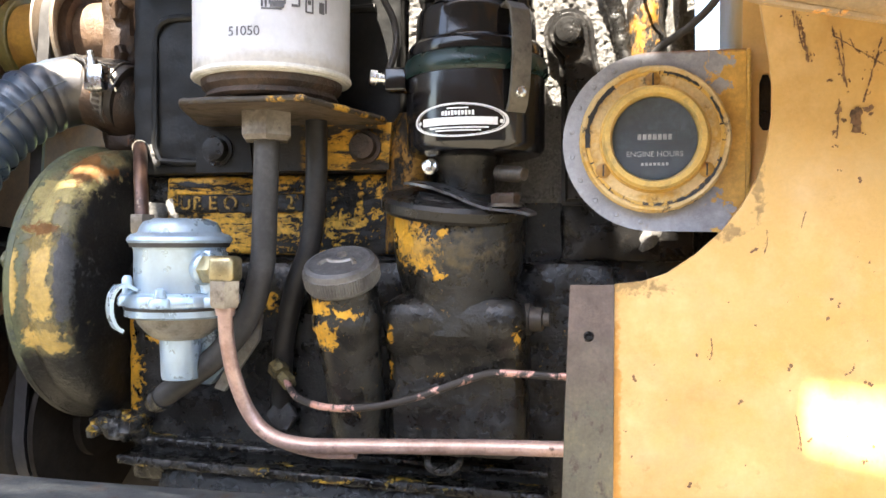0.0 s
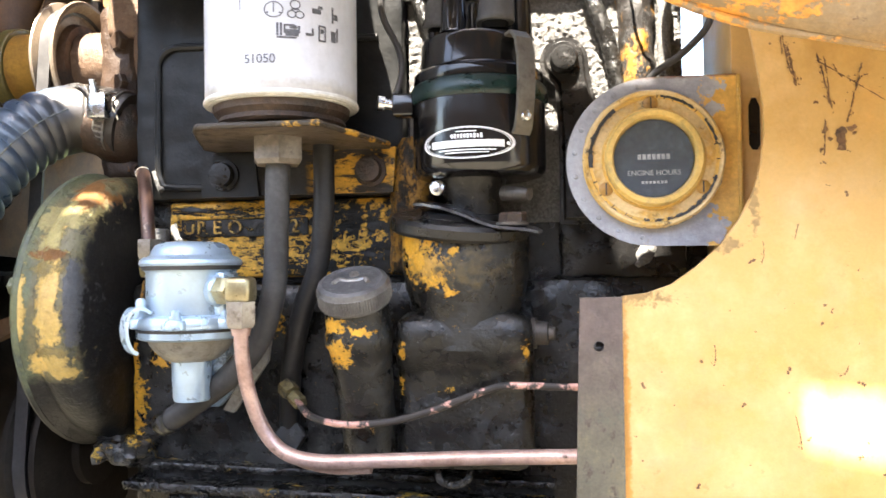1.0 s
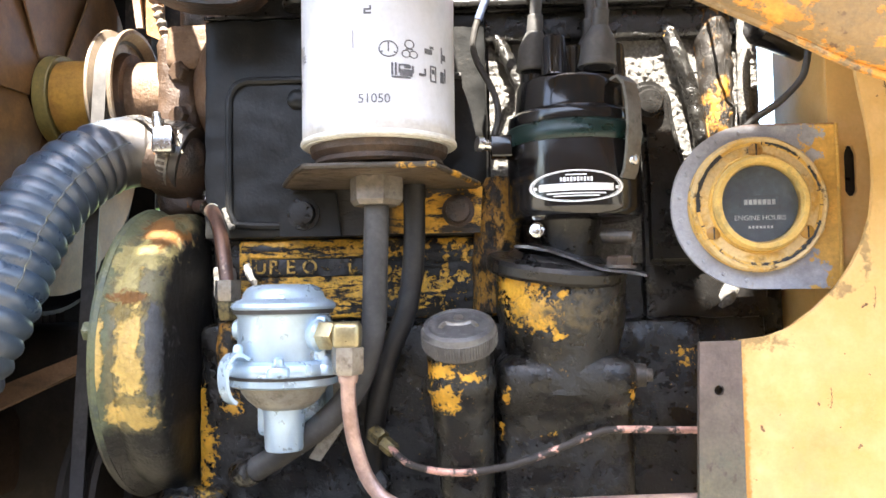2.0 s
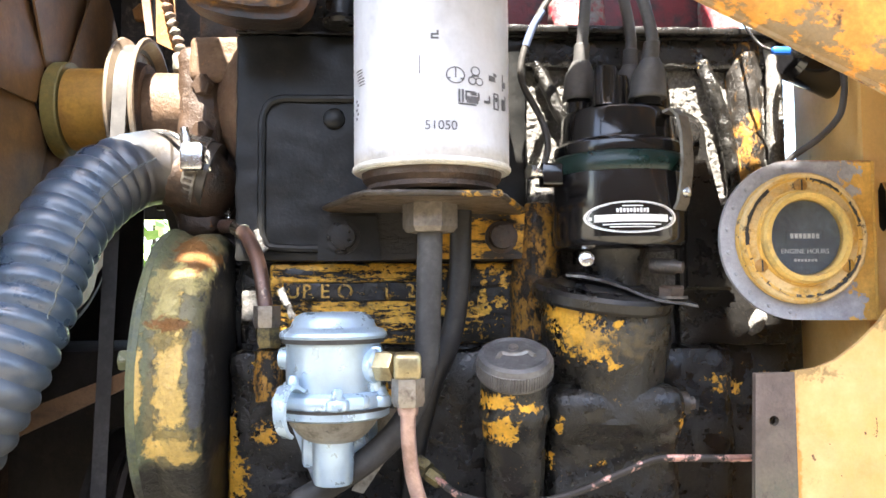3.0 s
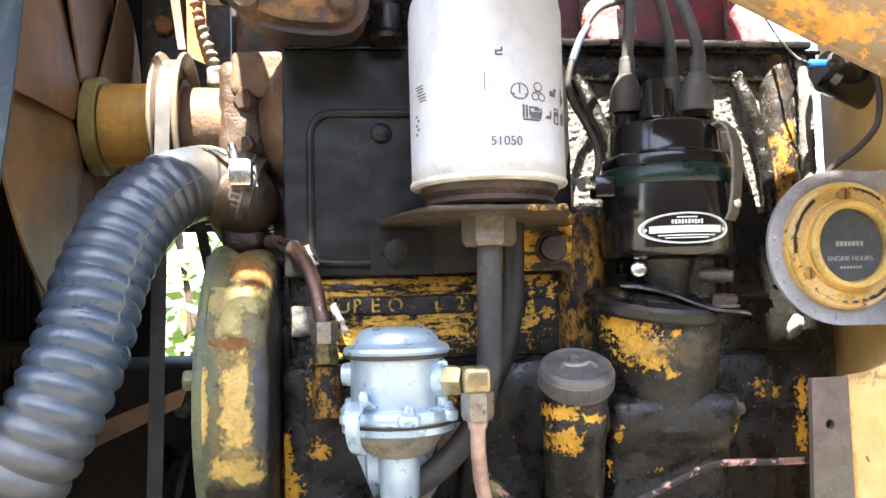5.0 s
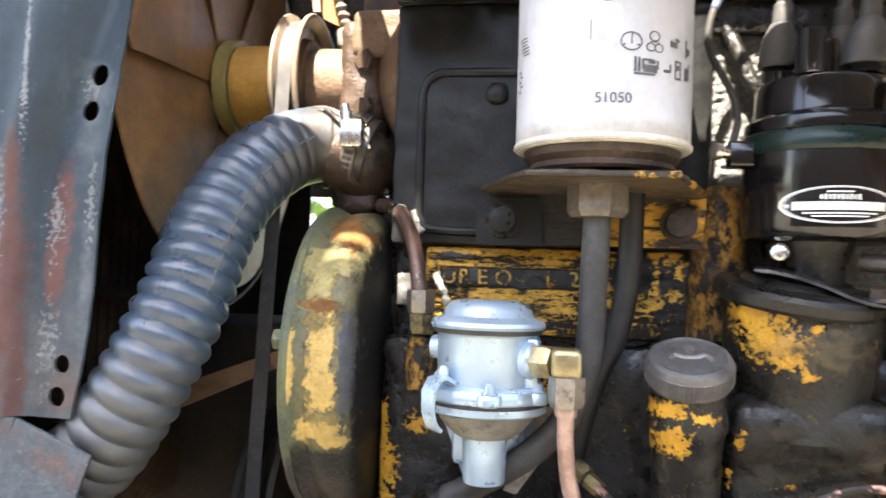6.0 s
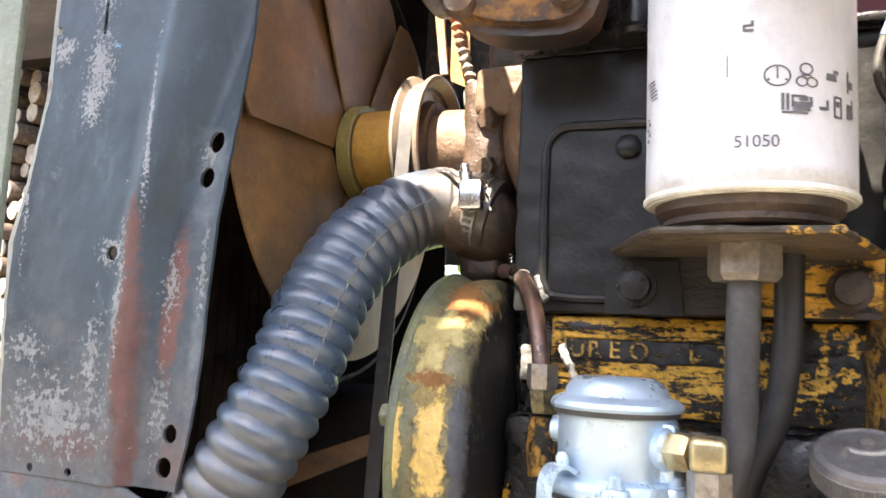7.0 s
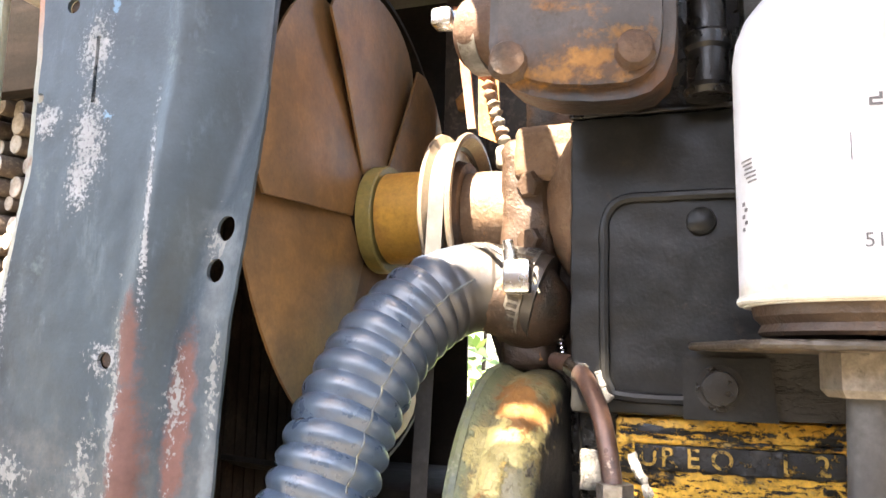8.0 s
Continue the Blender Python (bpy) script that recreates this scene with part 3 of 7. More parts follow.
def sweep(pts, r, seg=14, per=8, bm=None, shape=None, step=None):
    """A tube along a curve through pts; shape(s) gives the radius s metres along it."""
    bm = bm or bmesh.new()
    line = curve_through(pts, per)
    if step:
        dense, out, need = curve_through(pts, 60), [], 0.0
        out, left = [dense[0]], step
        for a, b in zip(dense, dense[1:]):
            d = (b - a).length
            while d >= left:
                a = a.lerp(b, left / d)
                out.append(a)
                d -= left
                left = step
            left -= d
        line = out
    u = None
    rings, s = [], 0.0
    for i, p in enumerate(line):
        way = (line[min(i + 1, len(line) - 1)] - line[max(i - 1, 0)]).normalized()
        u = way.orthogonal().normalized() if u is None else (u - way * u.dot(way)).normalized()
        v = way.cross(u)
        if i:
            s += (p - line[i - 1]).length
        rr = shape(s) if shape else r
        rings.append([bm.verts.new(p + (u * math.cos(a) + v * math.sin(a)) * rr) for a in (2 * math.pi * k / seg for k in range(seg))])
    for a, b in zip(rings, rings[1:]):
        for k in range(seg):
            j = (k + 1) % seg
            bm.faces.new((a[k], a[j], b[j], b[k]))
    bm.faces.new(rings[0])
    bm.faces.new(rings[-1])
    return bm


def slab(outline, thick, at=lambda a, b: Vector((a, 0.0, b)), n=(0, 1, 0), holes=(), bm=None):
    """A sheet of a given outline, with holes through it; at() lays the outline's plane in the world."""
    own = bmesh.new()
    edges = []
    for loop in (outline, *holes):
        vs = [own.verts.new(at(*q)) for q in loop]
        edges += [own.edges.new((vs[i - 1], vs[i])) for i in range(len(vs))]
    bmesh.ops.triangle_fill(own, use_beauty=True, use_dissolve=False, edges=edges, normal=Vector(n))
    out = bmesh.ops.extrude_face_region(own, geom=list(own.faces), use_keep_orig=True)
    bmesh.ops.translate(own, verts=[g for g in out["geom"] if isinstance(g, bmesh.types.BMVert)], vec=Vector(n) * thick)
    if bm is None:
        return own
    me = bpy.data.meshes.new("joint")
    own.to_mesh(me)
    own.free()
    bm.from_mesh(me)
    bpy.data.meshes.remove(me)
    return bm


def lumpy(bm, amp, scale, cuts=0, size=None):
    """Makes a cast or greasy surface uneven; size splits the long edges first."""
    if size:
        for _ in range(7):
            long = [e for e in bm.edges if e.calc_length() > size]
            if not long:
                break
            bmesh.ops.subdivide_edges(bm, edges=long, cuts=1, use_grid_fill=True)
        bmesh.ops.triangulate(bm, faces=[f for f in bm.faces if len(f.verts) > 4])
    bmesh.ops.recalc_face_normals(bm, faces=bm.faces)
    bm.normal_update()
    push = [(v, v.normal * amp * (noise.noise(v.co * scale) + 0.5 * noise.noise(v.co * scale * 2.7))) for v in bm.verts]
    for v, d in push:
        v.co += d
    return bm


def ring_of(cx, cz, r, n=20, a0=0.0, a1=360.0):
    return [(cx + r * math.cos(radians(a0 + (a1 - a0) * k / n)), cz + r * math.sin(radians(a0 + (a1 - a0) * k / n))) for k in range(n if a1 - a0 >= 360 else n + 1)]


def wall(y):
    return lambda a, b: Vector((a, y, b))


def hexhead(at, axis, r, h, bm=None, turn=0.0):
    bm = bm or bmesh.new()
    u, v, w = basis(axis)
    at = Vector(at)
    prof = ((r, 0.0), (r, h * 0.82), (r * 0.86, h))
    rings = [[bm.verts.new(at + w * d + (u * math.cos(a) + v * math.sin(a)) * q) for a in (radians(60 * k + turn) for k in range(6))] for q, d in prof]
    for a, b in zip(rings, rings[1:]):
        for k in range(6):
            bm.faces.new((a[k], a[(k + 1) % 6], b[(k + 1) % 6], b[k]))
    bm.faces.new(rings[0])
    bm.faces.new(rings[-1])
    return bm


def lettering(words, size, at, u=(1, 0, 0), v=(0, 0, 1), depth=0.0004, bend=None, weight=0.0):
    """Raised letters, centred at a point, along u and up v; bend lays them on a curved face."""
    cu = bpy.data.curves.new("words", "FONT")
    cu.body, cu.size, cu.align_x, cu.align_y, cu.extrude = words, size, "CENTER", "CENTER", depth
    cu.offset = weight
    ob = bpy.data.objects.new("words", cu)
    scene.collection.objects.link(ob)
    me = bpy.data.meshes.new_from_object(ob.evaluated_get(bpy.context.evaluated_depsgraph_get()))
    bm = bmesh.new()
    bm.from_mesh(me)
    bpy.data.objects.remove(ob)
    bpy.data.curves.remove(cu)
    bpy.data.meshes.remove(me)
    u, v, at = Vector(u), Vector(v), Vector(at)
    w = u.cross(v)
    for q in bm.verts:
        x, y, z = q.co
        q.co = bend(x, y, z) if bend else at + u * x + v * y + w * z
    return bm


def bars(rows, at, u=(1, 0, 0), v=(0, 0, 1), depth=0.0004, bend=None):
    """Plain bars (x, y, width, height) where writing is too small to read."""
    bm = bmesh.new()
    u, v, at = Vector(u), Vector(v), Vector(at)
    w = u.cross(v)
    for x, y, a, b in rows:
        n = max(1, int(a / 0.002)) if bend else 1
        rows_made = []
        for k in range(n + 1):
            p = x - a / 2 + a * k / n
            c = ((p, y - b / 2, depth), (p, y + b / 2, depth), (p, y + b / 2, 0.0), (p, y - b / 2, 0.0))
            rows_made.append([bm.verts.new(bend(*q) if bend else at + u * q[0] + v * q[1] + w * q[2]) for q in c])
        for f, g in zip(rows_made, rows_made[1:]):
            for i in range(4):
                bm.faces.new((f[i - 1], f[i], g[i], g[i - 1]))
        bm.faces.new(rows_made[0])
        bm.faces.new(rows_made[-1][::-1])
    return bm


def drilled(ob, cutters):
    """Cuts the cutters' shape out of a part."""
    tool = new("cutter", finished(cutters, "cutter", M["hole"]))
    mod = ob.modifiers.new("cut", "BOOLEAN")
    mod.object, mod.operation, mod.solver = tool, "DIFFERENCE", "EXACT"
    bpy.context.view_layer.update()
    me = bpy.data.meshes.new_from_object(ob.evaluated_get(bpy.context.evaluated_depsgraph_get()))
    ob.modifiers.remove(mod)
    b = bmesh.new()
    b.from_mesh(me)
    for f in b.faces:
        f.smooth = True
    for e in b.edges:
        e.smooth = len(e.link_faces) == 2 and e.calc_face_angle(0) < radians(32)
    b.to_mesh(me)
    b.free()
    ob.data = me
    bpy.data.objects.remove(tool)


# ---- setting ----
g = bmesh.new()
bmesh.ops.create_grid(g, x_segments=60, y_segments=60, size=60.0)
for q in g.verts:
    q.co.z = 0.06 * noise.noise(q.co * 0.35) if max(abs(q.co.x), abs(q.co.y)) > 2 else 0.0
solo("ground", g, M["ground"], "dry grassy ground under the machine", "ground", kind="structure")


# ---- chassis and engine ----
def build_frame_rail():
    t = thing("frame_rail", (-0.3, 0.42, 0.80), "dark dusty steel frame rail under the engine", "frame rail")
    part("rail", box(-0.95, 0.375, 0.80, 0.062, 0.455, 0.922, 0.006), M["frame"], t)
    part("rail_top", slab([(-0.95, 0.36), (0.0, 0.36), (-0.05, 0.40), (-0.2, 0.425), (-0.95, 0.46)], 0.008, lambda a, b: Vector((a, b, 0.9225)), (0, 0, 1)), M["frame"], t)


def build_engine():
    t = thing("engine_block", (-0.04, 0.62, 0.86), "grease-black cast engine block with flaking yellow paint", "engine")
    b = lumpy(box(-0.225, 0.532, 0.93, 0.147, 0.78, 1.243, 0.006), 0.0012, 60, size=0.014)
    part("cylinder_block", b, M["grime"], t)
    b = lumpy(box(-0.2295, 0.515, 0.90, 0.10, 0.56, 1.055, 0.008), 0.0026, 55, size=0.009)
    part("crankcase", b, M["grime"], t)
    b = bmesh.new()
    for z, y, h in ((0.9370, 0.502, 0.0050), (0.9245, 0.497, 0.0065)):
        box(-0.226, y, z - h, 0.06, 0.53, z, 0.0018, b)
    lumpy(b, 0.0013, 90, size=0.005)
    for q in b.verts:
        q.co.z -= 0.030 * (q.co.x + 0.226)
    rail = part("pan_rail", b, M["rail_paint"], t)
    part("pan_foot", lumpy(box(-0.247, 0.494, 0.934, -0.207, 0.52, 0.9500, 0.006), 0.0055, 90, size=0.0025), M["foot"], t, "lumpy greasy foot with yellow paint")
    part("pan_bolt", lumpy(hexhead((-0.113, 0.5105, 0.953), (0.1, -1, 0.1), 0.0105, 0.006, turn=15), 0.0008, 200, size=0.004), M["lug"], rail)
    b = sweep([(-0.011, 0.487, 0.941), (-0.010, 0.484, 0.933), (-0.001, 0.483, 0.9305), (0.007, 0.484, 0.934), (0.009, 0.487, 0.9415)], 0.0022, 8)
    part("clip_loop", b, M["rail_paint"], rail, "small yellow-painted clip loop")
    part("oil_pan", box(-0.21, 0.505, 0.78, 0.06, 0.75, 0.918, 0.02), M["grime"], t)
    strip = part("casting_strip", lumpy(box(-0.205, 0.525, 1.058, -0.03, 0.534, 1.1115, 0.003), 0.0008, 160, size=0.005), M["label_strip"], t, "black strip with scraped yellow paint")
    part("letter_bed", lumpy(box(-0.196, 0.5232, 1.0862, -0.104, 0.5255, 1.0985, 0.001), 0.0009, 170, size=0.003), M["lettered"], strip)
    for c, x in zip("UREO-12", (-0.1895, -0.1800, -0.1690, -0.1560, -0.1450, -0.1290, -0.1135)):
        part("cast_letter", lumpy(lettering(c, 0.0128, (x, 0.5226, 1.0924), depth=0.0008, weight=0.0001), 0.0002, 400), M["letter"], strip, "raised letter in worn yellow paint")
    part("cast_ridge", lumpy(box(-0.196, 0.5230, 1.0988, -0.100, 0.5255, 1.1012, 0.0008), 0.0010, 200, size=0.003), M["label_strip"], strip)
    cover = part("tappet_cover", lumpy(box(-0.2265, 0.5185, 1.112, -0.036, 0.535, 1.2610, 0.003), 0.0009, 90, size=0.006), M["tappet"], t, "oily black tappet cover plate")
    line = [(-0.053, 0.5175, 1.1215), (-0.12, 0.5175, 1.1205), (-0.194, 0.5175, 1.1205), (-0.2070, 0.5175, 1.126), (-0.2090, 0.5175, 1.145), (-0.2090, 0.5175, 1.19), (-0.2080, 0.5175, 1.208), (-0.200, 0.5175, 1.2170), (-0.18, 0.5175, 1.218), (-0.12, 0.5175, 1.218), (-0.053, 0.5175, 1.218)]
    part("cover_rib", sweep(line, 0.0026, 8, 6, shape=lambda s: 0.0026 + 0.0005 * noise.noise(Vector((s * 90, 1, 2)))), M["tappet"], cover)
    b = bmesh.new()
    lumpy(lathe([(0, 0), (0.0072, 0), (0.0066, 0.002), (0.0045, 0.0032), (0, 0.0036)], (-0.163, 0.518, 1.205), (0, -1, 0), 16, b), 0.0008, 150)
    part("cover_bolt", b, M["tappet"], cover)
    head = part("cylinder_head", lumpy(box(-0.2255, 0.5225, 1.2425, 0.147, 0.76, 1.2625, 0.002), 0.0012, 90, size=0.006), M["grime"], t)
    b = bmesh.new()
    box(-0.2265, 0.5180, 1.2612, 0.146, 0.53, 1.2632, 0.0005, b)
    part("gasket_edge", lumpy(b, 0.001, 120, size=0.007), M["lug"], head, "thin black gasket edge")
    part("front_plate", box(-0.232, 0.546, 0.94, -0.2125, 0.77, 1.125, 0.004), M["grime"], t)
    part("intake_casting", box(-0.226, 0.552, 1.2635, -0.102, 0.72, 1.43, 0.008), M["grime"], t)
    # dusty wall of the block behind the distributor, with its ribs
    b = bmesh.new()
    nx, nz = 150, 118
    rows = [[b.verts.new((-0.034 + 0.180 * i / nx, 0.530, 1.092 + 0.1512 * k / nz)) for i in range(nx + 1)] for k in range(nz + 1)]
    for p, q in zip(rows, rows[1:]):
        for i in range(nx):
            b.faces.new((p[i], p[i + 1], q[i + 1], q[i]))
    for q in b.verts:
        q.co.y += 0.0014 * noise.noise(q.co * 70) + 0.0012 * noise.noise(q.co * 300) + 0.0014 * noise.noise(q.co * 610)
    out = bmesh.ops.extrude_edge_only(b, edges=[e for e in b.edges if len(e.link_faces) == 1])["geom"]
    for q in out:
        if isinstance(q, bmesh.types.BMVert):
            q.co.y = 0.538
    wallpart = part("dusty_side", b, M["dust"], t, "pale dusty casting side in the sun")
    b = slab([(0.066, 1.09), (0.104, 1.09), (0.095, 1.150), (0.0865, 1.185)] + ring_of(0.070, 1.1965, 0.0155, 12, 0, 180) + [(0.0555, 1.190), (0.0640, 1.180), (0.0658, 1.15)], 0.014, wall(0.516))
    bmesh.ops.bevel(b, geom=[e for e in b.edges if len(e.link_faces) == 2 and e.calc_face_angle(0) > 0.9 and e.verts[0].co.y < 0.52 and e.verts[1].co.y < 0.52], offset=0.004, segments=3, affect="EDGES")
    ear = part("side_lug", b, M["lug"], wallpart, "oily black rounded lug")
    part("lug_bolt", lathe([(0, 0), (0.0092, 0), (0.009, 0.004), (0.0075, 0.0065), (0, 0.007)], (0.070, 0.516, 1.196), (0, -1, 0), 20), M["lug"], ear)
    for line, r in (([(0.084, 0.526, 1.25), (0.091, 0.522, 1.232), (0.1005, 0.522, 1.20), (0.106, 0.524, 1.165), (0.108, 0.527, 1.10)], 0.0052), ([(-0.030, 0.527, 1.25), (-0.018, 0.522, 1.222), (-0.004, 0.522, 1.19), (0.002, 0.526, 1.16), (0.0, 0.529, 1.11)], 0.0045)):
        part("side_rib", lumpy(sweep(line, r, 12, 10), 0.0012, 110), M["grime"], wallpart)
    b = lumpy(sweep([(0.1165, 0.531, 1.262), (0.1165, 0.527, 1.23), (0.118, 0.527, 1.17), (0.123, 0.53, 1.11)], 0.0115, 18, 14), 0.0022, 100)
    part("yellow_boss", b, M["ypipe"], wallpart, "greasy vertical boss with old yellow paint")
    b = lumpy(sweep([(0.1335, 0.524, 1.262), (0.1345, 0.521, 1.235), (0.1335, 0.522, 1.205), (0.136, 0.526, 1.17)], 0.0042, 10, 12), 0.0014, 120)
    part("dust_ridge", b, M["dust"], wallpart)
    # oily black panel lower down
    part("lower_side", lumpy(box(0.066, 0.524, 1.055, 0.146, 0.5345, 1.150, 0.003), 0.0016, 80, size=0.008), M["lug"], t)
    part("dusty_pad", lumpy(box(-0.2235, 0.5265, 1.074, -0.2085, 0.5345, 1.094, 0.003), 0.0018, 120, size=0.003), M["dust"], t, "dusty pale casting pad in the sun")
    # Pale slivers added for bits of casting that catch the sun.
    for line, r in (([(-0.1965, 0.5135, 1.0945), (-0.1925, 0.5125, 1.0850), (-0.1875, 0.5115, 1.0755)], 0.0022), ([(-0.2125, 0.5175, 1.1325), (-0.2100, 0.5170, 1.1260), (-0.2060, 0.5165, 1.1190)], 0.0020)):
        part("sunlit_sliver", lumpy(sweep(line, r, 10, 8), 0.0016, 240), M["dust"], t, "pale sliver added as a sunlit bit of casting")
    part("corner_boss", lumpy(lathe([(0.0, 0.0), (0.017, 0.001), (0.0175, 0.03), (0.0165, 0.06), (0.0150, 0.080), (0.010, 0.090), (0, 0.092)], (-0.03, 0.525, 1.06), seg=24), 0.0015, 90, size=0.006), M["boss_old"], t)
    b = lumpy(sweep([(0.124, 0.533, 1.083), (0.121, 0.528, 1.072), (0.116, 0.530, 1.063)], 0.0065, 14, 6), 0.0016, 160)
    part("pale_stub", lumpy(sweep([(0.099, 0.533, 1.076), (0.103, 0.529, 1.073)], 0.0038, 10, 5), 0.0012, 200), M["dust"], t)
    part("pale_stub", b, M["dust"], t)


def build_rocker_cover():
    t = thing("rocker_cover", (0.04, 0.60, 1.262), "red painted rocker cover with dusty raised panels", "engine cover")
    part("cover_shell", box(-0.10, 0.572, 1.266, 0.130, 0.70, 1.37, 0.014, seg=4), M["red"], t)
    part("cover_flange", lumpy(box(-0.105, 0.5115, 1.2630, 0.136, 0.71, 1.2680, 0.0015), 0.0007, 120, size=0.006), M["lug"], t, "greasy black cover flange")
    for x0, x1 in ((-0.085, -0.045), (-0.010, 0.030), (0.104, 0.130)):
        b = box(x0, 0.548, 1.272, x1, 0.60, 1.366, 0.009, seg=4)
        for q in b.verts:
            q.co.y += 0.28 * (q.co.z - 1.272) * (1.0 if q.co.y < 0.57 else 0.0)
        part("raised_panel", lumpy(b, 0.0008, 90, size=0.008), M["red_dusty"], t, "lighter red raised panel under grey dust")
    for x, w in ((-0.030, 0.010), (0.052, 0.009), (0.094, 0.012)):
        part("dust_heap", lumpy(lathe([(0, 0), (w, 0.0), (w * 0.85, 0.004), (w * 0.4, 0.0065), (0, 0.007)], (x, 0.545, 1.2675), seg=16), 0.0022, 130), M["dust"], t)
    for x in (-0.02, 0.06, 0.112):
        part("cover_nut", hexhead((x, 0.543, 1.2685), (0, 0, 1), 0.006, 0.006), M["lug"], t)


def build_gear_cover():
    t = thing("gear_cover", (-0.25, 0.545, 0.935), "round timing gear cover in chipped green and yellow paint", "engine cover")
    c = (-0.2745, 0.545, 1.0375)
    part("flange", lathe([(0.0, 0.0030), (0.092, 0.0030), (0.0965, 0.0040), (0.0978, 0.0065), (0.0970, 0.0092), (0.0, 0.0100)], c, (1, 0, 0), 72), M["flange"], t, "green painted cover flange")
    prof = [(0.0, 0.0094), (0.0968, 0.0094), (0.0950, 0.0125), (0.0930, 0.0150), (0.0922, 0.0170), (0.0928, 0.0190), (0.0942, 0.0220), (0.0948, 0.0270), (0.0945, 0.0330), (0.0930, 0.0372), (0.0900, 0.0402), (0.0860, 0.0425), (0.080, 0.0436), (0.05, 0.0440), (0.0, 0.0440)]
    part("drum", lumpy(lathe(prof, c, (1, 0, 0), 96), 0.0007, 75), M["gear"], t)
    for a in (100, 167, 262):
        y, z = 0.545 + 0.0885 * math.cos(radians(a)), 1.035 + 0.0885 * math.sin(radians(a))
        part("cover_bolt", hexhead((-0.2705, y, z), (-1, 0, 0), 0.0062, 0.006, turn=a), M["flange"], t)


def build_water_pump():
    t = thing("water_pump", (-0.25, 0.56, 1.13), "rusty cast water pump body with shaft housing", "water pump")
    ax = (-1, 0, 0)
    b = lathe([(0.0, 0), (0.052, 0.0), (0.054, 0.012), (0.046, 0.02), (0.034, 0.028), (0.0245, 0.034), (0.0248, 0.05), (0.0245, 0.085), (0, 0.085)], (-0.212, 0.575, 1.2245), ax, 40)
    lumpy(b, 0.0012, 60, size=0.012)
    part("pump_body", b, M["rust_dusty"], t)
    part("pump_foot", box(-0.274, 0.585, 1.09, -0.2315, 0.75, 1.178, 0.008), M["rust_dark"], t)
    part("pump_flange", lumpy(box(-0.272, 0.545, 1.131, -0.2420, 0.61, 1.2635, 0.009, seg=3), 0.0016, 90, size=0.004), M["rust_dark"], t)
    part("pump_back", lumpy(box(-0.252, 0.572, 1.115, -0.2260, 0.62, 1.2635, 0.004), 0.0012, 80, size=0.008), M["rust_dark"], t)
    part("top_boss", lumpy(box(-0.263, 0.541, 1.236, -0.2275, 0.62, 1.2675, 0.005, seg=3), 0.0012, 80, size=0.005), M["rust_dusty"], t)
    part("outlet_neck", lumpy(box(-0.262, 0.565, 1.258, -0.2265, 0.66, 1.33, 0.006, seg=3), 0.0012, 70, size=0.008), M["rust_dark"], t)
    b = sweep([(-0.2600, 0.600, 1.156), (-0.2590, 0.575, 1.162), (-0.2560, 0.556, 1.165), (-0.2600, 0.546, 1.171), (-0.272, 0.543, 1.175)], 0.0242, 24)
    part("inlet_elbow", lumpy(b, 0.0012, 70), M["rust_dark"], t)
    for y, z in ((0.546, 1.2020), (0.546, 1.2335)):
        part("flange_bolt", lumpy(hexhead((-0.252, y, z), (-0.5, -1, 0), 0.0075, 0.006, turn=20), 0.001, 200, size=0.004), M["rust_dark"], t)


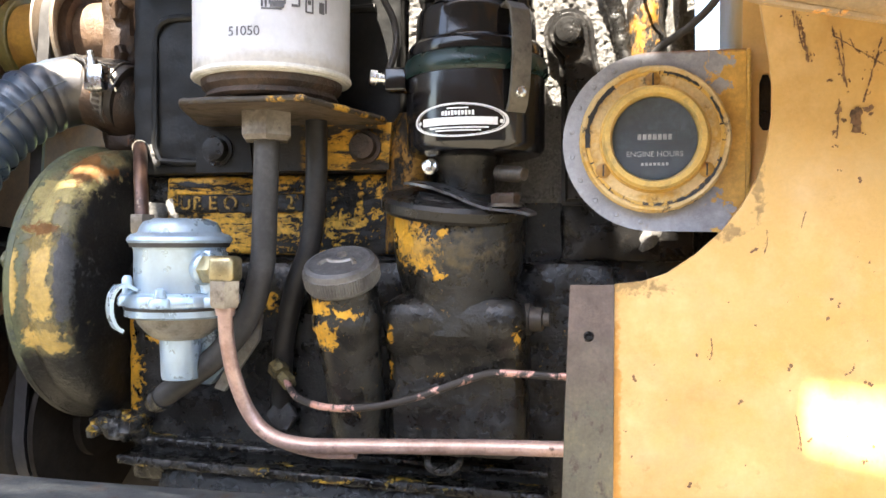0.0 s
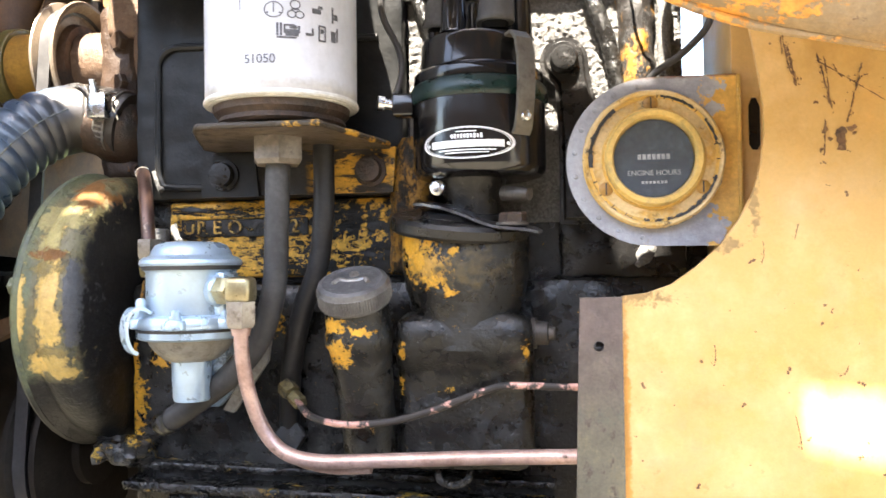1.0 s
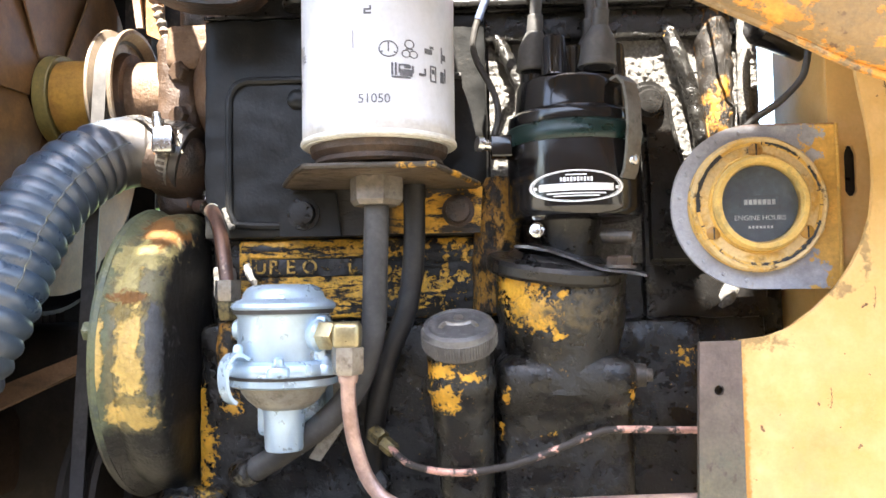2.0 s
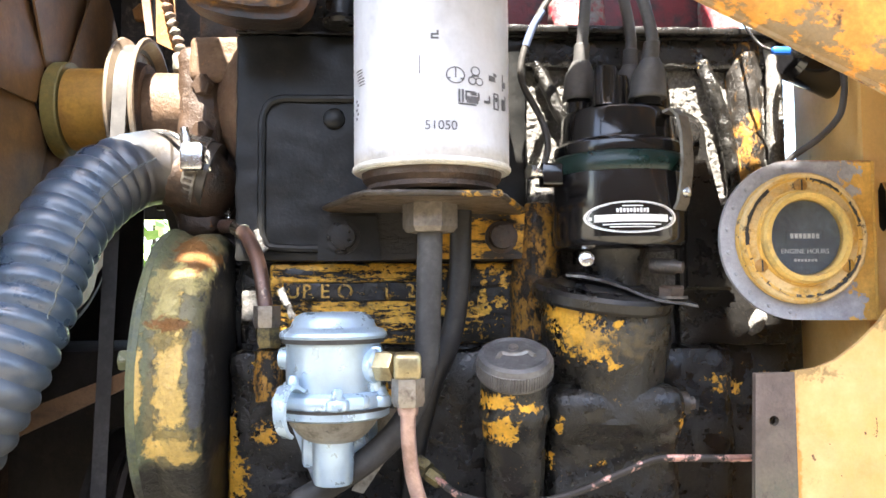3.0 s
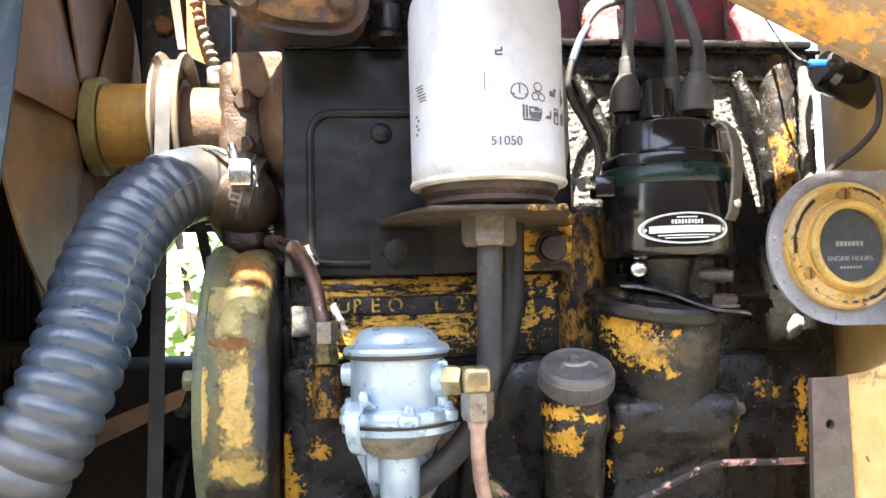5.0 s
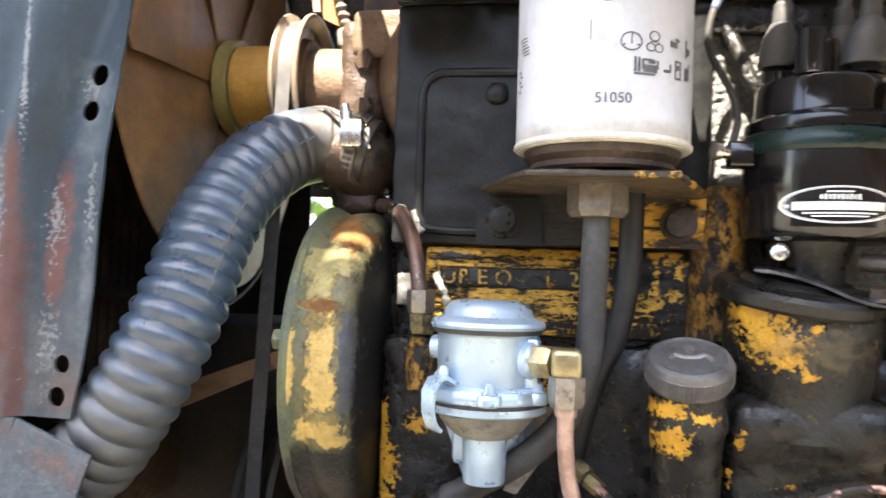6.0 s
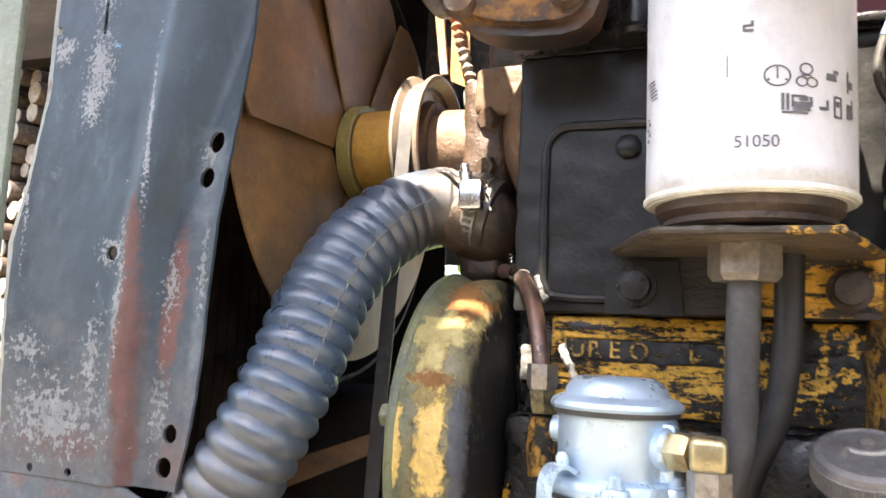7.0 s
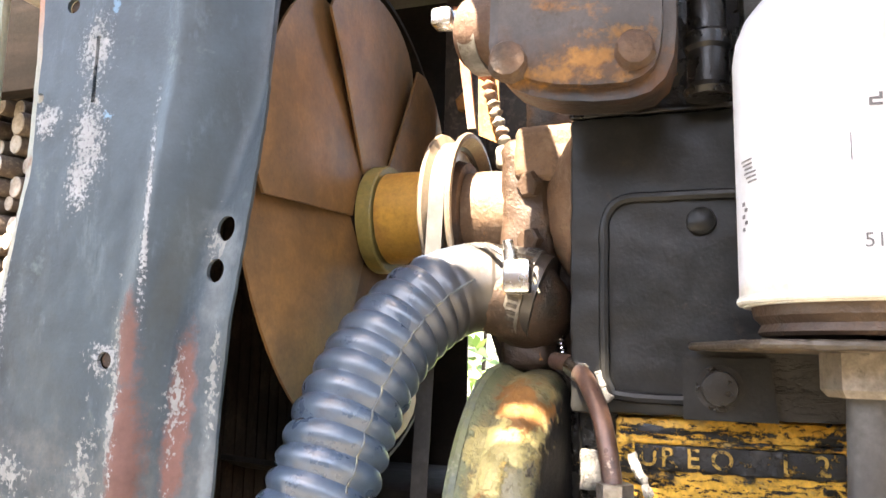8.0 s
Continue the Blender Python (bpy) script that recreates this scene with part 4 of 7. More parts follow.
def build_fan():
    t = thing("cooling_fan", (-0.37, 0.56, 1.05), "brown painted sheet metal cooling fan with yellow hub, at rest", "fan")
    c = Vector((-0.362, 0.583, 1.2240))
    ax = (1, 0, 0)
    part("hub", lathe([(0, 0), (0.0290, 0.0), (0.0290, 0.0365), (0, 0.0365)], (-0.3515, 0.579, 1.2240), ax, 64), M["hub"], t)
    part("hub_collar", lathe([(0, -0.0015), (0.0338, -0.0015), (0.0345, -0.0005), (0.0345, 0.0080), (0.0338, 0.0090), (0.0282, 0.0092), (0.0280, 0.0112), (0, 0.0112)], c, ax, 64), M["collar"], t, "olive painted hub collar")
    tip, half = 0.148, radians(34)
    for k in range(6):
        b = bmesh.new()
        grid = []
        for side in (0, 1):
            rows = []
            for i in range(9):
                row = []
                for j in range(13):
                    u = j / 6 - 1
                    r = 0.032 + (tip * (1 - 0.085 * u ** 6) - 0.032) * i / 8
                    a = radians(60 * k + 30) + half * u
                    row.append(b.verts.new(c + Vector((-0.007 + 0.0050 * u * min(1, 0.3 + i / 8) + 0.003 * math.cos(1.5 * u) + side * 0.0016, r * math.cos(a), r * math.sin(a)))))
                rows.append(row)
            grid.append(rows)
        for rows in grid:
            for i in range(8):
                for j in range(12):
                    b.faces.new((rows[i][j], rows[i + 1][j], rows[i + 1][j + 1], rows[i][j + 1]))
        f, h = grid
        rim = [(i, 0) for i in range(9)] + [(8, j) for j in range(1, 13)] + [(i, 12) for i in range(7, -1, -1)] + [(0, j) for j in range(11, 0, -1)]
        for (i, j), (p, q) in zip(rim, rim[1:] + rim[:1]):
            b.faces.new((f[i][j], f[p][q], h[p][q], h[i][j]))
        part("blade", b, M["fan"], t)
    p = thing("fan_pulley", (-0.305, 0.56, 1.16), "steel v-belt pulley on the fan shaft", "pulley")
    prof = [(0.0, 0.0), (0.046, 0.0), (0.0485, 0.0008), (0.0495, 0.0020), (0.0490, 0.0034), (0.0385, 0.0085), (0.0385, 0.0125), (0.0490, 0.0172), (0.0496, 0.0186), (0.0488, 0.0200), (0.0462, 0.0203), (0.0440, 0.0180), (0.0400, 0.0120), (0.0, 0.0110)]
    part("sheave", lathe(prof, (-0.3145, 0.575, 1.2240), ax, 96), M["pulley"], p)
    part("pulley_hub", lathe([(0, 0), (0.033, 0), (0.031, 0.006), (0, 0.006)], (-0.3030, 0.575, 1.2240), ax, 40), M["rust"], p)
    v = thing("fan_belt", (-0.308, 0.56, 0.97), "black rubber fan belt on the pulley", "belt")
    b = bmesh.new()
    sections = []
    for a in range(-40, 181, 10):
        sections.append((0.575 + 0.0425 * math.cos(radians(a)), 1.2240 + 0.0425 * math.sin(radians(a)), math.cos(radians(a)), math.sin(radians(a))))
    for a in range(180, 281, 10):
        sections.append((0.57 + 0.066 * math.cos(radians(a)), 0.93 + 0.066 * math.sin(radians(a)), math.cos(radians(a)), math.sin(radians(a))))
    for a in range(-80, 51, 10):
        sections.append((0.80 + 0.035 * math.cos(radians(a)), 0.99 + 0.035 * math.sin(radians(a)), math.cos(radians(a)), math.sin(radians(a))))
    rings = [[b.verts.new((-0.304 + dx, y + cy * d, z + cz * d)) for dx, d in ((-0.0046, 0.002), (0.0046, 0.002), (0.0026, -0.0035), (-0.0026, -0.0035))] for y, z, cy, cz in sections]
    for a, d in zip(rings, rings[1:] + rings[:1]):
        for k in range(4):
            b.faces.new((a[k], a[k - 1], d[k - 1], d[k]))
    part("belt_loop", b, M["rubber"], v)
    q = thing("crank_pulley", (-0.305, 0.57, 0.86), "dark crankshaft pulley low in front of the engine", "pulley")
    part("sheave", lathe([(0.0, 0.0), (0.07, 0.0), (0.07, 0.004), (0.06, 0.011), (0.06, 0.015), (0.07, 0.022), (0.07, 0.026), (0, 0.026)], (-0.317, 0.57, 0.93), ax, 48), M["soot"], q)
    part("hub", lathe([(0, 0), (0.028, 0), (0.028, 0.006), (0.012, 0.008), (0, 0.008)], (-0.2908, 0.57, 0.93), ax, 32), M["soot"], q)
    part("hub_nut", hexhead((-0.2828, 0.57, 0.93), ax, 0.012, 0.01), M["soot"], q)


def build_radiator():
    t = thing("radiator", (-0.45, 0.58, 0.92), "brown dusty radiator core behind the fan", "radiator")
    part("core", box(-0.475, 0.432, 0.99, -0.435, 0.735, 1.44, 0.002), M["core"], t)
    for k in range(25):
        y = 0.436 + k * 0.0118
        part("fin", box(-0.4352, y, 0.995, -0.4342, y + 0.004, 1.435), M["core"], t)
    # Added dark sheets stand for shade and close the bright gaps behind the fan.
    part("side_sheet", box(-0.50, 0.7500, 0.92, -0.355, 0.7530, 1.4515, 0.0008), M["soot"], t, "dark sheet added for the shade on the far side")
    part("side_sheet", box(-0.42, 0.8500, 1.172, -0.245, 0.8530, 1.4515, 0.0008), M["soot"], t, "dark sheet added for the shade on the far side")
    part("bottom_tank", box(-0.50, 0.432, 0.92, -0.41, 0.74, 0.99, 0.012), M["core"], t)
    b = bmesh.new()
    rings = []
    for k in range(45):
        a = radians(-112 + 224 * k / 44)
        rings.append([b.verts.new((x, 0.583 + r * math.cos(a), 1.2245 + r * math.sin(a))) for x, r in ((-0.431, 0.157), (-0.371, 0.160), (-0.371, 0.163), (-0.431, 0.160))])
    for p, q in zip(rings, rings[1:]):
        for k in range(4):
            b.faces.new((p[k - 1], p[k], q[k], q[k - 1]))
    b.faces.new(rings[0])
    b.faces.new(rings[-1][::-1])
    part("fan_ring", b, M["soot"], t, "dark fan ring")
    s = thing("radiator_support", (-0.335, 0.689, 1.06), "dark upright radiator support channel with a rusty bolt", "support")
    b = box(-0.3570, 0.686, 1.175, -0.3225, 0.692, 1.44, 0.001)
    box(-0.3255, 0.662, 1.175, -0.3225, 0.687, 1.44, 0.0005, b)
    part("channel", b, M["darksteel"], s)
    part("bolt", hexhead((-0.338, 0.686, 1.333), (0, -1, 0), 0.0085, 0.006), M["rust_orange"], s)
    part("bolt", hexhead((-0.336, 0.686, 1.298), (0, -1, 0), 0.007, 0.006), M["chrome"], s)
    part("back_web", box(-0.328, 0.695, 1.165, -0.285, 0.702, 1.44, 0.001), M["darksteel"], s)
    d = thing("stay_rod", (-0.27, 0.59, 1.23), "pale flat stay strap running down to the pump", "strap")
    part("strap", slab([(-0.321, 1.372), (-0.3135, 1.372), (-0.3035, 1.286), (-0.3090, 1.286)], 0.003, wall(0.600)), M["lip"], d)
    part("strap", slab([(-0.3045, 1.372), (-0.292, 1.372), (-0.2885, 1.276), (-0.3035, 1.283)], 0.003, wall(0.606)), M["rust_orange"], d, "rust-orange strap")
    k = thing("braided_line", (-0.285, 0.595, 1.27), "pale dusty braided line ending in a block by the pump", "line")
    part("braid", lumpy(sweep([(-0.3000, 0.592, 1.372), (-0.2985, 0.592, 1.335), (-0.2935, 0.5925, 1.312), (-0.2865, 0.5925, 1.290), (-0.2795, 0.592, 1.266)], 0.003, 12, 24, shape=lambda w: 0.0032 + 0.0011 * math.sin(w * 950)), 0.0012, 260), M["lip"], k)
    part("end_block", lumpy(box(-0.2865, 0.586, 1.256, -0.2745, 0.598, 1.270, 0.003), 0.0012, 200, size=0.003), M["lip"], k)


def build_thermostat_housing():
    t = thing("thermostat_housing", (-0.21, 0.49, 1.243), "rusty grey cast thermostat housing with two rusty bolts", "housing")
    out = [(-0.2505, 1.334), (-0.2505, 1.272), (-0.2495, 1.264), (-0.246, 1.257), (-0.240, 1.2515), (-0.231, 1.2475), (-0.220, 1.245), (-0.205, 1.244), (-0.190, 1.2447), (-0.181, 1.2475), (-0.1745, 1.2535), (-0.171, 1.263), (-0.170, 1.275), (-0.170, 1.334)]
    b = slab(out, 0.032, lambda a, q: Vector((a, 0.447 + (a + 0.249) * 0.16, q + 0.006)))
    bmesh.ops.bevel(b, geom=[e for e in b.edges if len(e.link_faces) == 2 and e.calc_face_angle(0) > 1.2], offset=0.0055, segments=4, affect="EDGES")
    part("casting", lumpy(b, 0.0009, 60, size=0.012), M["rust_grey"], t)
    part("neck", box(-0.228, 0.478, 1.285, -0.178, 0.545, 1.38, 0.010), M["rust"], t)
    for x, z in ((-0.241, 1.267), (-0.187, 1.270)):
        part("bolt", lumpy(lathe([(0, 0), (0.0090, 0), (0.0086, 0.004), (0.0076, 0.0075), (0.005, 0.0085), (0, 0.0088)], (x, 0.448 + (x + 0.249) * 0.16, z), (0.16, -1, 0), 12), 0.0012, 130), M["rust"], t)
    h = thing("bypass_hose", (-0.28, 0.53, 1.29), "short rusty brown hose stub with a steel worm clamp", "hose")
    part("hose_body", sweep([(-0.235, 0.480, 1.297), (-0.250, 0.482, 1.297), (-0.262, 0.484, 1.298), (-0.268, 0.486, 1.299)], 0.0182, 26), M["rust"], h)
    cl = part("clamp_band", lathe([(0.0184, -0.0050), (0.0195, -0.0050), (0.0195, 0.0050), (0.0184, 0.0050), (0.0184, -0.0050)], (-0.262, 0.486, 1.2975), (-1, 0.3, 0.1), 36), M["bandsteel"], h, "steel clamp band")
    part("clamp_screw", box(-0.287, 0.470, 1.300, -0.276, 0.482, 1.309, 0.002), M["chrome"], cl)
    w = thing("spark_plug_tube", (-0.158, 0.50, 1.262), "black glossy upright tube beside the housing", "tube")
    part("tube", lathe([(0, 0), (0.0105, 0.0), (0.0115, 0.003), (0.0095, 0.006), (0.0095, 0.022), (0.011, 0.024), (0.011, 0.03), (0.009, 0.032), (0.009, 0.12), (0, 0.12)], (-0.158, 0.505, 1.262), seg=24), M["lug"], w)
    part("tower", box(-0.143, 0.50, 1.262, -0.085, 0.53, 1.37, 0.006), M["grime"], w)


def build_hose():
    t = thing("radiator_hose", (-0.33, 0.46, 1.0), "thick ribbed blue-grey rubber radiator hose with a worm clamp", "hose")
    pts = [(-0.246, 0.546, 1.170), (-0.266, 0.545, 1.176), (-0.287, 0.536, 1.175), (-0.3055, 0.518, 1.163), (-0.318, 0.495, 1.140), (-0.325, 0.474, 1.110), (-0.3295, 0.458, 1.076), (-0.3385, 0.447, 1.045), (-0.3545, 0.443, 1.013), (-0.377, 0.449, 0.985), (-0.41, 0.455, 0.965)]
    pitch = 0.0112

    def rib(s):
        ramp = min(1.0, max(0.0, (s - 0.050) / 0.022))
        cuff = 0.0240 + 0.0007 * min(1.0, max(0.0, (s - 0.030) / 0.0015)) - 0.0002 * ramp
        return cuff + 0.0015 * ramp * (abs(math.cos(math.pi * (s - 0.040) / pitch)) ** 0.8 * 2 - 1)
    hose = part("ribbed_tube", sweep(pts, 0.0245, 48, shape=rib, step=pitch / 10), M["hose"], t)
    # the thin mould seam climbs over every rib
    way, seam, s = curve_through(pts, 60), [], 0.0
    for i in range(1, len(way) - 1):
        s += (way[i] - way[i - 1]).length
        tang = (way[i + 1] - way[i - 1]).normalized()
        out = Vector((0.82, -0.52, 0.25))
        out = (out - tang * out.dot(tang)).normalized()
        if 0.045 < s < 0.185 and i % 4 == 0:
            seam.append(way[i] + out * (rib(s) + 0.0001))
    part("mould_seam", sweep(seam, 0.0006, 6, 2), M["seam"], hose, "thin dusty mould seam")
    d = (Vector(pts[1]) - Vector(pts[0])).normalized()
    at = Vector(pts[0]) + d * 0.0105
    cl = part("clamp_band", lathe([(0.0243, -0.0043), (0.0254, -0.0043), (0.0254, 0.0043), (0.0243, 0.0043), (0.0243, -0.0043)], at, d, 48), M["bandsteel"], t, "steel worm clamp band")
    b = bmesh.new()
    u, v, w = basis(d)
    for k in range(40):
        a = 2 * math.pi * k / 40
        p = at + (u * math.cos(a) + v * math.sin(a)) * 0.0255
        o = (u * math.cos(a) + v * math.sin(a)) * 0.0004
        tang = (-u * math.sin(a) + v * math.cos(a)) * 0.0011
        f = [b.verts.new(p + o + tang * i + w * j * 0.0027) for i, j in ((-1, -1), (1, -1), (1, 1), (-1, 1))]
        h = [b.verts.new(p - o + tang * i + w * j * 0.0027) for i, j in ((-1, -1), (1, -1), (1, 1), (-1, 1))]
        b.faces.new(f)
        for i in range(4):
            b.faces.new((f[i - 1], h[i - 1], h[i], f[i]))
    tagged(part("slotted_strip", b, M["darksteel"], cl), kind="stuff")
    b = box(-0.2600, 0.5115, 1.1705, -0.2455, 0.5235, 1.1880, 0.002)
    lathe([(0, 0), (0.0042, 0), (0.0042, 0.006), (0.0028, 0.006), (0.0028, 0.011), (0, 0.011)], (-0.2570, 0.5175, 1.1875), (-0.15, 0, 1), 12, b)
    part("clamp_screw", b, M["chrome"], cl)
    e = thing("coil_spring", (-0.235, 0.529, 1.14), "thin bright coil spring beside the pump", "spring")
    turns = [Vector((-0.2430, 0.5540, 1.1670)).lerp(Vector((-0.2365, 0.5540, 1.1410)), k / 88) + Vector((0.0017 * math.cos(k * math.pi / 4), 0.0017 * math.sin(k * math.pi / 4), 0)) for k in range(89)]
    part("coil", sweep(turns, 0.00055, 6, 2), M["chrome"], e)
    e = thing("clamp_wire", (-0.265, 0.51, 1.19), "bright loose wire ends at the hose clamp", "wire")
    b = sweep([(-0.287, 0.531, 1.198), (-0.276, 0.525, 1.1975), (-0.265, 0.519, 1.194), (-0.256, 0.517, 1.187)], 0.0016, 8)
    sweep([(-0.256, 0.519, 1.191), (-0.249, 0.529, 1.190), (-0.2455, 0.537, 1.1905)], 0.0016, 8, bm=b)
    sweep([(-0.251, 0.518, 1.186), (-0.2465, 0.522, 1.180), (-0.2440, 0.526, 1.172)], 0.0013, 8, bm=b)
    part("wire", b, M["chrome"], e)


def build_shroud():
    t = thing("radiator_shell", (-0.42, 0.43, 0.96), "dented blue-grey sheet metal radiator shell with rust and bare patches", "shell")
    rows = [(1.46, -0.331), (1.38, -0.336), (1.30, -0.341), (1.25, -0.3440), (1.20, -0.3495), (1.15, -0.3575), (1.11, -0.3600), (1.08, -0.3610), (1.045, -0.364), (1.02, -0.3685), (1.012, -0.37)]
    edge_z, edge_x = [z for z, _ in rows][::-1], [x for _, x in rows][::-1]
    lines = [1.012 + 0.448 * k / 96 for k in range(97)]
    b = bmesh.new()
    front, back, left = [], [], []
    for z in lines:
        xr = float(np.interp(z, edge_z, edge_x)) - 0.001 + 0.0006 * noise.noise(Vector((1, 2, z * 160)))
        f0 = float(np.interp(z, (1.0, 1.15, 1.2, 1.265, 1.46), (-0.407, -0.4015, -0.3935, -0.385, -0.372)))
        f1 = float(np.interp(z, (1.0, 1.10, 1.15, 1.2, 1.265, 1.46), (-0.397, -0.394, -0.391, -0.3745, -0.353, -0.338)))
        deep = float(np.interp(z, (1.0, 1.1, 1.2, 1.3), (0.005, 0.009, 0.014, 0.017)))
        stay = float(np.interp(z, (1.15, 1.27), (0.004, 0.012)))
        xr -= float(np.interp(z, (1.15, 1.27), (0.0, 0.006)))
        xl = float(np.interp(z, (1.02, 1.105, 1.139, 1.171, 1.2245, 1.28, 1.34), (-0.487, -0.4935, -0.4945, -0.486, -0.477, -0.4765, -0.479))) + 0.0008 * noise.noise(Vector((4, 2, z * 120)))
        left.append((xl, z))
        pts = []
        for k in range(74):
            x = xl + (xr - xl) * k / 73
            s = min(1.0, max(0.0, (x - f0) / (f1 - f0)))
            s = s * s * (3 - 2 * s)
            back_up = max(0.0, (x - f1) / max(1e-4, xr - f1)) if x > f1 else 0.0
            lift = -0.0025 * math.exp(-((x - f0 + 0.006) / 0.006) ** 2)
            pts.append((x, 0.4158 + deep * s + lift - max(0.0, deep - stay) * back_up ** 1.5))
        row = []
        for x, y in pts:
            q = Vector((x * 22, 3, z * 18))
            row.append((x, y + 0.0014 * noise.noise(q) + 0.0004 * noise.noise(q * 6), z))
        front.append([b.verts.new(q) for q in row])
        back.append([b.verts.new((x, y + 0.0022, h)) for x, y, h in row])
    n, m = len(front[0]), len(lines)
    for g0, flip in ((front, 1), (back, -1)):
        for i in range(m - 1):
            for j in range(n - 1):
                f = (g0[i][j], g0[i][j + 1], g0[i + 1][j + 1], g0[i + 1][j])
                b.faces.new(f[::flip])
    for i in range(m - 1):
        for j in (0, n - 1):
            b.faces.new((front[i][j], front[i + 1][j], back[i + 1][j], back[i][j]))
    for j in range(n - 1):
        for i in (0, m - 1):
            b.faces.new((front[i][j], front[i][j + 1], back[i][j + 1], back[i][j]))
    shell = part("shell_sheet", b, M["shroud"], t)
    cut = box(-0.4422, 0.40, 1.257, -0.4398, 0.43, 1.291)
    for x, z, r in ((-0.3680, 1.194, 0.0060), (-0.3720, 1.1745, 0.0056), (-0.378, 1.040, 0.0048), (-0.380, 1.023, 0.0052), (-0.4215, 1.1325, 0.0040), (-0.475, 1.262, 0.0026), (-0.459, 1.309, 0.0038), (-0.464, 1.016, 0.0022), (-0.437, 1.016, 0.0022)):
        lathe([(0, 0), (r, 0), (r, 0.05), (0, 0.05)], (x, 0.395, z), (0, 1, 0), 24, cut)
    drilled(shell, cut)
    b = bmesh.new()
    prof = ((0.0012, 0.4184), (-0.0015, 0.4178), (-0.008, 0.4205), (-0.046, 0.455), (-0.0445, 0.4562), (-0.0065, 0.4222))
    rings = [[b.verts.new((x + dx, y + 0.0008 * noise.noise(Vector((dx * 60, 1, z * 30))), z)) for dx, y in prof] for x, z in left]
    for p, q in zip(rings, rings[1:]):
        for k in range(len(prof)):
            b.faces.new((p[k - 1], p[k], q[k], q[k - 1]))
    b.faces.new(rings[0])
    b.faces.new(rings[-1])
    part("edge_lip", b, M["lip"], t, "green-grey return lip with rusty edge")
    for x, z, y in ((-0.475, 1.262, 0.4160), (-0.459, 1.309, 0.4155), (-0.421, 1.133, 0.4148)):
        part("bolt", lathe([(0, 0), (0.0036, 0), (0.0036, 0.003), (0, 0.004)], (x, y + 0.006, z), (0, -1, 0), 14), M["hole"], shell)
    low = thing("shell_skirt", (-0.42, 0.43, 0.80), "weathered grey lower skirt sheet under the radiator shell", "sheet")
    part("skirt", slab([(-0.53, 0.80), (-0.409, 0.80), (-0.4085, 0.975), (-0.404, 1.0), (-0.4005, 1.0115), (-0.53, 1.0115)], 0.002, wall(0.417)), M["shroud_low"], low)
    part("skirt_flap", slab([(-0.4055, 0.80), (-0.37, 0.80), (-0.3605, 0.975), (-0.3535, 0.996), (-0.3955, 1.0125), (-0.4005, 1.0), (-0.405, 0.975)], 0.002, lambda a, q: Vector((a, 0.4135 - (q - 0.8) * 0.01, q))), M["shroud_low"], low)
    p = thing("grille_post", (-0.53, 0.45, 0.8), "green-grey painted grille post", "post")
    part("post", box(-0.62, 0.44, 0.80, -0.537, 0.446, 1.55, 0.002), M["post"], p)


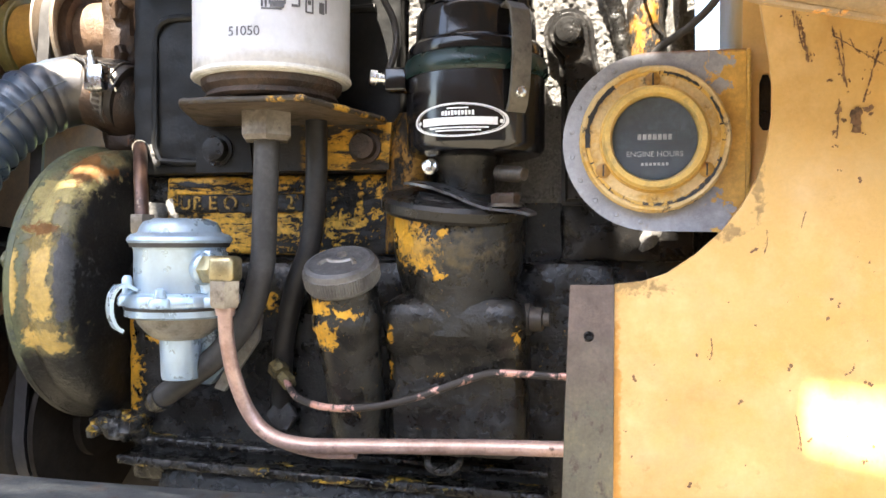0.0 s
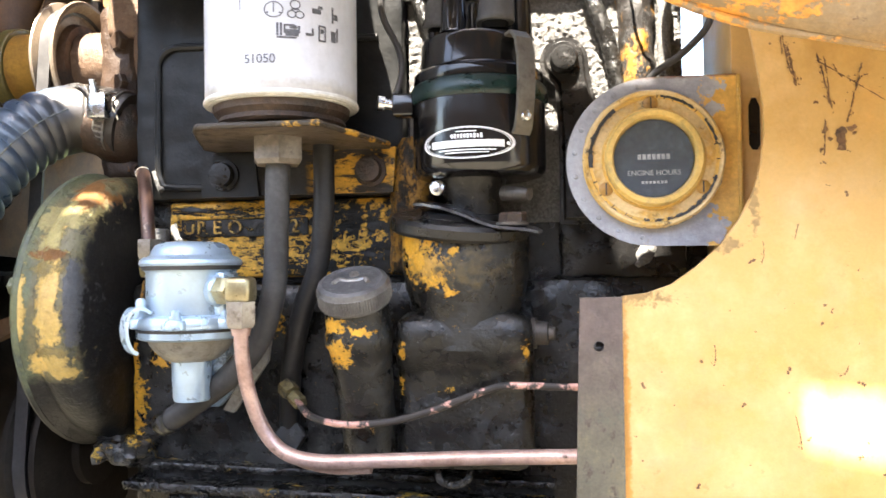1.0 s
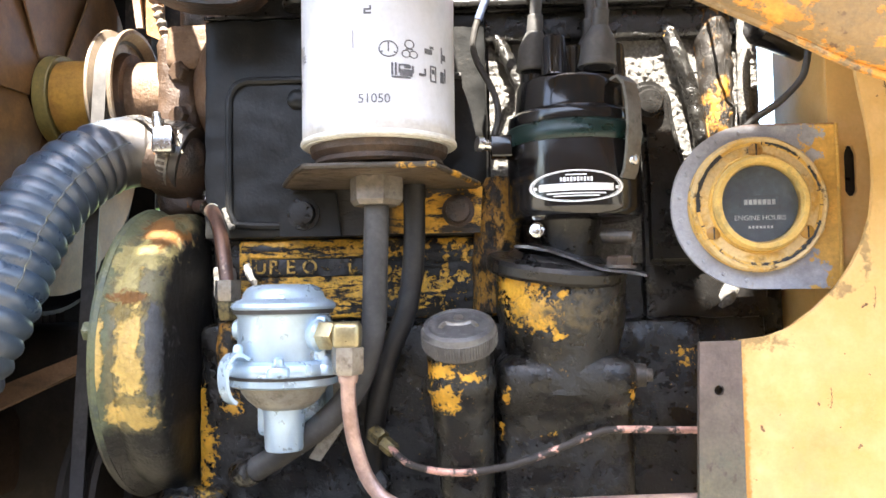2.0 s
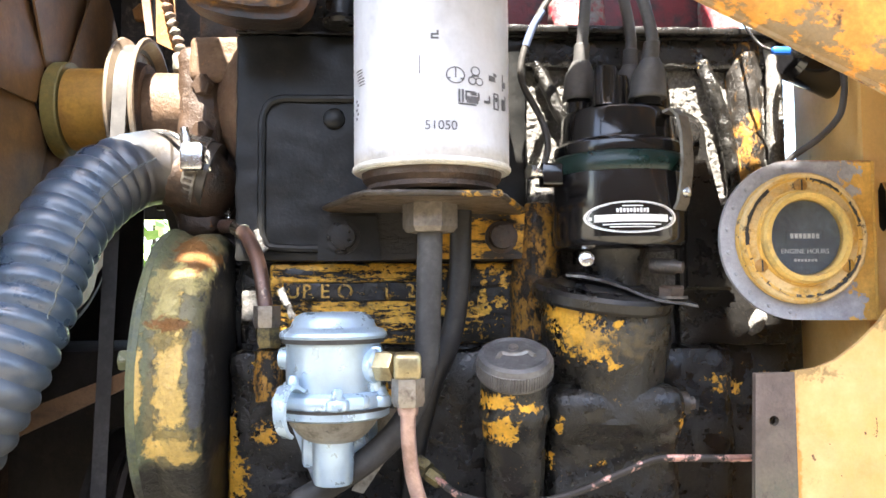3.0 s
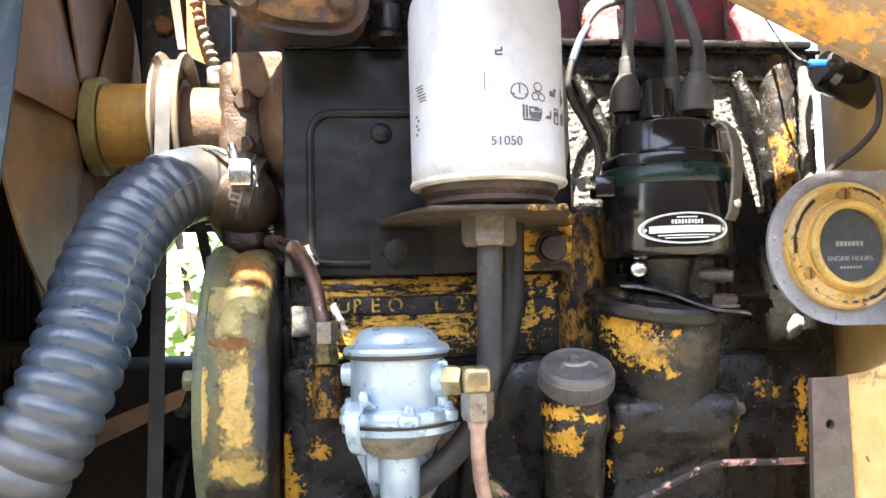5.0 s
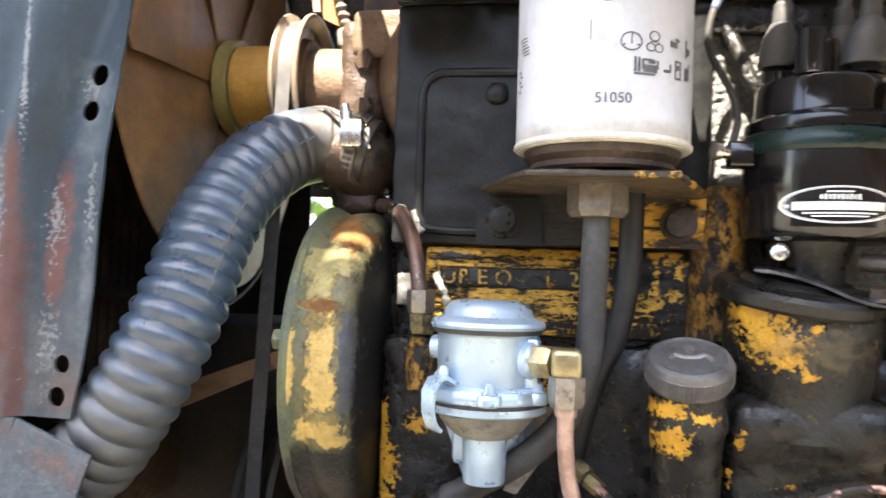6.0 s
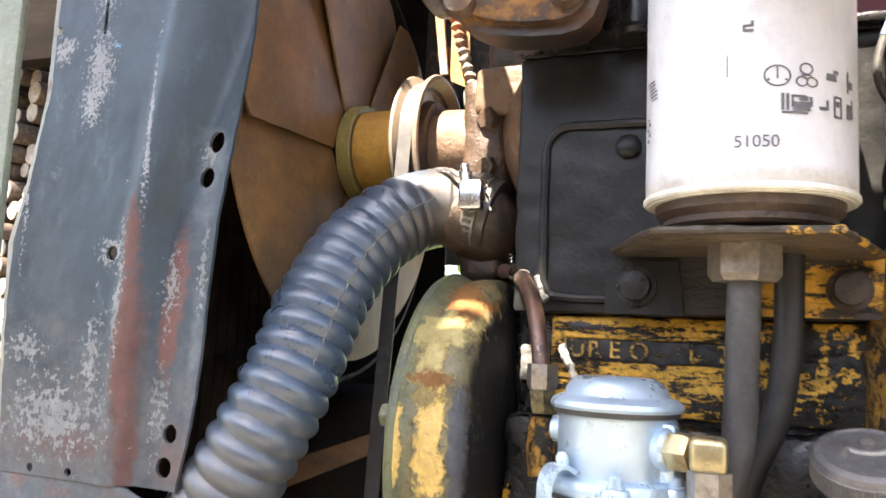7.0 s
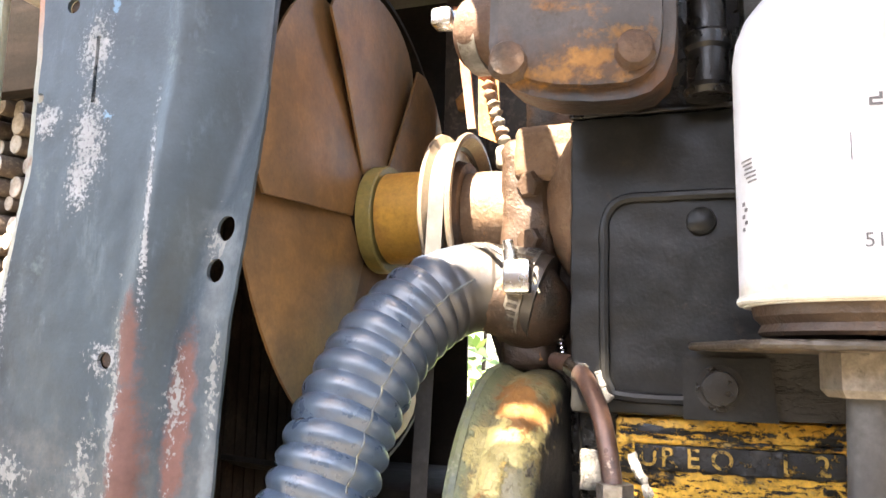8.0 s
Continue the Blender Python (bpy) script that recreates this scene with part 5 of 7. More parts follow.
def build_filter():
    t = thing("oil_filter", (-0.102, 0.467, 1.146), "white spin-on oil filter can with black printed symbols", "filter")
    c = (-0.102, 0.467, 0.0)
    prof = [(0.0, 1.163), (0.0455, 1.163), (0.0455, 1.168), (0.0458, 1.262), (0.0445, 1.270), (0.0415, 1.2775), (0.037, 1.2835), (0.030, 1.288), (0.0, 1.290)]
    can = part("can", lathe(prof, c, seg=72), M["can"], t)
    part("rolled_rim", lathe([(0.044, 1.1605), (0.0458, 1.1608), (0.0466, 1.1618), (0.0464, 1.1632), (0.0457, 1.1640)] + [(0.044, 1.1645), (0.044, 1.160)], c, seg=72), M["canrim"], t)
    part("gasket_base", lathe([(0.0, 1.1485), (0.037, 1.1485), (0.039, 1.150), (0.0375, 1.153), (0.0405, 1.156), (0.0415, 1.1625), (0.0, 1.1625)], c, seg=56), M["rust_dark"], t, "dark oily gasket base")

    def bent(a0, z0, k=1.0):
        def f(x, y, z):
            y *= k
            a = a0 + x / 0.0459
            r = 0.0459 + z
            return Vector((-0.102 + r * math.sin(a), 0.467 - r * math.cos(a), z0 + y))
        return f
    A = radians(-14)
    part("number_print", lettering("51050", 0.0072, (0, 0, 0), depth=0.00012, bend=bent(A + radians(17.5), 1.1800)), M["greyink"], can)
    b = bars([(0.0185, 0.0205, 0.0012, 0.0085), (0.0205, 0.0205, 0.0012, 0.0085), (0.0225, 0.021, 0.001, 0.006), (0.0265, 0.0185, 0.0075, 0.0045), (0.0255, 0.0235, 0.0055, 0.0012), (0.0272, 0.0225, 0.004, 0.0022), (0.0235, 0.0152, 0.011, 0.0011), (0.0305, 0.021, 0.0012, 0.005),
              (0.036, 0.0185, 0.0035, 0.0018), (0.0385, 0.0205, 0.0012, 0.005), (0.0425, 0.0205, 0.001, 0.0105), (0.0465, 0.0205, 0.001, 0.0105), (0.0445, 0.0255, 0.0045, 0.0011), (0.0445, 0.0155, 0.0045, 0.0011), (0.0445, 0.022, 0.002, 0.003),
              (0.0525, 0.020, 0.0035, 0.0075), (0.0555, 0.022, 0.0012, 0.0095), (0.041, 0.035, 0.0055, 0.0035), (0.0435, 0.038, 0.003, 0.002), (0.0165, 0.0350, 0.0007, 0.0062), (0.0200, 0.0315, 0.0010, 0.0010), (0.0130, 0.0315, 0.0010, 0.0010), (0.0285, 0.0342, 0.0045, 0.0007), (0.052, 0.035, 0.0012, 0.011), (0.0545, 0.034, 0.003, 0.004)], (0, 0, 0), depth=0.00012, bend=bent(A + radians(7), 1.1795, 0.84))
    for cx, cy, r in ((0.0165, 0.0335, 0.0052), (0.0285, 0.0375, 0.0028), (0.0265, 0.031, 0.0024), (0.031, 0.031, 0.0024)):
        f = bent(A + radians(7), 1.1795, 0.84)
        ring = [[b.verts.new(f(cx + q * math.cos(2 * math.pi * k / 18), cy + q * math.sin(2 * math.pi * k / 18), h)) for k in range(18)] for q, h in ((r - 0.0004, 0.0), (r - 0.0004, 0.00012), (r + 0.0003, 0.00012), (r + 0.0003, 0.0))]
        for p, q in zip(ring, ring[1:]):
            for k in range(18):
                b.faces.new((p[k], p[(k + 1) % 18], q[(k + 1) % 18], q[k]))
    part("symbol_print", b, M["greyink"], can)
    b = bars([(-0.003, 0.040, 0.0005, 0.012), (0.0052, 0.057, 0.0042, 0.0012), (0.0052, 0.0595, 0.0042, 0.0012), (0.0036, 0.0582, 0.0011, 0.003), (0.0068, 0.0605, 0.0011, 0.003)]
             + [(-0.0470 + 0.0008 * k, 0.044 - 0.0021 * k, 0.0085 - 0.0012 * (k % 3), 0.0008) for k in range(6)] + [(-0.0505 + 0.0022 * (k % 2), 0.024 - 0.0030 * k, 0.0024, 0.0017) for k in range(5)], (0, 0, 0), depth=0.00012, bend=bent(A + radians(7), 1.1795, 0.84))
    tagged(part("small_print", b, M["greyink"], can), kind="stuff")
    k = thing("filter_bracket", (-0.1, 0.48, 1.11), "oily steel filter bracket with worn yellow paint, bolted to the block", "bracket")
    top = [(-0.150, 0.452), (-0.142, 0.434), (-0.132, 0.428), (-0.073, 0.427), (-0.066, 0.432), (-0.0425, 0.500), (-0.044, 0.512), (-0.164, 0.512), (-0.1675, 0.501)]
    part("shelf", slab(top, 0.0036, lambda a, q: Vector((a, q, 1.1430 - 0.05 * max(0, a + 0.08))), (0, 0, 1)), M["brk"], k)
    rimline = [(x, y, 1.1448 - 0.05 * max(0, x + 0.08)) for x, y in top]
    part("shelf_edge", lumpy(sweep([rimline[-1]] + rimline[:6], 0.0018, 8, 10), 0.0006, 200), M["brk_edge"], k, "chipped yellow shelf edge")
    fl = part("flange", slab([(-0.166, 1.113), (-0.042, 1.113), (-0.040, 1.1425), (-0.166, 1.1425)], 0.0045, wall(0.5085)), M["brk_y"], k, "flange with streaked yellow paint")
    part("flange_tab", slab([(-0.172, 1.112), (-0.132, 1.112), (-0.135, 1.140), (-0.172, 1.140)], 0.003, wall(0.5050)), M["tappet"], fl)
    for x in (-0.156, -0.056):
        part("bolt", lathe([(0, 0), (0.0105, 0.0), (0.0105, 0.002), (0.008, 0.002), (0.0075, 0.008), (0, 0.0085)], (x, 0.505, 1.1265), (0, -1, 0), 18), M["lug"] if x < -0.1 else M["rust_dark"], k)
    part("nut", hexhead((-0.1035, 0.462, 1.1425), (0, 0, -1), 0.0160, 0.0165, turn=8), M["dirtynut"], k, "worn steel hose nut")
    h = thing("oil_hose", (-0.18, 0.478, 0.96), "black rubber oil hose hanging from the filter bracket", "hose")
    part("tube", sweep([(-0.1035, 0.462, 1.126), (-0.1045, 0.462, 1.09), (-0.1065, 0.462, 1.052), (-0.116, 0.463, 1.022), (-0.135, 0.466, 1.000), (-0.160, 0.473, 0.982), (-0.186, 0.482, 0.966)], 0.0074, 18), M["rubber"], h)
    part("end_fitting", sweep([(-0.180, 0.480, 0.969), (-0.189, 0.486, 0.965), (-0.196, 0.500, 0.963)], 0.0082, 14), M["grime"], h)
    h = thing("oil_hose", (-0.10, 0.52, 1.0), "second black rubber hose running down behind the filter hose", "hose")
    part("tube", sweep([(-0.083, 0.490, 1.143), (-0.084, 0.492, 1.10), (-0.089, 0.495, 1.065), (-0.100, 0.498, 1.038), (-0.109, 0.503, 1.005), (-0.113, 0.508, 0.975), (-0.115, 0.514, 0.950)], 0.0068, 16), M["rubber_dark"], h)
    part("end_fitting", hexhead((-0.115, 0.5125, 0.956), (-0.04, 0.12, -1), 0.0086, 0.010, turn=12), M["lug"], h)


def build_fuel_pump():
    t = thing("fuel_pump", (-0.159, 0.462, 0.985), "pale blue-grey zinc cast fuel pump with clamped cap", "fuel pump")
    c = (-0.159, 0.462, 0.0)
    def slim(prof):
        return [(r * 0.885, z) for r, z in prof]
    dome = [(0.0, 1.066), (0.0335, 1.066), (0.0344, 1.0675), (0.0338, 1.0695), (0.0315, 1.0712), (0.0285, 1.0718), (0.0272, 1.0728), (0.0262, 1.0755), (0.0238, 1.0785), (0.019, 1.0805), (0.010, 1.0805), (0.0085, 1.0798), (0.003, 1.0798), (0.002, 1.0808), (0.0, 1.081)]
    part("cap", lathe(slim(dome), c, seg=56), M["zinc"], t)
    part("cap_gasket", lathe(slim([(0, 1.0635), (0.0325, 1.0635), (0.033, 1.066), (0, 1.066)]), c, seg=48), M["rubber"], t)
    body = part("body", lathe(slim([(0, 1.034), (0.0295, 1.034), (0.0300, 1.040), (0.0300, 1.062), (0.0310, 1.0635), (0, 1.0635)]), c, seg=56), M["zinc"], t)
    b = box(-0.1400, 0.446, 1.036, -0.1310, 0.470, 1.0625, 0.003)
    lathe([(0, 0), (0.0098, 0), (0.0098, 0.008), (0.0085, 0.0095), (0, 0.0095)], (-0.1405, 0.4520, 1.051), (1, -0.60, 0), 24, b)
    part("outlet_boss", b, M["zinc"], body)
    b = lathe([(0, 0), (0.007, 0), (0.0065, 0.006), (0, 0.006)], (-0.1835, 0.470, 1.054), (-1, 0.3, 0), 18)
    part("inlet_boss", b, M["zinc"], body)
    lobes = (35, 95, 155, 205, 278, 335)
    b = lathe(slim([(0, 1.0285), (0.0352, 1.0285), (0.0358, 1.0295), (0.0358, 1.0325), (0.0345, 1.0352), (0.031, 1.037), (0, 1.037)]), c, seg=56)
    collar = part("flange", b, M["zinc"], t)
    for a in lobes:
        part("lobe", lathe([(0, 1.0287), (0.0062, 1.0287), (0.0068, 1.0296), (0.0068, 1.0330), (0.0060, 1.0346), (0, 1.0350)], (-0.159 + 0.0288 * math.cos(radians(a)), 0.462 + 0.0288 * math.sin(radians(a)), 0.0), seg=24), M["zinc"], collar)
    part("diaphragm", lathe(slim([(0, 1.0268), (0.0362, 1.0268), (0.0366, 1.0285), (0, 1.0285)]), c, seg=48), M["rubber"], t, "thin dark diaphragm edge")
    part("lower_flange", lathe([(0, 1.0215), (0.0295, 1.0220), (0.0318, 1.0232), (0.0318, 1.0268), (0, 1.0268)], c, seg=48), M["zinc"], t)
    part("bowl", lathe([(0, 1.0085), (0.0135, 1.0085), (0.0165, 1.0100), (0.0205, 1.0135), (0.0245, 1.0185), (0.0258, 1.0220), (0, 1.0220)], c, seg=48), M["zinc_low"], t, "duller zinc bowl")
    part("stem", lathe([(0, 0.984), (0.0105, 0.9842), (0.0112, 0.986), (0.0122, 1.010), (0, 1.010)], c, seg=32), M["zinc"], t)
    for a in lobes:
        x, y = -0.159 + 0.0300 * math.cos(radians(a)), 0.462 + 0.0300 * math.sin(radians(a))
        part("flange_screw", lathe([(0, 0), (0.0042, 0.0), (0.0042, 0.0012), (0.0032, 0.0012), (0.0028, 0.0045), (0.0014, 0.0055), (0, 0.0055)], (x, y, 1.0348), seg=12), M["zinc"], t)
    b = bmesh.new()
    out = Vector((math.cos(radians(231)), math.sin(radians(231)), 0))
    across = Vector((-out.y, out.x, 0))
    line = curve_through([Vector((-0.159, 0.462, z)) + out * (r - 0.0040) for r, z in ((0.031, 1.0385), (0.036, 1.0412), (0.041, 1.0405), (0.0445, 1.0350), (0.0450, 1.0260), (0.0425, 1.0185), (0.0385, 1.0150))], 5)
    rows = []
    for i, p in enumerate(line):
        d = (line[min(i + 1, len(line) - 1)] - line[max(i - 1, 0)]).normalized()
        thin = d.cross(across).normalized() * 0.0010
        w = 0.0048 - 0.0012 * i / len(line)
        rows.append([b.verts.new(p + across * e * w + thin * f) for e, f in ((-1, -1), (1, -1), (1, 1), (-1, 1))])
    for p, q in zip(rows, rows[1:]):
        for k in range(4):
            b.faces.new((p[k], p[k - 1], q[k - 1], q[k]))
    b.faces.new(rows[0])
    b.faces.new(rows[-1])
    part("clip_strap", b, M["zinc"], t, "bent steel retaining strap")
    part("clip_screw", lathe([(0, 0), (0.003, 0), (0.003, 0.004), (0.0018, 0.006), (0, 0.006)], (-0.1788, 0.4376, 1.0412), seg=12), M["zinc"], t)
    b = slab([(-0.190, 1.022), (-0.128, 1.022), (-0.142, 0.990), (-0.155, 0.975), (-0.172, 0.975)], 0.006, wall(0.492))
    box(-0.178, 0.47, 0.99, -0.14, 0.515, 1.018, 0.004, b)
    part("mounting_web", b, M["zinc"], t)
    part("side_bracket", slab([(-0.135, 1.022), (-0.118, 1.021), (-0.120, 1.005), (-0.143, 0.972), (-0.150, 0.974), (-0.134, 1.0)], 0.004, wall(0.487)), M["zinc_low"], t)
    e = thing("brass_elbow", (-0.112, 0.452, 1.03), "brass elbow fitting with a compression nut on the fuel pump", "fitting")
    part("hex_body", hexhead((-0.1330, 0.4475, 1.051), (1, -0.60, 0), 0.0088, 0.011, turn=20), M["brass"], e)
    part("elbow_block", box(-0.1250, 0.4300, 1.0440, -0.1100, 0.4450, 1.0590, 0.003, seg=3), M["brass"], e)
    part("nut", hexhead((-0.1172, 0.4360, 1.045), (0, 0, -1), 0.0090, 0.015, turn=5), M["steel"], e, "dull plated nut")
    u = thing("fuel_line", (-0.08, 0.446, 0.95), "bright copper fuel line curving along the engine base", "pipe")
    part("tube", sweep([(-0.1172, 0.4360, 1.033), (-0.1170, 0.4380, 1.012), (-0.1142, 0.4420, 0.990), (-0.1070, 0.446, 0.969), (-0.0945, 0.446, 0.957), (-0.075, 0.446, 0.9525), (-0.04, 0.446, 0.9535), (0.02, 0.445, 0.9565), (0.074, 0.444, 0.9585), (0.13, 0.455, 0.958)], 0.0042, 20), M["copper"], u)
    part("flare_sleeve", lathe([(0, 0), (0.0052, 0), (0.0058, 0.004), (0.0048, 0.008), (0, 0.008)], (-0.1172, 0.4365, 1.0255), (-0.02, 0.02, 1), 18), M["copper"], u, "flared copper sleeve")
    part("clip_bend", sweep([(-0.098, 0.449, 0.9585), (-0.085, 0.4505, 0.951), (-0.066, 0.451, 0.9475), (-0.045, 0.4505, 0.9485)], 0.0036, 12), M["copper"], u)
    u = thing("oil_line", (-0.05, 0.47, 0.96), "thin copper oil line, half covered in black grease", "pipe")
    part("tube", sweep([(-0.0995, 0.482, 0.981), (-0.086, 0.468, 0.974), (-0.062, 0.457, 0.9715), (-0.036, 0.457, 0.9735), (-0.012, 0.4615, 0.979), (0.002, 0.4635, 0.984), (0.020, 0.466, 0.9905), (0.034, 0.466, 0.9935), (0.072, 0.462, 0.9935), (0.12, 0.465, 0.9935)], 0.0022, 10), M["copper_dirty"], u)
    b = hexhead((-0.1105, 0.492, 0.9885), (0.75, -0.6, -0.45), 0.0060, 0.009)
    part("nut", b, M["brass_old"], u, "tarnished brass nut")
    part("nut", hexhead((-0.1035, 0.4875, 0.9830), (0.75, -0.6, -0.45), 0.0048, 0.010, turn=20), M["brass_old"], u)
    v = thing("vent_pipe", (-0.21, 0.525, 1.06), "brown bent steel pipe from the water pump to a brass union", "pipe")
    part("tube", sweep([(-0.238, 0.540, 1.1370), (-0.2290, 0.5300, 1.1355), (-0.2195, 0.5160, 1.1300), (-0.2110, 0.5030, 1.1180), (-0.2055, 0.4945, 1.1030), (-0.2010, 0.4890, 1.078)], 0.0046, 16), M["oldpipe"], v)
    part("sleeve", sweep([(-0.2265, 0.5265, 1.1345), (-0.2205, 0.5175, 1.1310)], 0.0053, 14), M["chrome"], v)
    part("union", hexhead((-0.2008, 0.4890, 1.084), (0, 0, -1), 0.0082, 0.013), M["steel"], v)
    part("union", hexhead((-0.2005, 0.4890, 1.071), (0.1, 0, -1), 0.0075, 0.012, turn=15), M["brass_old"], v)
    part("stub", lumpy(lathe([(0, 0), (0.0080, 0.0), (0.0095, 0.015), (0.0080, 0.030), (0, 0.032)], (-0.200, 0.494, 1.027), seg=18), 0.0012, 130), M["boss_old"], v)


def build_oil_filler():
    t = thing("oil_filler", (-0.05, 0.47, 0.95), "dark oily filler tube with yellow paint remains and steel cap", "oil filler")
    prof = [(0, 0), (0.0165, 0.0), (0.0168, 0.02), (0.0178, 0.05), (0.0188, 0.070), (0.0205, 0.073), (0.0205, 0.079), (0.0195, 0.081), (0.0195, 0.0965), (0, 0.0965)]
    part("tube", lumpy(lathe(prof, (-0.0525, 0.4845, 0.949), (-0.003, -0.0225, 0.09), 36), 0.0008, 90, size=0.012), M["filler"], t)
    cap = (-0.0555, 0.4600, 1.0435)
    ax = (-0.04, -0.44, 0.90)
    b = lathe([(0, 0), (0.0205, 0.0), (0.0214, 0.0012), (0.0216, 0.0105), (0.0204, 0.0135), (0.0178, 0.0146), (0.0168, 0.0140), (0.0150, 0.0140), (0.0, 0.0148)], cap, ax, 60)
    lid = part("cap", b, M["capsteel"], t, "worn steel screw cap")
    b = bmesh.new()
    u, v, w = basis(ax)
    for k in range(84):
        a = 2 * math.pi * k / 84
        o, s = u * math.cos(a) + v * math.sin(a), -u * math.sin(a) + v * math.cos(a)
        lo = [b.verts.new(Vector(cap) + o * 0.0214 + s * e * 0.00065 + w * hh) for e, hh in ((-1, 0.002), (1, 0.002), (1, 0.0108), (-1, 0.0108))]
        hi = [b.verts.new(Vector(cap) + o * 0.0221 + s * e * 0.0003 + w * hh) for e, hh in ((-1, 0.0025), (1, 0.0025), (1, 0.0103), (-1, 0.0103))]
        b.faces.new(hi)
        for i in range(4):
            b.faces.new((lo[i - 1], hi[i - 1], hi[i], lo[i]))
    tagged(part("knurl", b, M["capsteel"], lid), kind="stuff")
    u = (Vector((1, 0, 0)) - w * w.x).normalized()
    v = w.cross(u)
    b = sweep([Vector(cap) + u * x + v * y + w * 0.0146 for x, y in ((-0.0105, -0.0045), (-0.0075, 0.0005), (-0.003, -0.0015), (0.003, -0.0015), (0.0075, 0.0005), (0.0105, -0.0045))], 0.0014, 8)
    lathe([(0, 0), (0.003, 0), (0.0028, 0.0015), (0, 0.002)], Vector(cap) + w * 0.0144 + v * 0.006, ax, 14, b)
    part("cap_emboss", b, M["steel"], lid)


def build_distributor():
    t = thing("distributor", (0.016, 0.49, 1.095), "glossy black ignition distributor with spring clips and maker's plate", "distributor")
    c = (0.0165, 0.4905, 0.0)
    part("body", lathe([(0, 1.1165), (0.033, 1.1168), (0.0385, 1.1185), (0.0405, 1.1210), (0.0410, 1.1235), (0.0410, 1.1620), (0, 1.1620)], c, seg=72), M["gloss"], t)
    part("seal_ring", lathe([(0, 1.162), (0.0418, 1.162), (0.0428, 1.1640), (0.0428, 1.1690), (0.0415, 1.1725), (0.0395, 1.1740), (0, 1.1740)], c, seg=72), M["green"], t, "dark green seal ring")
    cap = part("cap", lathe([(0, 1.174), (0.0398, 1.174), (0.0403, 1.1765), (0.0398, 1.1800), (0.0378, 1.1822), (0.0362, 1.1830), (0.0358, 1.1850), (0.0352, 1.1985), (0.0340, 1.2012), (0.0315, 1.2025), (0.0285, 1.2030), (0, 1.2035)], c, seg=72), M["bakelite"], t, "black bakelite cap")
    for a in (177, 237, 297, 357, 57, 117, None):
        x, y = (0.0, 0.0) if a is None else (0.0250 * math.cos(radians(a)), 0.0250 * math.sin(radians(a)))
        part("tower", lathe([(0, 0), (0.0092, 0), (0.0082, 0.0015), (0.0068, 0.0225), (0.0062, 0.0243), (0.0048, 0.0245), (0.0042, 0.0225), (0, 0.0215)], (0.0175 + x, 0.4905 + y, 1.2025), seg=24), M["bakelite"], cap)
    for sx, a in ((1, -50), (-1, 188)):
        ca, sa = math.cos(radians(a)), math.sin(radians(a))
        if sx > 0:
            pts = [(0.0415, 1.139), (0.0440, 1.143), (0.0462, 1.154), (0.0476, 1.168), (0.0472, 1.183), (0.0450, 1.194), (0.0405, 1.1985), (0.0355, 1.1975)]
            b = bmesh.new()
            side = Vector((-sa, ca, 0))
            line = [Vector((0.0165, 0.4905, 0)) + Vector((ca * r, sa * r, z)) for r, z in pts]
            rows = []
            for i, p in enumerate(line):
                d = (line[min(i + 1, len(line) - 1)] - line[max(i - 1, 0)]).normalized()
                nn = d.cross(side)
                rows.append([b.verts.new(p + side * e * 0.006 + nn * h * 0.0009) for e, h in ((-1, -1), (1, -1), (1, 1), (-1, 1))])
            for p, q in zip(rows, rows[1:]):
                for k in range(4):
                    b.faces.new((p[k], p[k - 1], q[k - 1], q[k]))
            b.faces.new(rows[0])
            b.faces.new(rows[-1])
            clip = part("spring_clip", b, M["clip"], t, "worn steel spring clip")
            q = Vector((0.0165, 0.4905, 1.149)) + Vector((ca, sa, 0)) * 0.0462
            part("clip_rivet", lathe([(0, 0), (0.0035, 0), (0.003, 0.002), (0, 0.003)], q, (ca, sa, 0), 14), M["chrome"], clip)
        else:
            b = box(-0.0350, 0.472, 1.1555, -0.0220, 0.486, 1.1690, 0.0015)
            side = part("terminal_block", b, M["gloss"], t)
            part("terminal_screw", lathe([(0, 0), (0.0032, 0), (0.0032, 0.008), (0.0045, 0.008), (0.0045, 0.012), (0, 0.012)], (-0.0325, 0.477, 1.1625), (-1, -0.4, 0.1), 14), M["chrome"], side)

    def bent(x, y, z):
        a = radians(-5.5) + x / 0.0410
        r = 0.0411 + z
        return Vector((0.0165 + r * math.sin(a), 0.4905 - r * math.cos(a), 1.1340 + y))
    b = bmesh.new()
    ring = [(0.0285 * math.cos(2 * math.pi * k / 48), 0.0092 * math.sin(2 * math.pi * k / 48)) for k in range(48)]
    steps = sorted({round(x, 6) for x, _ in ring})
    rows = [[b.verts.new(bent(x, sgn * 0.0092 * math.sqrt(max(0, 1 - (x / 0.0285) ** 2)), 0.0004)) for sgn in (-1, 1)] for x in steps]
    for p, q in zip(rows, rows[1:]):
        b.faces.new((p[0], q[0], q[1], p[1]))
    bmesh.ops.remove_doubles(b, verts=b.verts, dist=1e-6)
    plate = part("maker_plate", b, M["gloss"], t, "oval black plate with bright border and band")
    b = bmesh.new()
    for ro, ri in ((0.0288, 0.0268), (0.0262, 0.0256)):
        loops = [[b.verts.new(bent(q * math.cos(2 * math.pi * k / 60), q * 0.323 * math.sin(2 * math.pi * k / 60), 0.0006)) for k in range(60)] for q in (ro, ri)]
        for k in range(60):
            b.faces.new((loops[0][k], loops[0][(k + 1) % 60], loops[1][(k + 1) % 60], loops[1][k]))
    part("plate_border", b, M["plate"], plate)
    part("plate_band", bars([(0, -0.0006, 0.044, 0.0042)], (0, 0, 0), depth=0.0006, bend=bent), M["plate"], plate, "blank bright band")
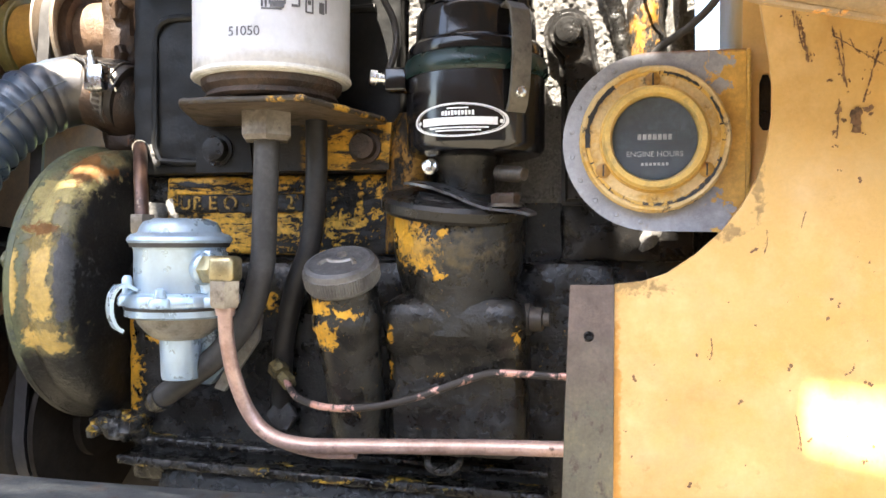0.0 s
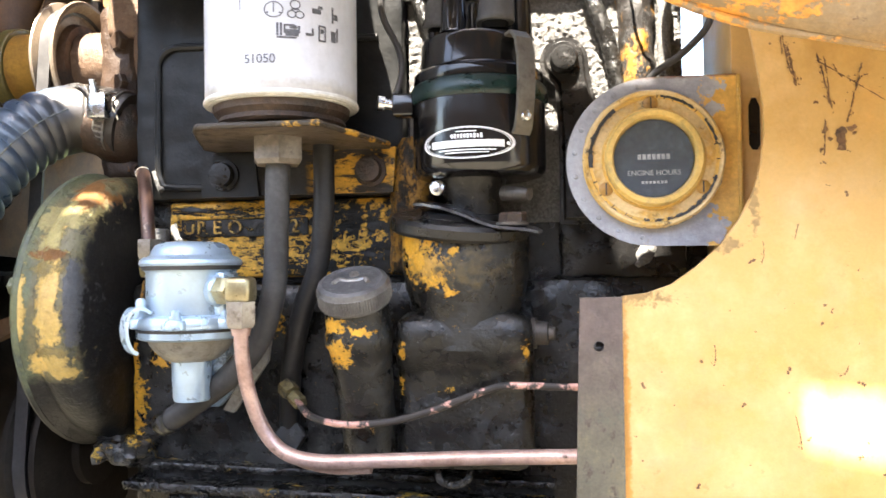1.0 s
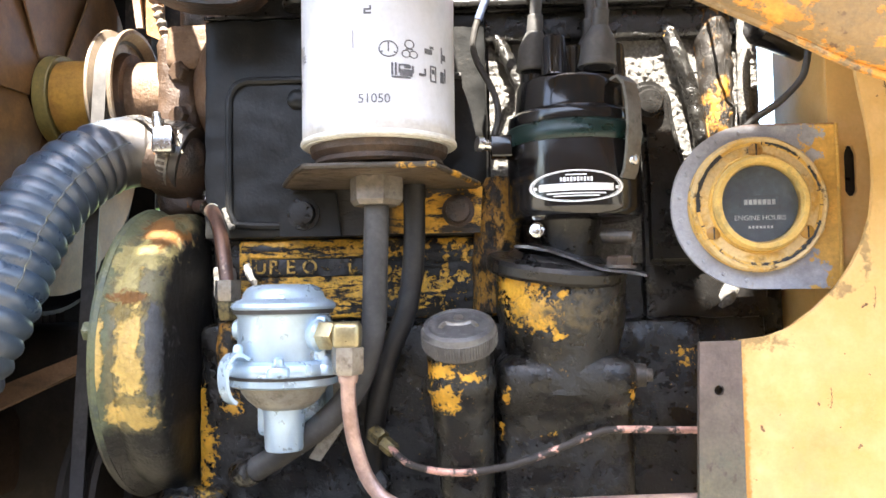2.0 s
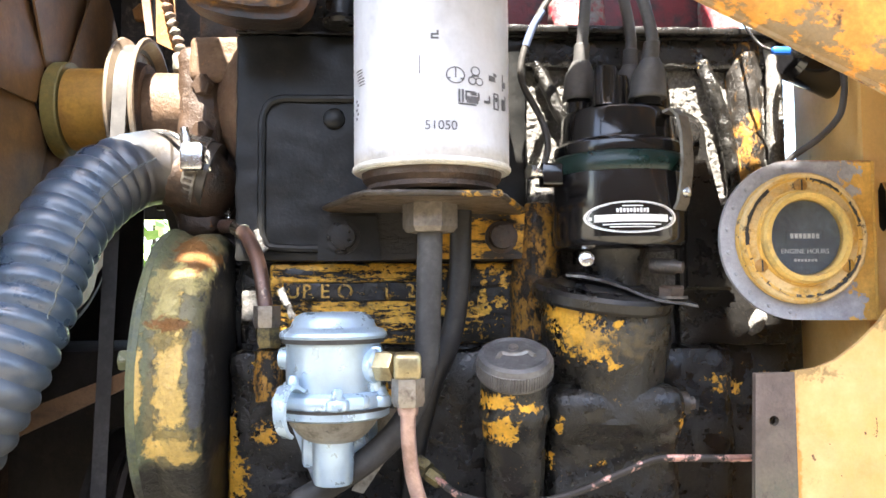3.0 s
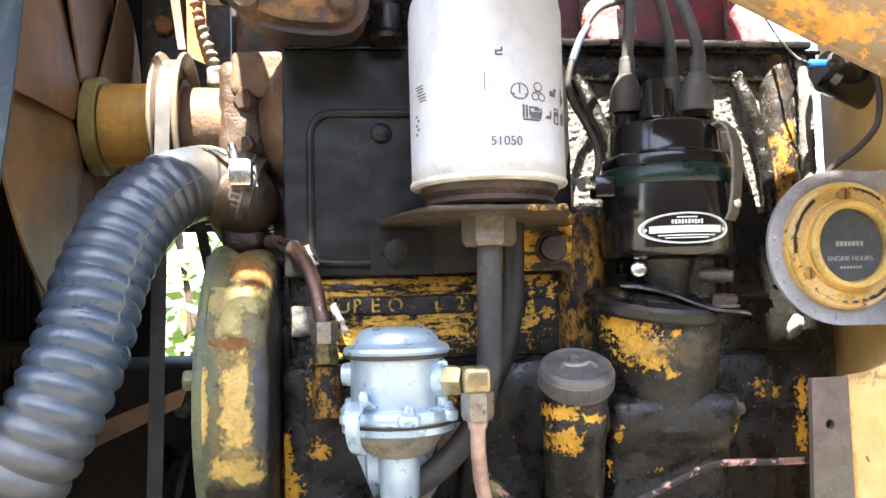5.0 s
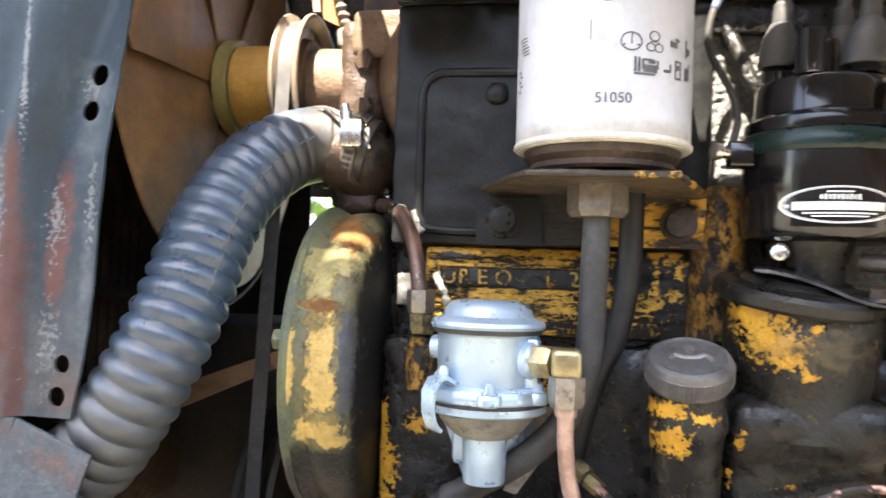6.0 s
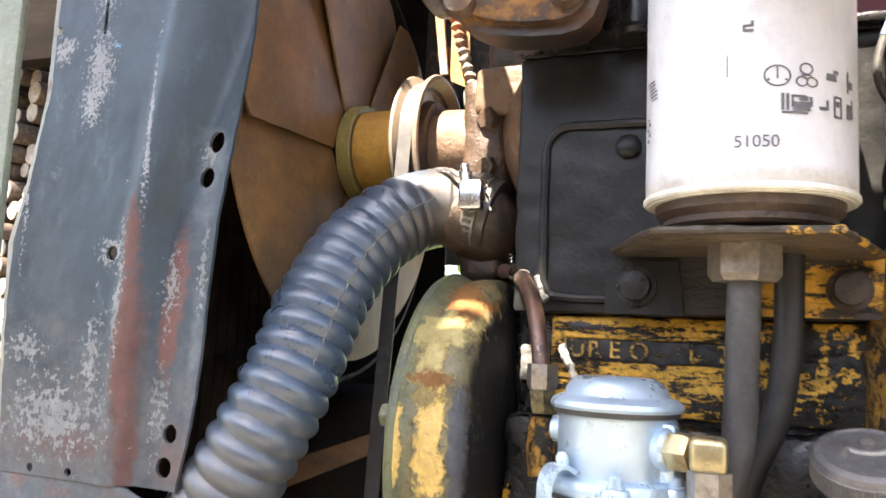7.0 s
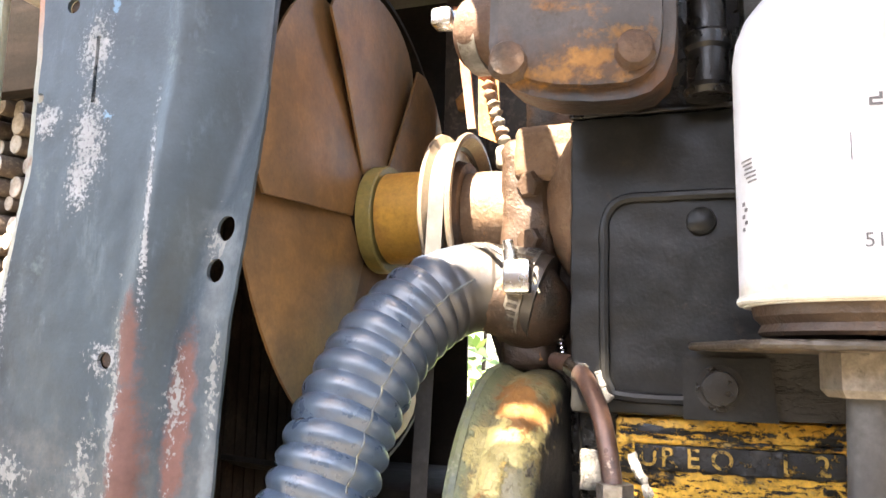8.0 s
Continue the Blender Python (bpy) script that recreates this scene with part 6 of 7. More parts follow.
    rows = [(-0.0085 + 0.0019 * k, 0.0038, 0.0013, 0.0022 + 0.0005 * (k % 2)) for k in range(10)] + [(0.0, 0.0064, 0.012, 0.0007), (0.0, -0.0042, 0.034, 0.0008), (0.0, -0.0057, 0.026, 0.0007), (-0.0243, -0.0006, 0.0018, 0.0018), (0.0243, -0.0006, 0.0018, 0.0018)]
    part("plate_print", bars(rows, (0, 0, 0), depth=0.0006, bend=bent), M["plate"], plate)
    part("shank", lathe([(0, 1.080), (0.0165, 1.080), (0.0165, 1.104), (0.0185, 1.108), (0.0215, 1.1175), (0, 1.1175)], (0.012, 0.49, 0), seg=36), M["lug"], t)
    part("shank_screw", lathe([(0, 0), (0.0046, 0), (0.0046, 0.0025), (0.003, 0.003), (0.003, 0.006), (0, 0.0065)], (-0.0075, 0.478, 1.111), (-0.35, -1, 0.1), 18), M["chrome"], t)
    part("oiler", lathe([(0, 0), (0.0048, 0), (0.0048, 0.014), (0.0036, 0.016), (0.0036, 0.019), (0, 0.019)], (0.032, 0.477, 1.107), (0.9, -0.6, -0.1), 16), M["darksteel"], t)
    a = thing("advance_plate", (0.02, 0.47, 1.085), "flat steel timing clamp plate with a hex bolt", "plate")
    b = bmesh.new()
    rows = []
    for x, y, z, w in ((-0.020, 0.478, 1.1020, 0.008), (-0.012, 0.472, 1.1012, 0.010), (0.000, 0.468, 1.0985, 0.0105), (0.012, 0.465, 1.0940, 0.0095), (0.022, 0.463, 1.0895, 0.0095), (0.030, 0.462, 1.0870, 0.0105), (0.039, 0.461, 1.0858, 0.0110), (0.047, 0.461, 1.0848, 0.0095), (0.0535, 0.460, 1.0828, 0.0045)):
        rows.append([b.verts.new((x + 0.3 * e * w, y + e * w, z + f + 0.10 * e * w)) for e, f in ((-1, -0.0009), (1, -0.0009), (1, 0.0007), (-1, 0.0007))])
    for p, q in zip(rows, rows[1:]):
        for k in range(4):
            b.faces.new((p[k], p[k - 1], q[k - 1], q[k]))
    b.faces.new(rows[0])
    b.faces.new(rows[-1])
    part("plate", b, M["clampsteel"], a)
    part("washer", lathe([(0, 0), (0.0095, 0), (0.0095, 0.0018), (0, 0.0018)], (0.0375, 0.460, 1.0865), seg=24), M["darksteel"], a)
    part("bolt", hexhead((0.0375, 0.460, 1.0882), (0.1, -0.1, 1), 0.0080, 0.0062, turn=10), M["rust_dark"], a)
    d = thing("distributor_drive", (0.01, 0.49, 0.95), "greasy black cast distributor drive housing with yellow paint remains", "housing")
    prof = [(0, 1.012), (0.0325, 1.014), (0.0325, 1.030), (0.0352, 1.042), (0.0375, 1.050), (0.0395, 1.062), (0.0398, 1.0865), (0, 1.0870)]
    part("column", lumpy(lathe(prof, (0.007, 0.492, 0.0), seg=48), 0.0009, 70, size=0.008), M["drive"], d)
    b = box(-0.034, 0.4735, 0.940, 0.0475, 0.535, 1.036, 0.010, seg=3)
    bmesh.ops.subdivide_edges(b, edges=[e for e in b.edges if abs(e.verts[0].co.z - e.verts[1].co.z) > 0.05], cuts=8)
    for q in b.verts:
        k = min(1.0, max(0.0, (q.co.z - 0.996) / 0.022))
        if q.co.y < 0.50:
            q.co.y -= 0.0135 * k * k * (3 - 2 * k)
    part("gearbox", lumpy(b, 0.0011, 70, size=0.009), M["drive"], d)
    part("top_flange", lathe([(0, -0.006), (0.041, -0.006), (0.0428, -0.004), (0.0432, 0.001), (0.0415, 0.0035), (0.0395, 0.004), (0.030, 0.0050), (0.026, 0.0085), (0, 0.0090)], (0.004, 0.488, 1.0895), (0.10, -0.17, 1), 48), M["lug"], d, "glossy black top flange")
    part("side_bolt", lathe([(0, 0), (0.0095, 0), (0.0095, 0.004), (0.0075, 0.004), (0.007, 0.011), (0.004, 0.0115), (0.004, 0.015), (0, 0.015)], (0.046, 0.49, 1.022), (1, -0.1, 0), 18), M["darksteel"], d)


def build_leads():
    caps = [((-0.0075, 0.4918, 1.2125), [(-0.005, 0.489, 1.250), (-0.0025, 0.487, 1.285), (0.0, 0.49, 1.33), (0.002, 0.50, 1.40)], 0.0102),
            ((0.0312, 0.5115, 1.2160), [(0.0325, 0.509, 1.258), (0.028, 0.507, 1.282), (0.020, 0.508, 1.315), (0.012, 0.515, 1.40)], 0.0104),
            ((0.0290, 0.4682, 1.2075), [(0.0325, 0.4675, 1.246), (0.0285, 0.473, 1.272), (0.0215, 0.479, 1.292), (0.008, 0.49, 1.35), (0.004, 0.50, 1.41)], 0.0112)]
    for a, way, w in caps:
        t = thing("spark_lead", a, "dark grey spark plug lead with rubber boot", "lead", group="spark leads on the distributor")
        up = (Vector(way[0]) - Vector(a)).normalized()
        part("boot", lathe([(0, 0), (w, 0.0), (w * 1.03, 0.0008), (w * 1.02, 0.0024), (w * 0.98, 0.0032), (w * 0.92, 0.0150), (0.0056, 0.0240), (0.0051, 0.0243), (0.0049, 0.0345), (0.0044, 0.0352), (0, 0.0352)], a, up, 32), M["boot"], t)
        part("cable", sweep([Vector(a) + up * 0.030, *way], 0.0037, 16), M["boot"], t)
    t = thing("primary_wire", (-0.03, 0.47, 1.17), "thin black and blue ignition wire to the terminal", "wire")
    part("wire", sweep([(-0.0345, 0.475, 1.164), (-0.030, 0.480, 1.182), (-0.033, 0.487, 1.200), (-0.043, 0.49, 1.221), (-0.044, 0.49, 1.236), (-0.036, 0.49, 1.259), (-0.022, 0.49, 1.280), (0.004, 0.495, 1.289), (0.02, 0.51, 1.300)], 0.0021, 10), M["rubber"], t)
    part("blue_sleeve", sweep([(-0.0412, 0.49, 1.246), (-0.036, 0.49, 1.259), (-0.030, 0.49, 1.269)], 0.0025, 10), M["bluegrey"], t)
    k = thing("ignition_coil", (0.16, 0.505, 1.22), "black ignition coil with blue terminal under the tank", "coil")
    part("barrel", lathe([(0, 0), (0.0125, 0.0), (0.0155, 0.004), (0.0155, 0.05), (0, 0.05)], (0.132, 0.492, 1.243), (1, 0.25, -0.30), 32), M["gloss"], k)
    part("terminal", lathe([(0, 0), (0.0055, 0.0), (0.005, 0.007), (0.0026, 0.007), (0.0026, 0.011), (0, 0.011)], (0.133, 0.482, 1.2435), (-0.5, -0.85, 0.1), 18), M["clampsteel"], k)
    part("blue_lug", box(0.116, 0.483, 1.2415, 0.130, 0.488, 1.2465, 0.002), M["blue"], k, "blue crimp lug")
    w = thing("coil_wire", (0.165, 0.48, 1.17), "black wire curving down from the coil", "wire")
    part("wire", sweep([(0.158, 0.480, 1.240), (0.1565, 0.474, 1.222), (0.1535, 0.471, 1.208), (0.149, 0.470, 1.197), (0.136, 0.470, 1.184), (0.119, 0.472, 1.172), (0.112, 0.480, 1.158)], 0.0021, 10), M["rubber"], w)
    w = thing("thin_wire", (0.12, 0.50, 1.25), "thin dark wire to the coil terminal", "wire")
    part("wire", sweep([(0.117, 0.486, 1.244), (0.110, 0.49, 1.250), (0.108, 0.505, 1.268), (0.10, 0.52, 1.30)], 0.0010, 8), M["lug"], w)


def build_hour_meter():
    t = thing("hour_meter", (0.117, 0.462, 1.073), "round hour meter in chipped yellow bezel on a grey plate", "gauge")
    out = [(0.1640, 1.073), (0.1640, 1.1695)] + ring_of(0.117, 1.1215, 0.048, 30, 90, 270)
    plate = part("mounting_plate", slab(out, 0.003, wall(0.4625)), M["meter_grey"], t, "grey plate with yellow paint remains")
    part("side_fold", box(0.1642, 0.4625, 1.074, 0.1665, 0.482, 1.1695, 0.0005), M["meter"], plate)
    c = (0.1172, 0.4625, 1.1222)
    ax = (0, -1, 0)
    part("outer_bezel", lathe([(0.022, 0), (0.0390, 0), (0.0392, 0.004), (0.0375, 0.0065), (0.034, 0.0068), (0.0335, 0.0052), (0.029, 0.0052), (0.028, 0.008), (0.022, 0.008), (0.022, 0)], c, ax, 64), M["meter"], t, "yellow bezel with worn black rim marks")
    part("inner_bezel", lathe([(0.0215, 0), (0.0272, 0.008), (0.0272, 0.0115), (0.0258, 0.0135), (0.0232, 0.0135), (0.0222, 0.010), (0.0215, 0.0)], c, ax, 64), M["meter_light"], t)
    face = part("dial", lathe([(0, 0), (0.0218, 0), (0.0218, 0.0065), (0, 0.0065)], c, ax, 48), M["face"], t, "dial face with the glass reflection in its grey-blue colour")
    part("counter_digit", bars([(-0.0078 + 0.0026 * k, 0.0016, 0.0019, 0.0030) for k in range(7)], (0.1172, 0.4558, 1.1215), depth=0.0003), M["white"], face)
    part("counter_window", slab([(0.1060, 1.1196), (0.1284, 1.1196), (0.1284, 1.1266), (0.1060, 1.1266)], 0.0004, wall(0.4554), holes=[[(0.1064, 1.12), (0.128, 1.12), (0.128, 1.1262), (0.1064, 1.1262)]]), M["greyink"], face)
    part("dial_word", lettering("ENGINE HOURS", 0.0041, (0.1172, 0.4557, 1.1140), depth=0.0002), M["white"], face)
    part("dial_print", bars([(-0.0062 + 0.0021 * k, 0, 0.0014, 0.0016) for k in range(7)], (0.1172, 0.4558, 1.1088), depth=0.0003), M["white"], face)
    pane = part("glass_pane", lathe([(0, 0), (0.0228, 0), (0.0228, 0.0012), (0, 0.0016)], (0.1172, 0.4540, 1.1222), ax, 48), M["glass"], t)
    pane.visible_shadow = False
    part("rim_lip", lumpy(lathe([(0.0352, 0.0060), (0.0362, 0.0078), (0.0376, 0.0080), (0.0388, 0.0066), (0.0388, 0.0040), (0.0352, 0.0040), (0.0352, 0.0060)], c, ax, 96), 0.0005, 240), M["meter_rim"], t, "cream worn rim lip")
    # Black arcs paint the rim's shade together with its worn edge.
    for a0, a1 in ((262, 322), (66, 118), (150, 172), (186, 218)):
        w = 0.0012 if a0 == 262 else 0.0005
        part("rim_shadow", lumpy(lathe([(0.0350 - w, 0.0056), (0.0350 - w, 0.0072), (0.0353 + w, 0.0074), (0.0353 + w, 0.0056), (0.0350 - w, 0.0056)], c, ax, 48, a0=a0, a1=a1), 0.0007, 330), M["ink"], t, "black rim arc, wear and painted shade")
    for a in (92, 212, 328):
        x, z = 0.1172 + 0.0312 * math.cos(radians(a)), 1.1222 + 0.0312 * math.sin(radians(a))
        sc = part("bezel_screw", lathe([(0, 0), (0.0041, 0), (0.0040, 0.0016), (0.0026, 0.0026), (0, 0.0028)], (x, 0.4573, z), ax, 20), M["hub"], t)
        part("screw_slot", box(x - 0.0004, 0.4543, z - 0.0032, x + 0.0004, 0.4562, z + 0.0032, 0), M["ink"], sc)
    for k, a in enumerate((86, 79, 71, 60, 48, 12, -2, -20, -36, 148, 160, 172, 186, 201, 214, 229, 243)):
        ca, sa = math.cos(radians(a)), math.sin(radians(a))
        x, z = 0.1172 + 0.0352 * ca, 1.1222 + 0.0352 * sa
        part("rim_mark", bars([(0, 0, 0.0026 + 0.0004 * (k % 3), 0.0005 + 0.0003 * (k % 2))], (x, 0.4558, z), (ca, 0, sa), (-sa, 0, ca), depth=0.0003), M["ink"], t)
    for k in range(10):
        a = radians(100 + k * 18)
        part("rivet", lathe([(0, 0), (0.0014, 0), (0.001, 0.0009), (0, 0.001)], (0.117 + 0.0435 * math.cos(a), 0.4625, 1.1215 + 0.0435 * math.sin(a)), ax, 10), M["meter_grey"], plate)
    b = lathe([(0, 0), (0.022, 0), (0.022, 0.008), (0, 0.008)], (0.1172, 0.4656, 1.1222), (0, 1, 0), 32)
    part("meter_body", b, M["darksteel"], t)


def build_panels():
    t = thing("side_panel", (0.35, 0.435, 0.62), "faded yellow sheet metal side panel, scratched, with arched cutout", "panel")
    arc = [(0.0965, 1.0462), (0.110, 1.0478), (0.122, 1.052), (0.136, 1.0618), (0.148, 1.073), (0.157, 1.085), (0.1645, 1.099), (0.169, 1.113), (0.1712, 1.130), (0.1712, 1.145), (0.1695, 1.160), (0.1665, 1.178), (0.163, 1.20), (0.160, 1.23)]
    part("sheet", slab([(0.0965, 0.62)] + arc + [(0.75, 1.23), (0.75, 0.62)], 0.003, wall(0.4350)), M["panel"], t)
    hole = ring_of(0.0838, 1.0195, 0.0028, 14)
    edge = part("edge_strip", slab([(0.064, 0.62), (0.0963, 0.62), (0.0963, 1.0458), (0.0742, 1.0455), (0.0722, 0.99), (0.0705, 0.93)], 0.004, wall(0.4325), holes=[hole]), M["bare"], t, "bare rusty brown edge strip with a hole")
    rng = random.Random(4)
    marks = [((0.181, 1.183), (0.1875, 1.155), 0.0010), ((0.1835, 1.176), (0.1875, 1.156), 0.0016), ((0.198, 1.172), (0.2055, 1.140), 0.0012), ((0.2015, 1.170), (0.2035, 1.145), 0.0009), ((0.220, 1.166), (0.212, 1.135), 0.0012), ((0.198, 1.168), (0.232, 1.145), 0.0007), ((0.2015, 1.137), (0.2005, 1.118), 0.0009), ((0.179, 1.187), (0.181, 1.172), 0.0008), ((0.206, 1.166), (0.211, 1.158), 0.0007), ((0.183, 0.984), (0.186, 0.966), 0.0008), ((0.143, 1.009), (0.1435, 1.02), 0.0007), ((0.205, 1.004), (0.2095, 1.0095), 0.0009), ((0.168, 1.062), (0.169, 1.074), 0.0006), ((0.185, 1.075), (0.187, 1.083), 0.0006)]
    b = bmesh.new()
    def chip(x, z, r, stretch=1.0, lean=0.0):
        turn, y = rng.random(), 0.4348 - 0.0006 * rng.random()
        vs = []
        for k in range(7):
            a = (k + turn) * 2 * math.pi / 7
            u, v = r * rng.uniform(0.45, 1.3) * math.cos(a) * stretch, r * rng.uniform(0.45, 1.3) * math.sin(a)
            vs.append(b.verts.new((x + u * math.cos(lean) - v * math.sin(lean), y, z + u * math.sin(lean) + v * math.cos(lean))))
        b.faces.new(vs)
    for (x0, z0), (x1, z1), w in marks:
        d = Vector((x1 - x0, z1 - z0))
        lean = math.atan2(d.y, d.x)
        side = Vector((-d.y, d.x)).normalized()
        bow = rng.uniform(-0.0015, 0.0015)
        f = 0.0
        while f < 1.0:
            run = rng.uniform(0.10, 0.40)
            n = max(3, int(run * d.length / 0.0007))
            y = 0.4348 - 0.0005 * rng.random()
            left, right = [], []
            for k in range(n + 1):
                g = min(1.0, f + run * k / n)
                wide = w * 0.55 * math.sin(math.pi * min(1.0, (k + 0.25) / (n + 0.5))) ** 0.5
                mid = bow * math.sin(math.pi * g) + 0.35 * w * noise.noise(Vector((x0 * 90, z0 * 70, g * 9)))
                for row, e in ((left, 1), (right, -1)):
                    o = mid + e * wide * rng.uniform(0.35, 1.25)
                    row.append(b.verts.new((x0 + d.x * g + side.x * o, y, z0 + d.y * g + side.y * o)))
            for k in range(n):
                b.faces.new((left[k], left[k + 1], right[k + 1], right[k]))
            f += run * rng.uniform(0.95, 1.2)
        for _ in range(int(d.length / 0.0022)):
            g, o = rng.random(), rng.gauss(0, w * 1.3)
            chip(x0 + d.x * g + side.x * o, z0 + d.y * g + side.y * o, w * rng.uniform(0.15, 0.40), rng.uniform(1.0, 2.2), lean)
    chips = [(0.208, 1.128, 0.004), (0.214, 1.1305, 0.0022), (0.2015, 1.131, 0.0018), (0.199, 1.121, 0.0014), (0.213, 1.119, 0.001), (0.2, 1.114, 0.001)] + [(rng.uniform(0.10, 0.40), rng.uniform(0.88, 1.18), rng.choice((0.0005, 0.0006, 0.0008, 0.0011, 0.0014))) for _ in range(190)]
    for x, z, r in chips:
        if (x - 0.09) ** 2 + (z - 1.13) ** 2 < 0.095 ** 2 and z > 1.04:
            continue
        for _ in range(1 + int(r / 0.0007)):
            chip(x + rng.gauss(0, r * 0.5), z + rng.gauss(0, r * 0.5), r * rng.uniform(0.35, 0.8))
    tagged(part("paint_wear", b, M["scratch"], t, "dark rusty scratches and paint chips"), kind="stuff")
    w = thing("cowl", (0.3, 0.6, 0.9), "yellow painted cowl sheet behind the hour meter with a slot", "cowl")
    slot = [(0.1715, 1.130), (0.1735, 1.127), (0.1765, 1.127), (0.1785, 1.130), (0.1785, 1.152), (0.1765, 1.157), (0.1735, 1.157), (0.1715, 1.152)]
    part("front_sheet", slab([(0.163, 0.90), (0.75, 0.90), (0.75, 1.30), (0.163, 1.30)], 0.003, wall(0.4680), holes=[slot]), M["panel"], w)
    part("return_sheet", box(0.1630, 0.4712, 0.90, 0.1662, 0.548, 1.34, 0.001), M["panel"], w)
    # Black block added behind the slot to stand for the shade inside.
    part("slot_shade", box(0.1668, 0.474, 1.10, 0.215, 0.492, 1.18, 0.001), M["lug"], w)
    part("bell_housing", box(0.1475, 0.56, 0.86, 0.30, 0.78, 1.165, 0.01), M["grime"], w)
    k = thing("cowl_hood", (0.3, 0.34, 1.2), "rounded hood side sheet with flaking orange and brown paint", "hood")
    prof = [(0.0, 0.0), (-0.005, 0.0015), (-0.010, 0.006), (-0.015, 0.016), (-0.018, 0.032), (-0.019, 0.06), (-0.019, 0.40), (-0.016, 0.40), (-0.016, 0.06), (-0.0145, 0.034), (-0.011, 0.019), (-0.006, 0.009), (0.001, 0.004)]
    b = bmesh.new()
    rows = []
    for i in range(30):
        x = -0.115 + 0.03 * i
        rows.append([b.verts.new((x, 0.353 - 0.02 * (x > 0.5) + dy + 0.0015 * noise.noise(Vector((x * 14, dy * 20, dz * 20))), min(1.355 if -0.03 < x < 0.16 else 1.44, 1.232 - 0.48 * min(x, 0.14) - 0.22 * max(0, x - 0.14) + dz + 0.0015 * noise.noise(Vector((x * 11, 4, 1)))))) for dy, dz in prof])
    for p, q in zip(rows, rows[1:]):
        for j in range(len(prof)):
            b.faces.new((p[j - 1], p[j], q[j], q[j - 1]))
    b.faces.new(rows[0])
    b.faces.new(rows[-1])
    part("side_sheet", b, M["tank"], k)
    part("rolled_edge", sweep([(-0.115 + 0.05 * i, 0.353, 1.2325 - 0.48 * min(-0.115 + 0.05 * i, 0.14) - 0.22 * max(0, 0.05 * i - 0.255)) for i in range(18)], 0.0022, 8, 4), M["tank"], k)


def build_hood():
    t = thing("hood", (0, 0.45, 1.45), "unseen hood sheet over the engine, holes added to shape the sun", "hood")
    # Out of view; the holes are made up to place the sun patches.
    holes = [[(-0.350, 0.362), (-0.315, 0.354), (-0.288, 0.354), (-0.284, 0.378), (-0.289, 0.395), (-0.286, 0.43), (-0.296, 0.474), (-0.290, 0.492), (-0.288, 0.552), (-0.338, 0.552), (-0.338, 0.478), (-0.350, 0.478)], [(-0.2715, 0.434), (-0.2675, 0.4215), (-0.2645, 0.4215), (-0.2550, 0.429), (-0.252, 0.456), (-0.270, 0.458)],
             [(-0.090, 0.358), (-0.037, 0.358), (-0.037, 0.440), (-0.090, 0.440)], [(0.006, 0.356), (0.110, 0.356), (0.110, 0.440), (0.006, 0.440)],
             [(-0.034, 0.448), (0.004, 0.448), (0.004, 0.480), (-0.034, 0.480)], [(0.082, 0.448), (0.108, 0.448), (0.108, 0.480), (0.082, 0.480)]]
    part("hood_sheet", slab([(-0.75, 0.346), (0.95, 0.346), (0.95, 0.60), (-0.275, 0.60), (-0.275, 0.82), (-0.75, 0.82)], 0.003, lambda a, q: Vector((a, q, 1.452)), (0, 0, 1), holes=holes), M["hood"], t)
    # unseen sheet added higher up, on the sun's way to the side of the engine
    rise = 0.45
    c = thing("canopy", (0, -0.1, 0.0), "unseen sheet on two posts, added to block the sun, with holes for sun patches", "canopy")
    holes = [[(-0.303, 0.288), (-0.282, 0.290), (-0.282, 0.299), (-0.303, 0.296)], [(-0.306, 0.272), (-0.290, 0.274), (-0.290, 0.278), (-0.306, 0.276)], [(-0.280, 0.310), (-0.271, 0.310), (-0.271, 0.332), (-0.280, 0.332)], [(-0.254, 0.293), (-0.243, 0.293), (-0.243, 0.306), (-0.254, 0.306)], [(-0.2625, 0.322), (-0.2555, 0.322), (-0.2555, 0.334), (-0.2625, 0.334)],
             [(0.044, 0.298), (0.076, 0.298), (0.076, 0.322), (0.044, 0.322)], [(0.1206, 0.1705), (0.2307, 0.1670), (0.224, 0.141), (0.114, 0.154)]]
    part("sun_block_sheet", slab([(-0.80, 0.0), (1.05, 0.0), (1.05, 0.352), (-0.80, 0.352)], 0.003, lambda a, q: Vector((a - 0.150 * rise, q - 0.580 * rise, 1.452 + rise)), (0, 0, 1), holes=holes), M["hood"], c)
    for x in (-0.84, 0.96):
        part("post", box(x, -0.24, 0.0, x + 0.04, -0.20, 1.452 + rise - 0.0005, 0.004), M["hood"], c)


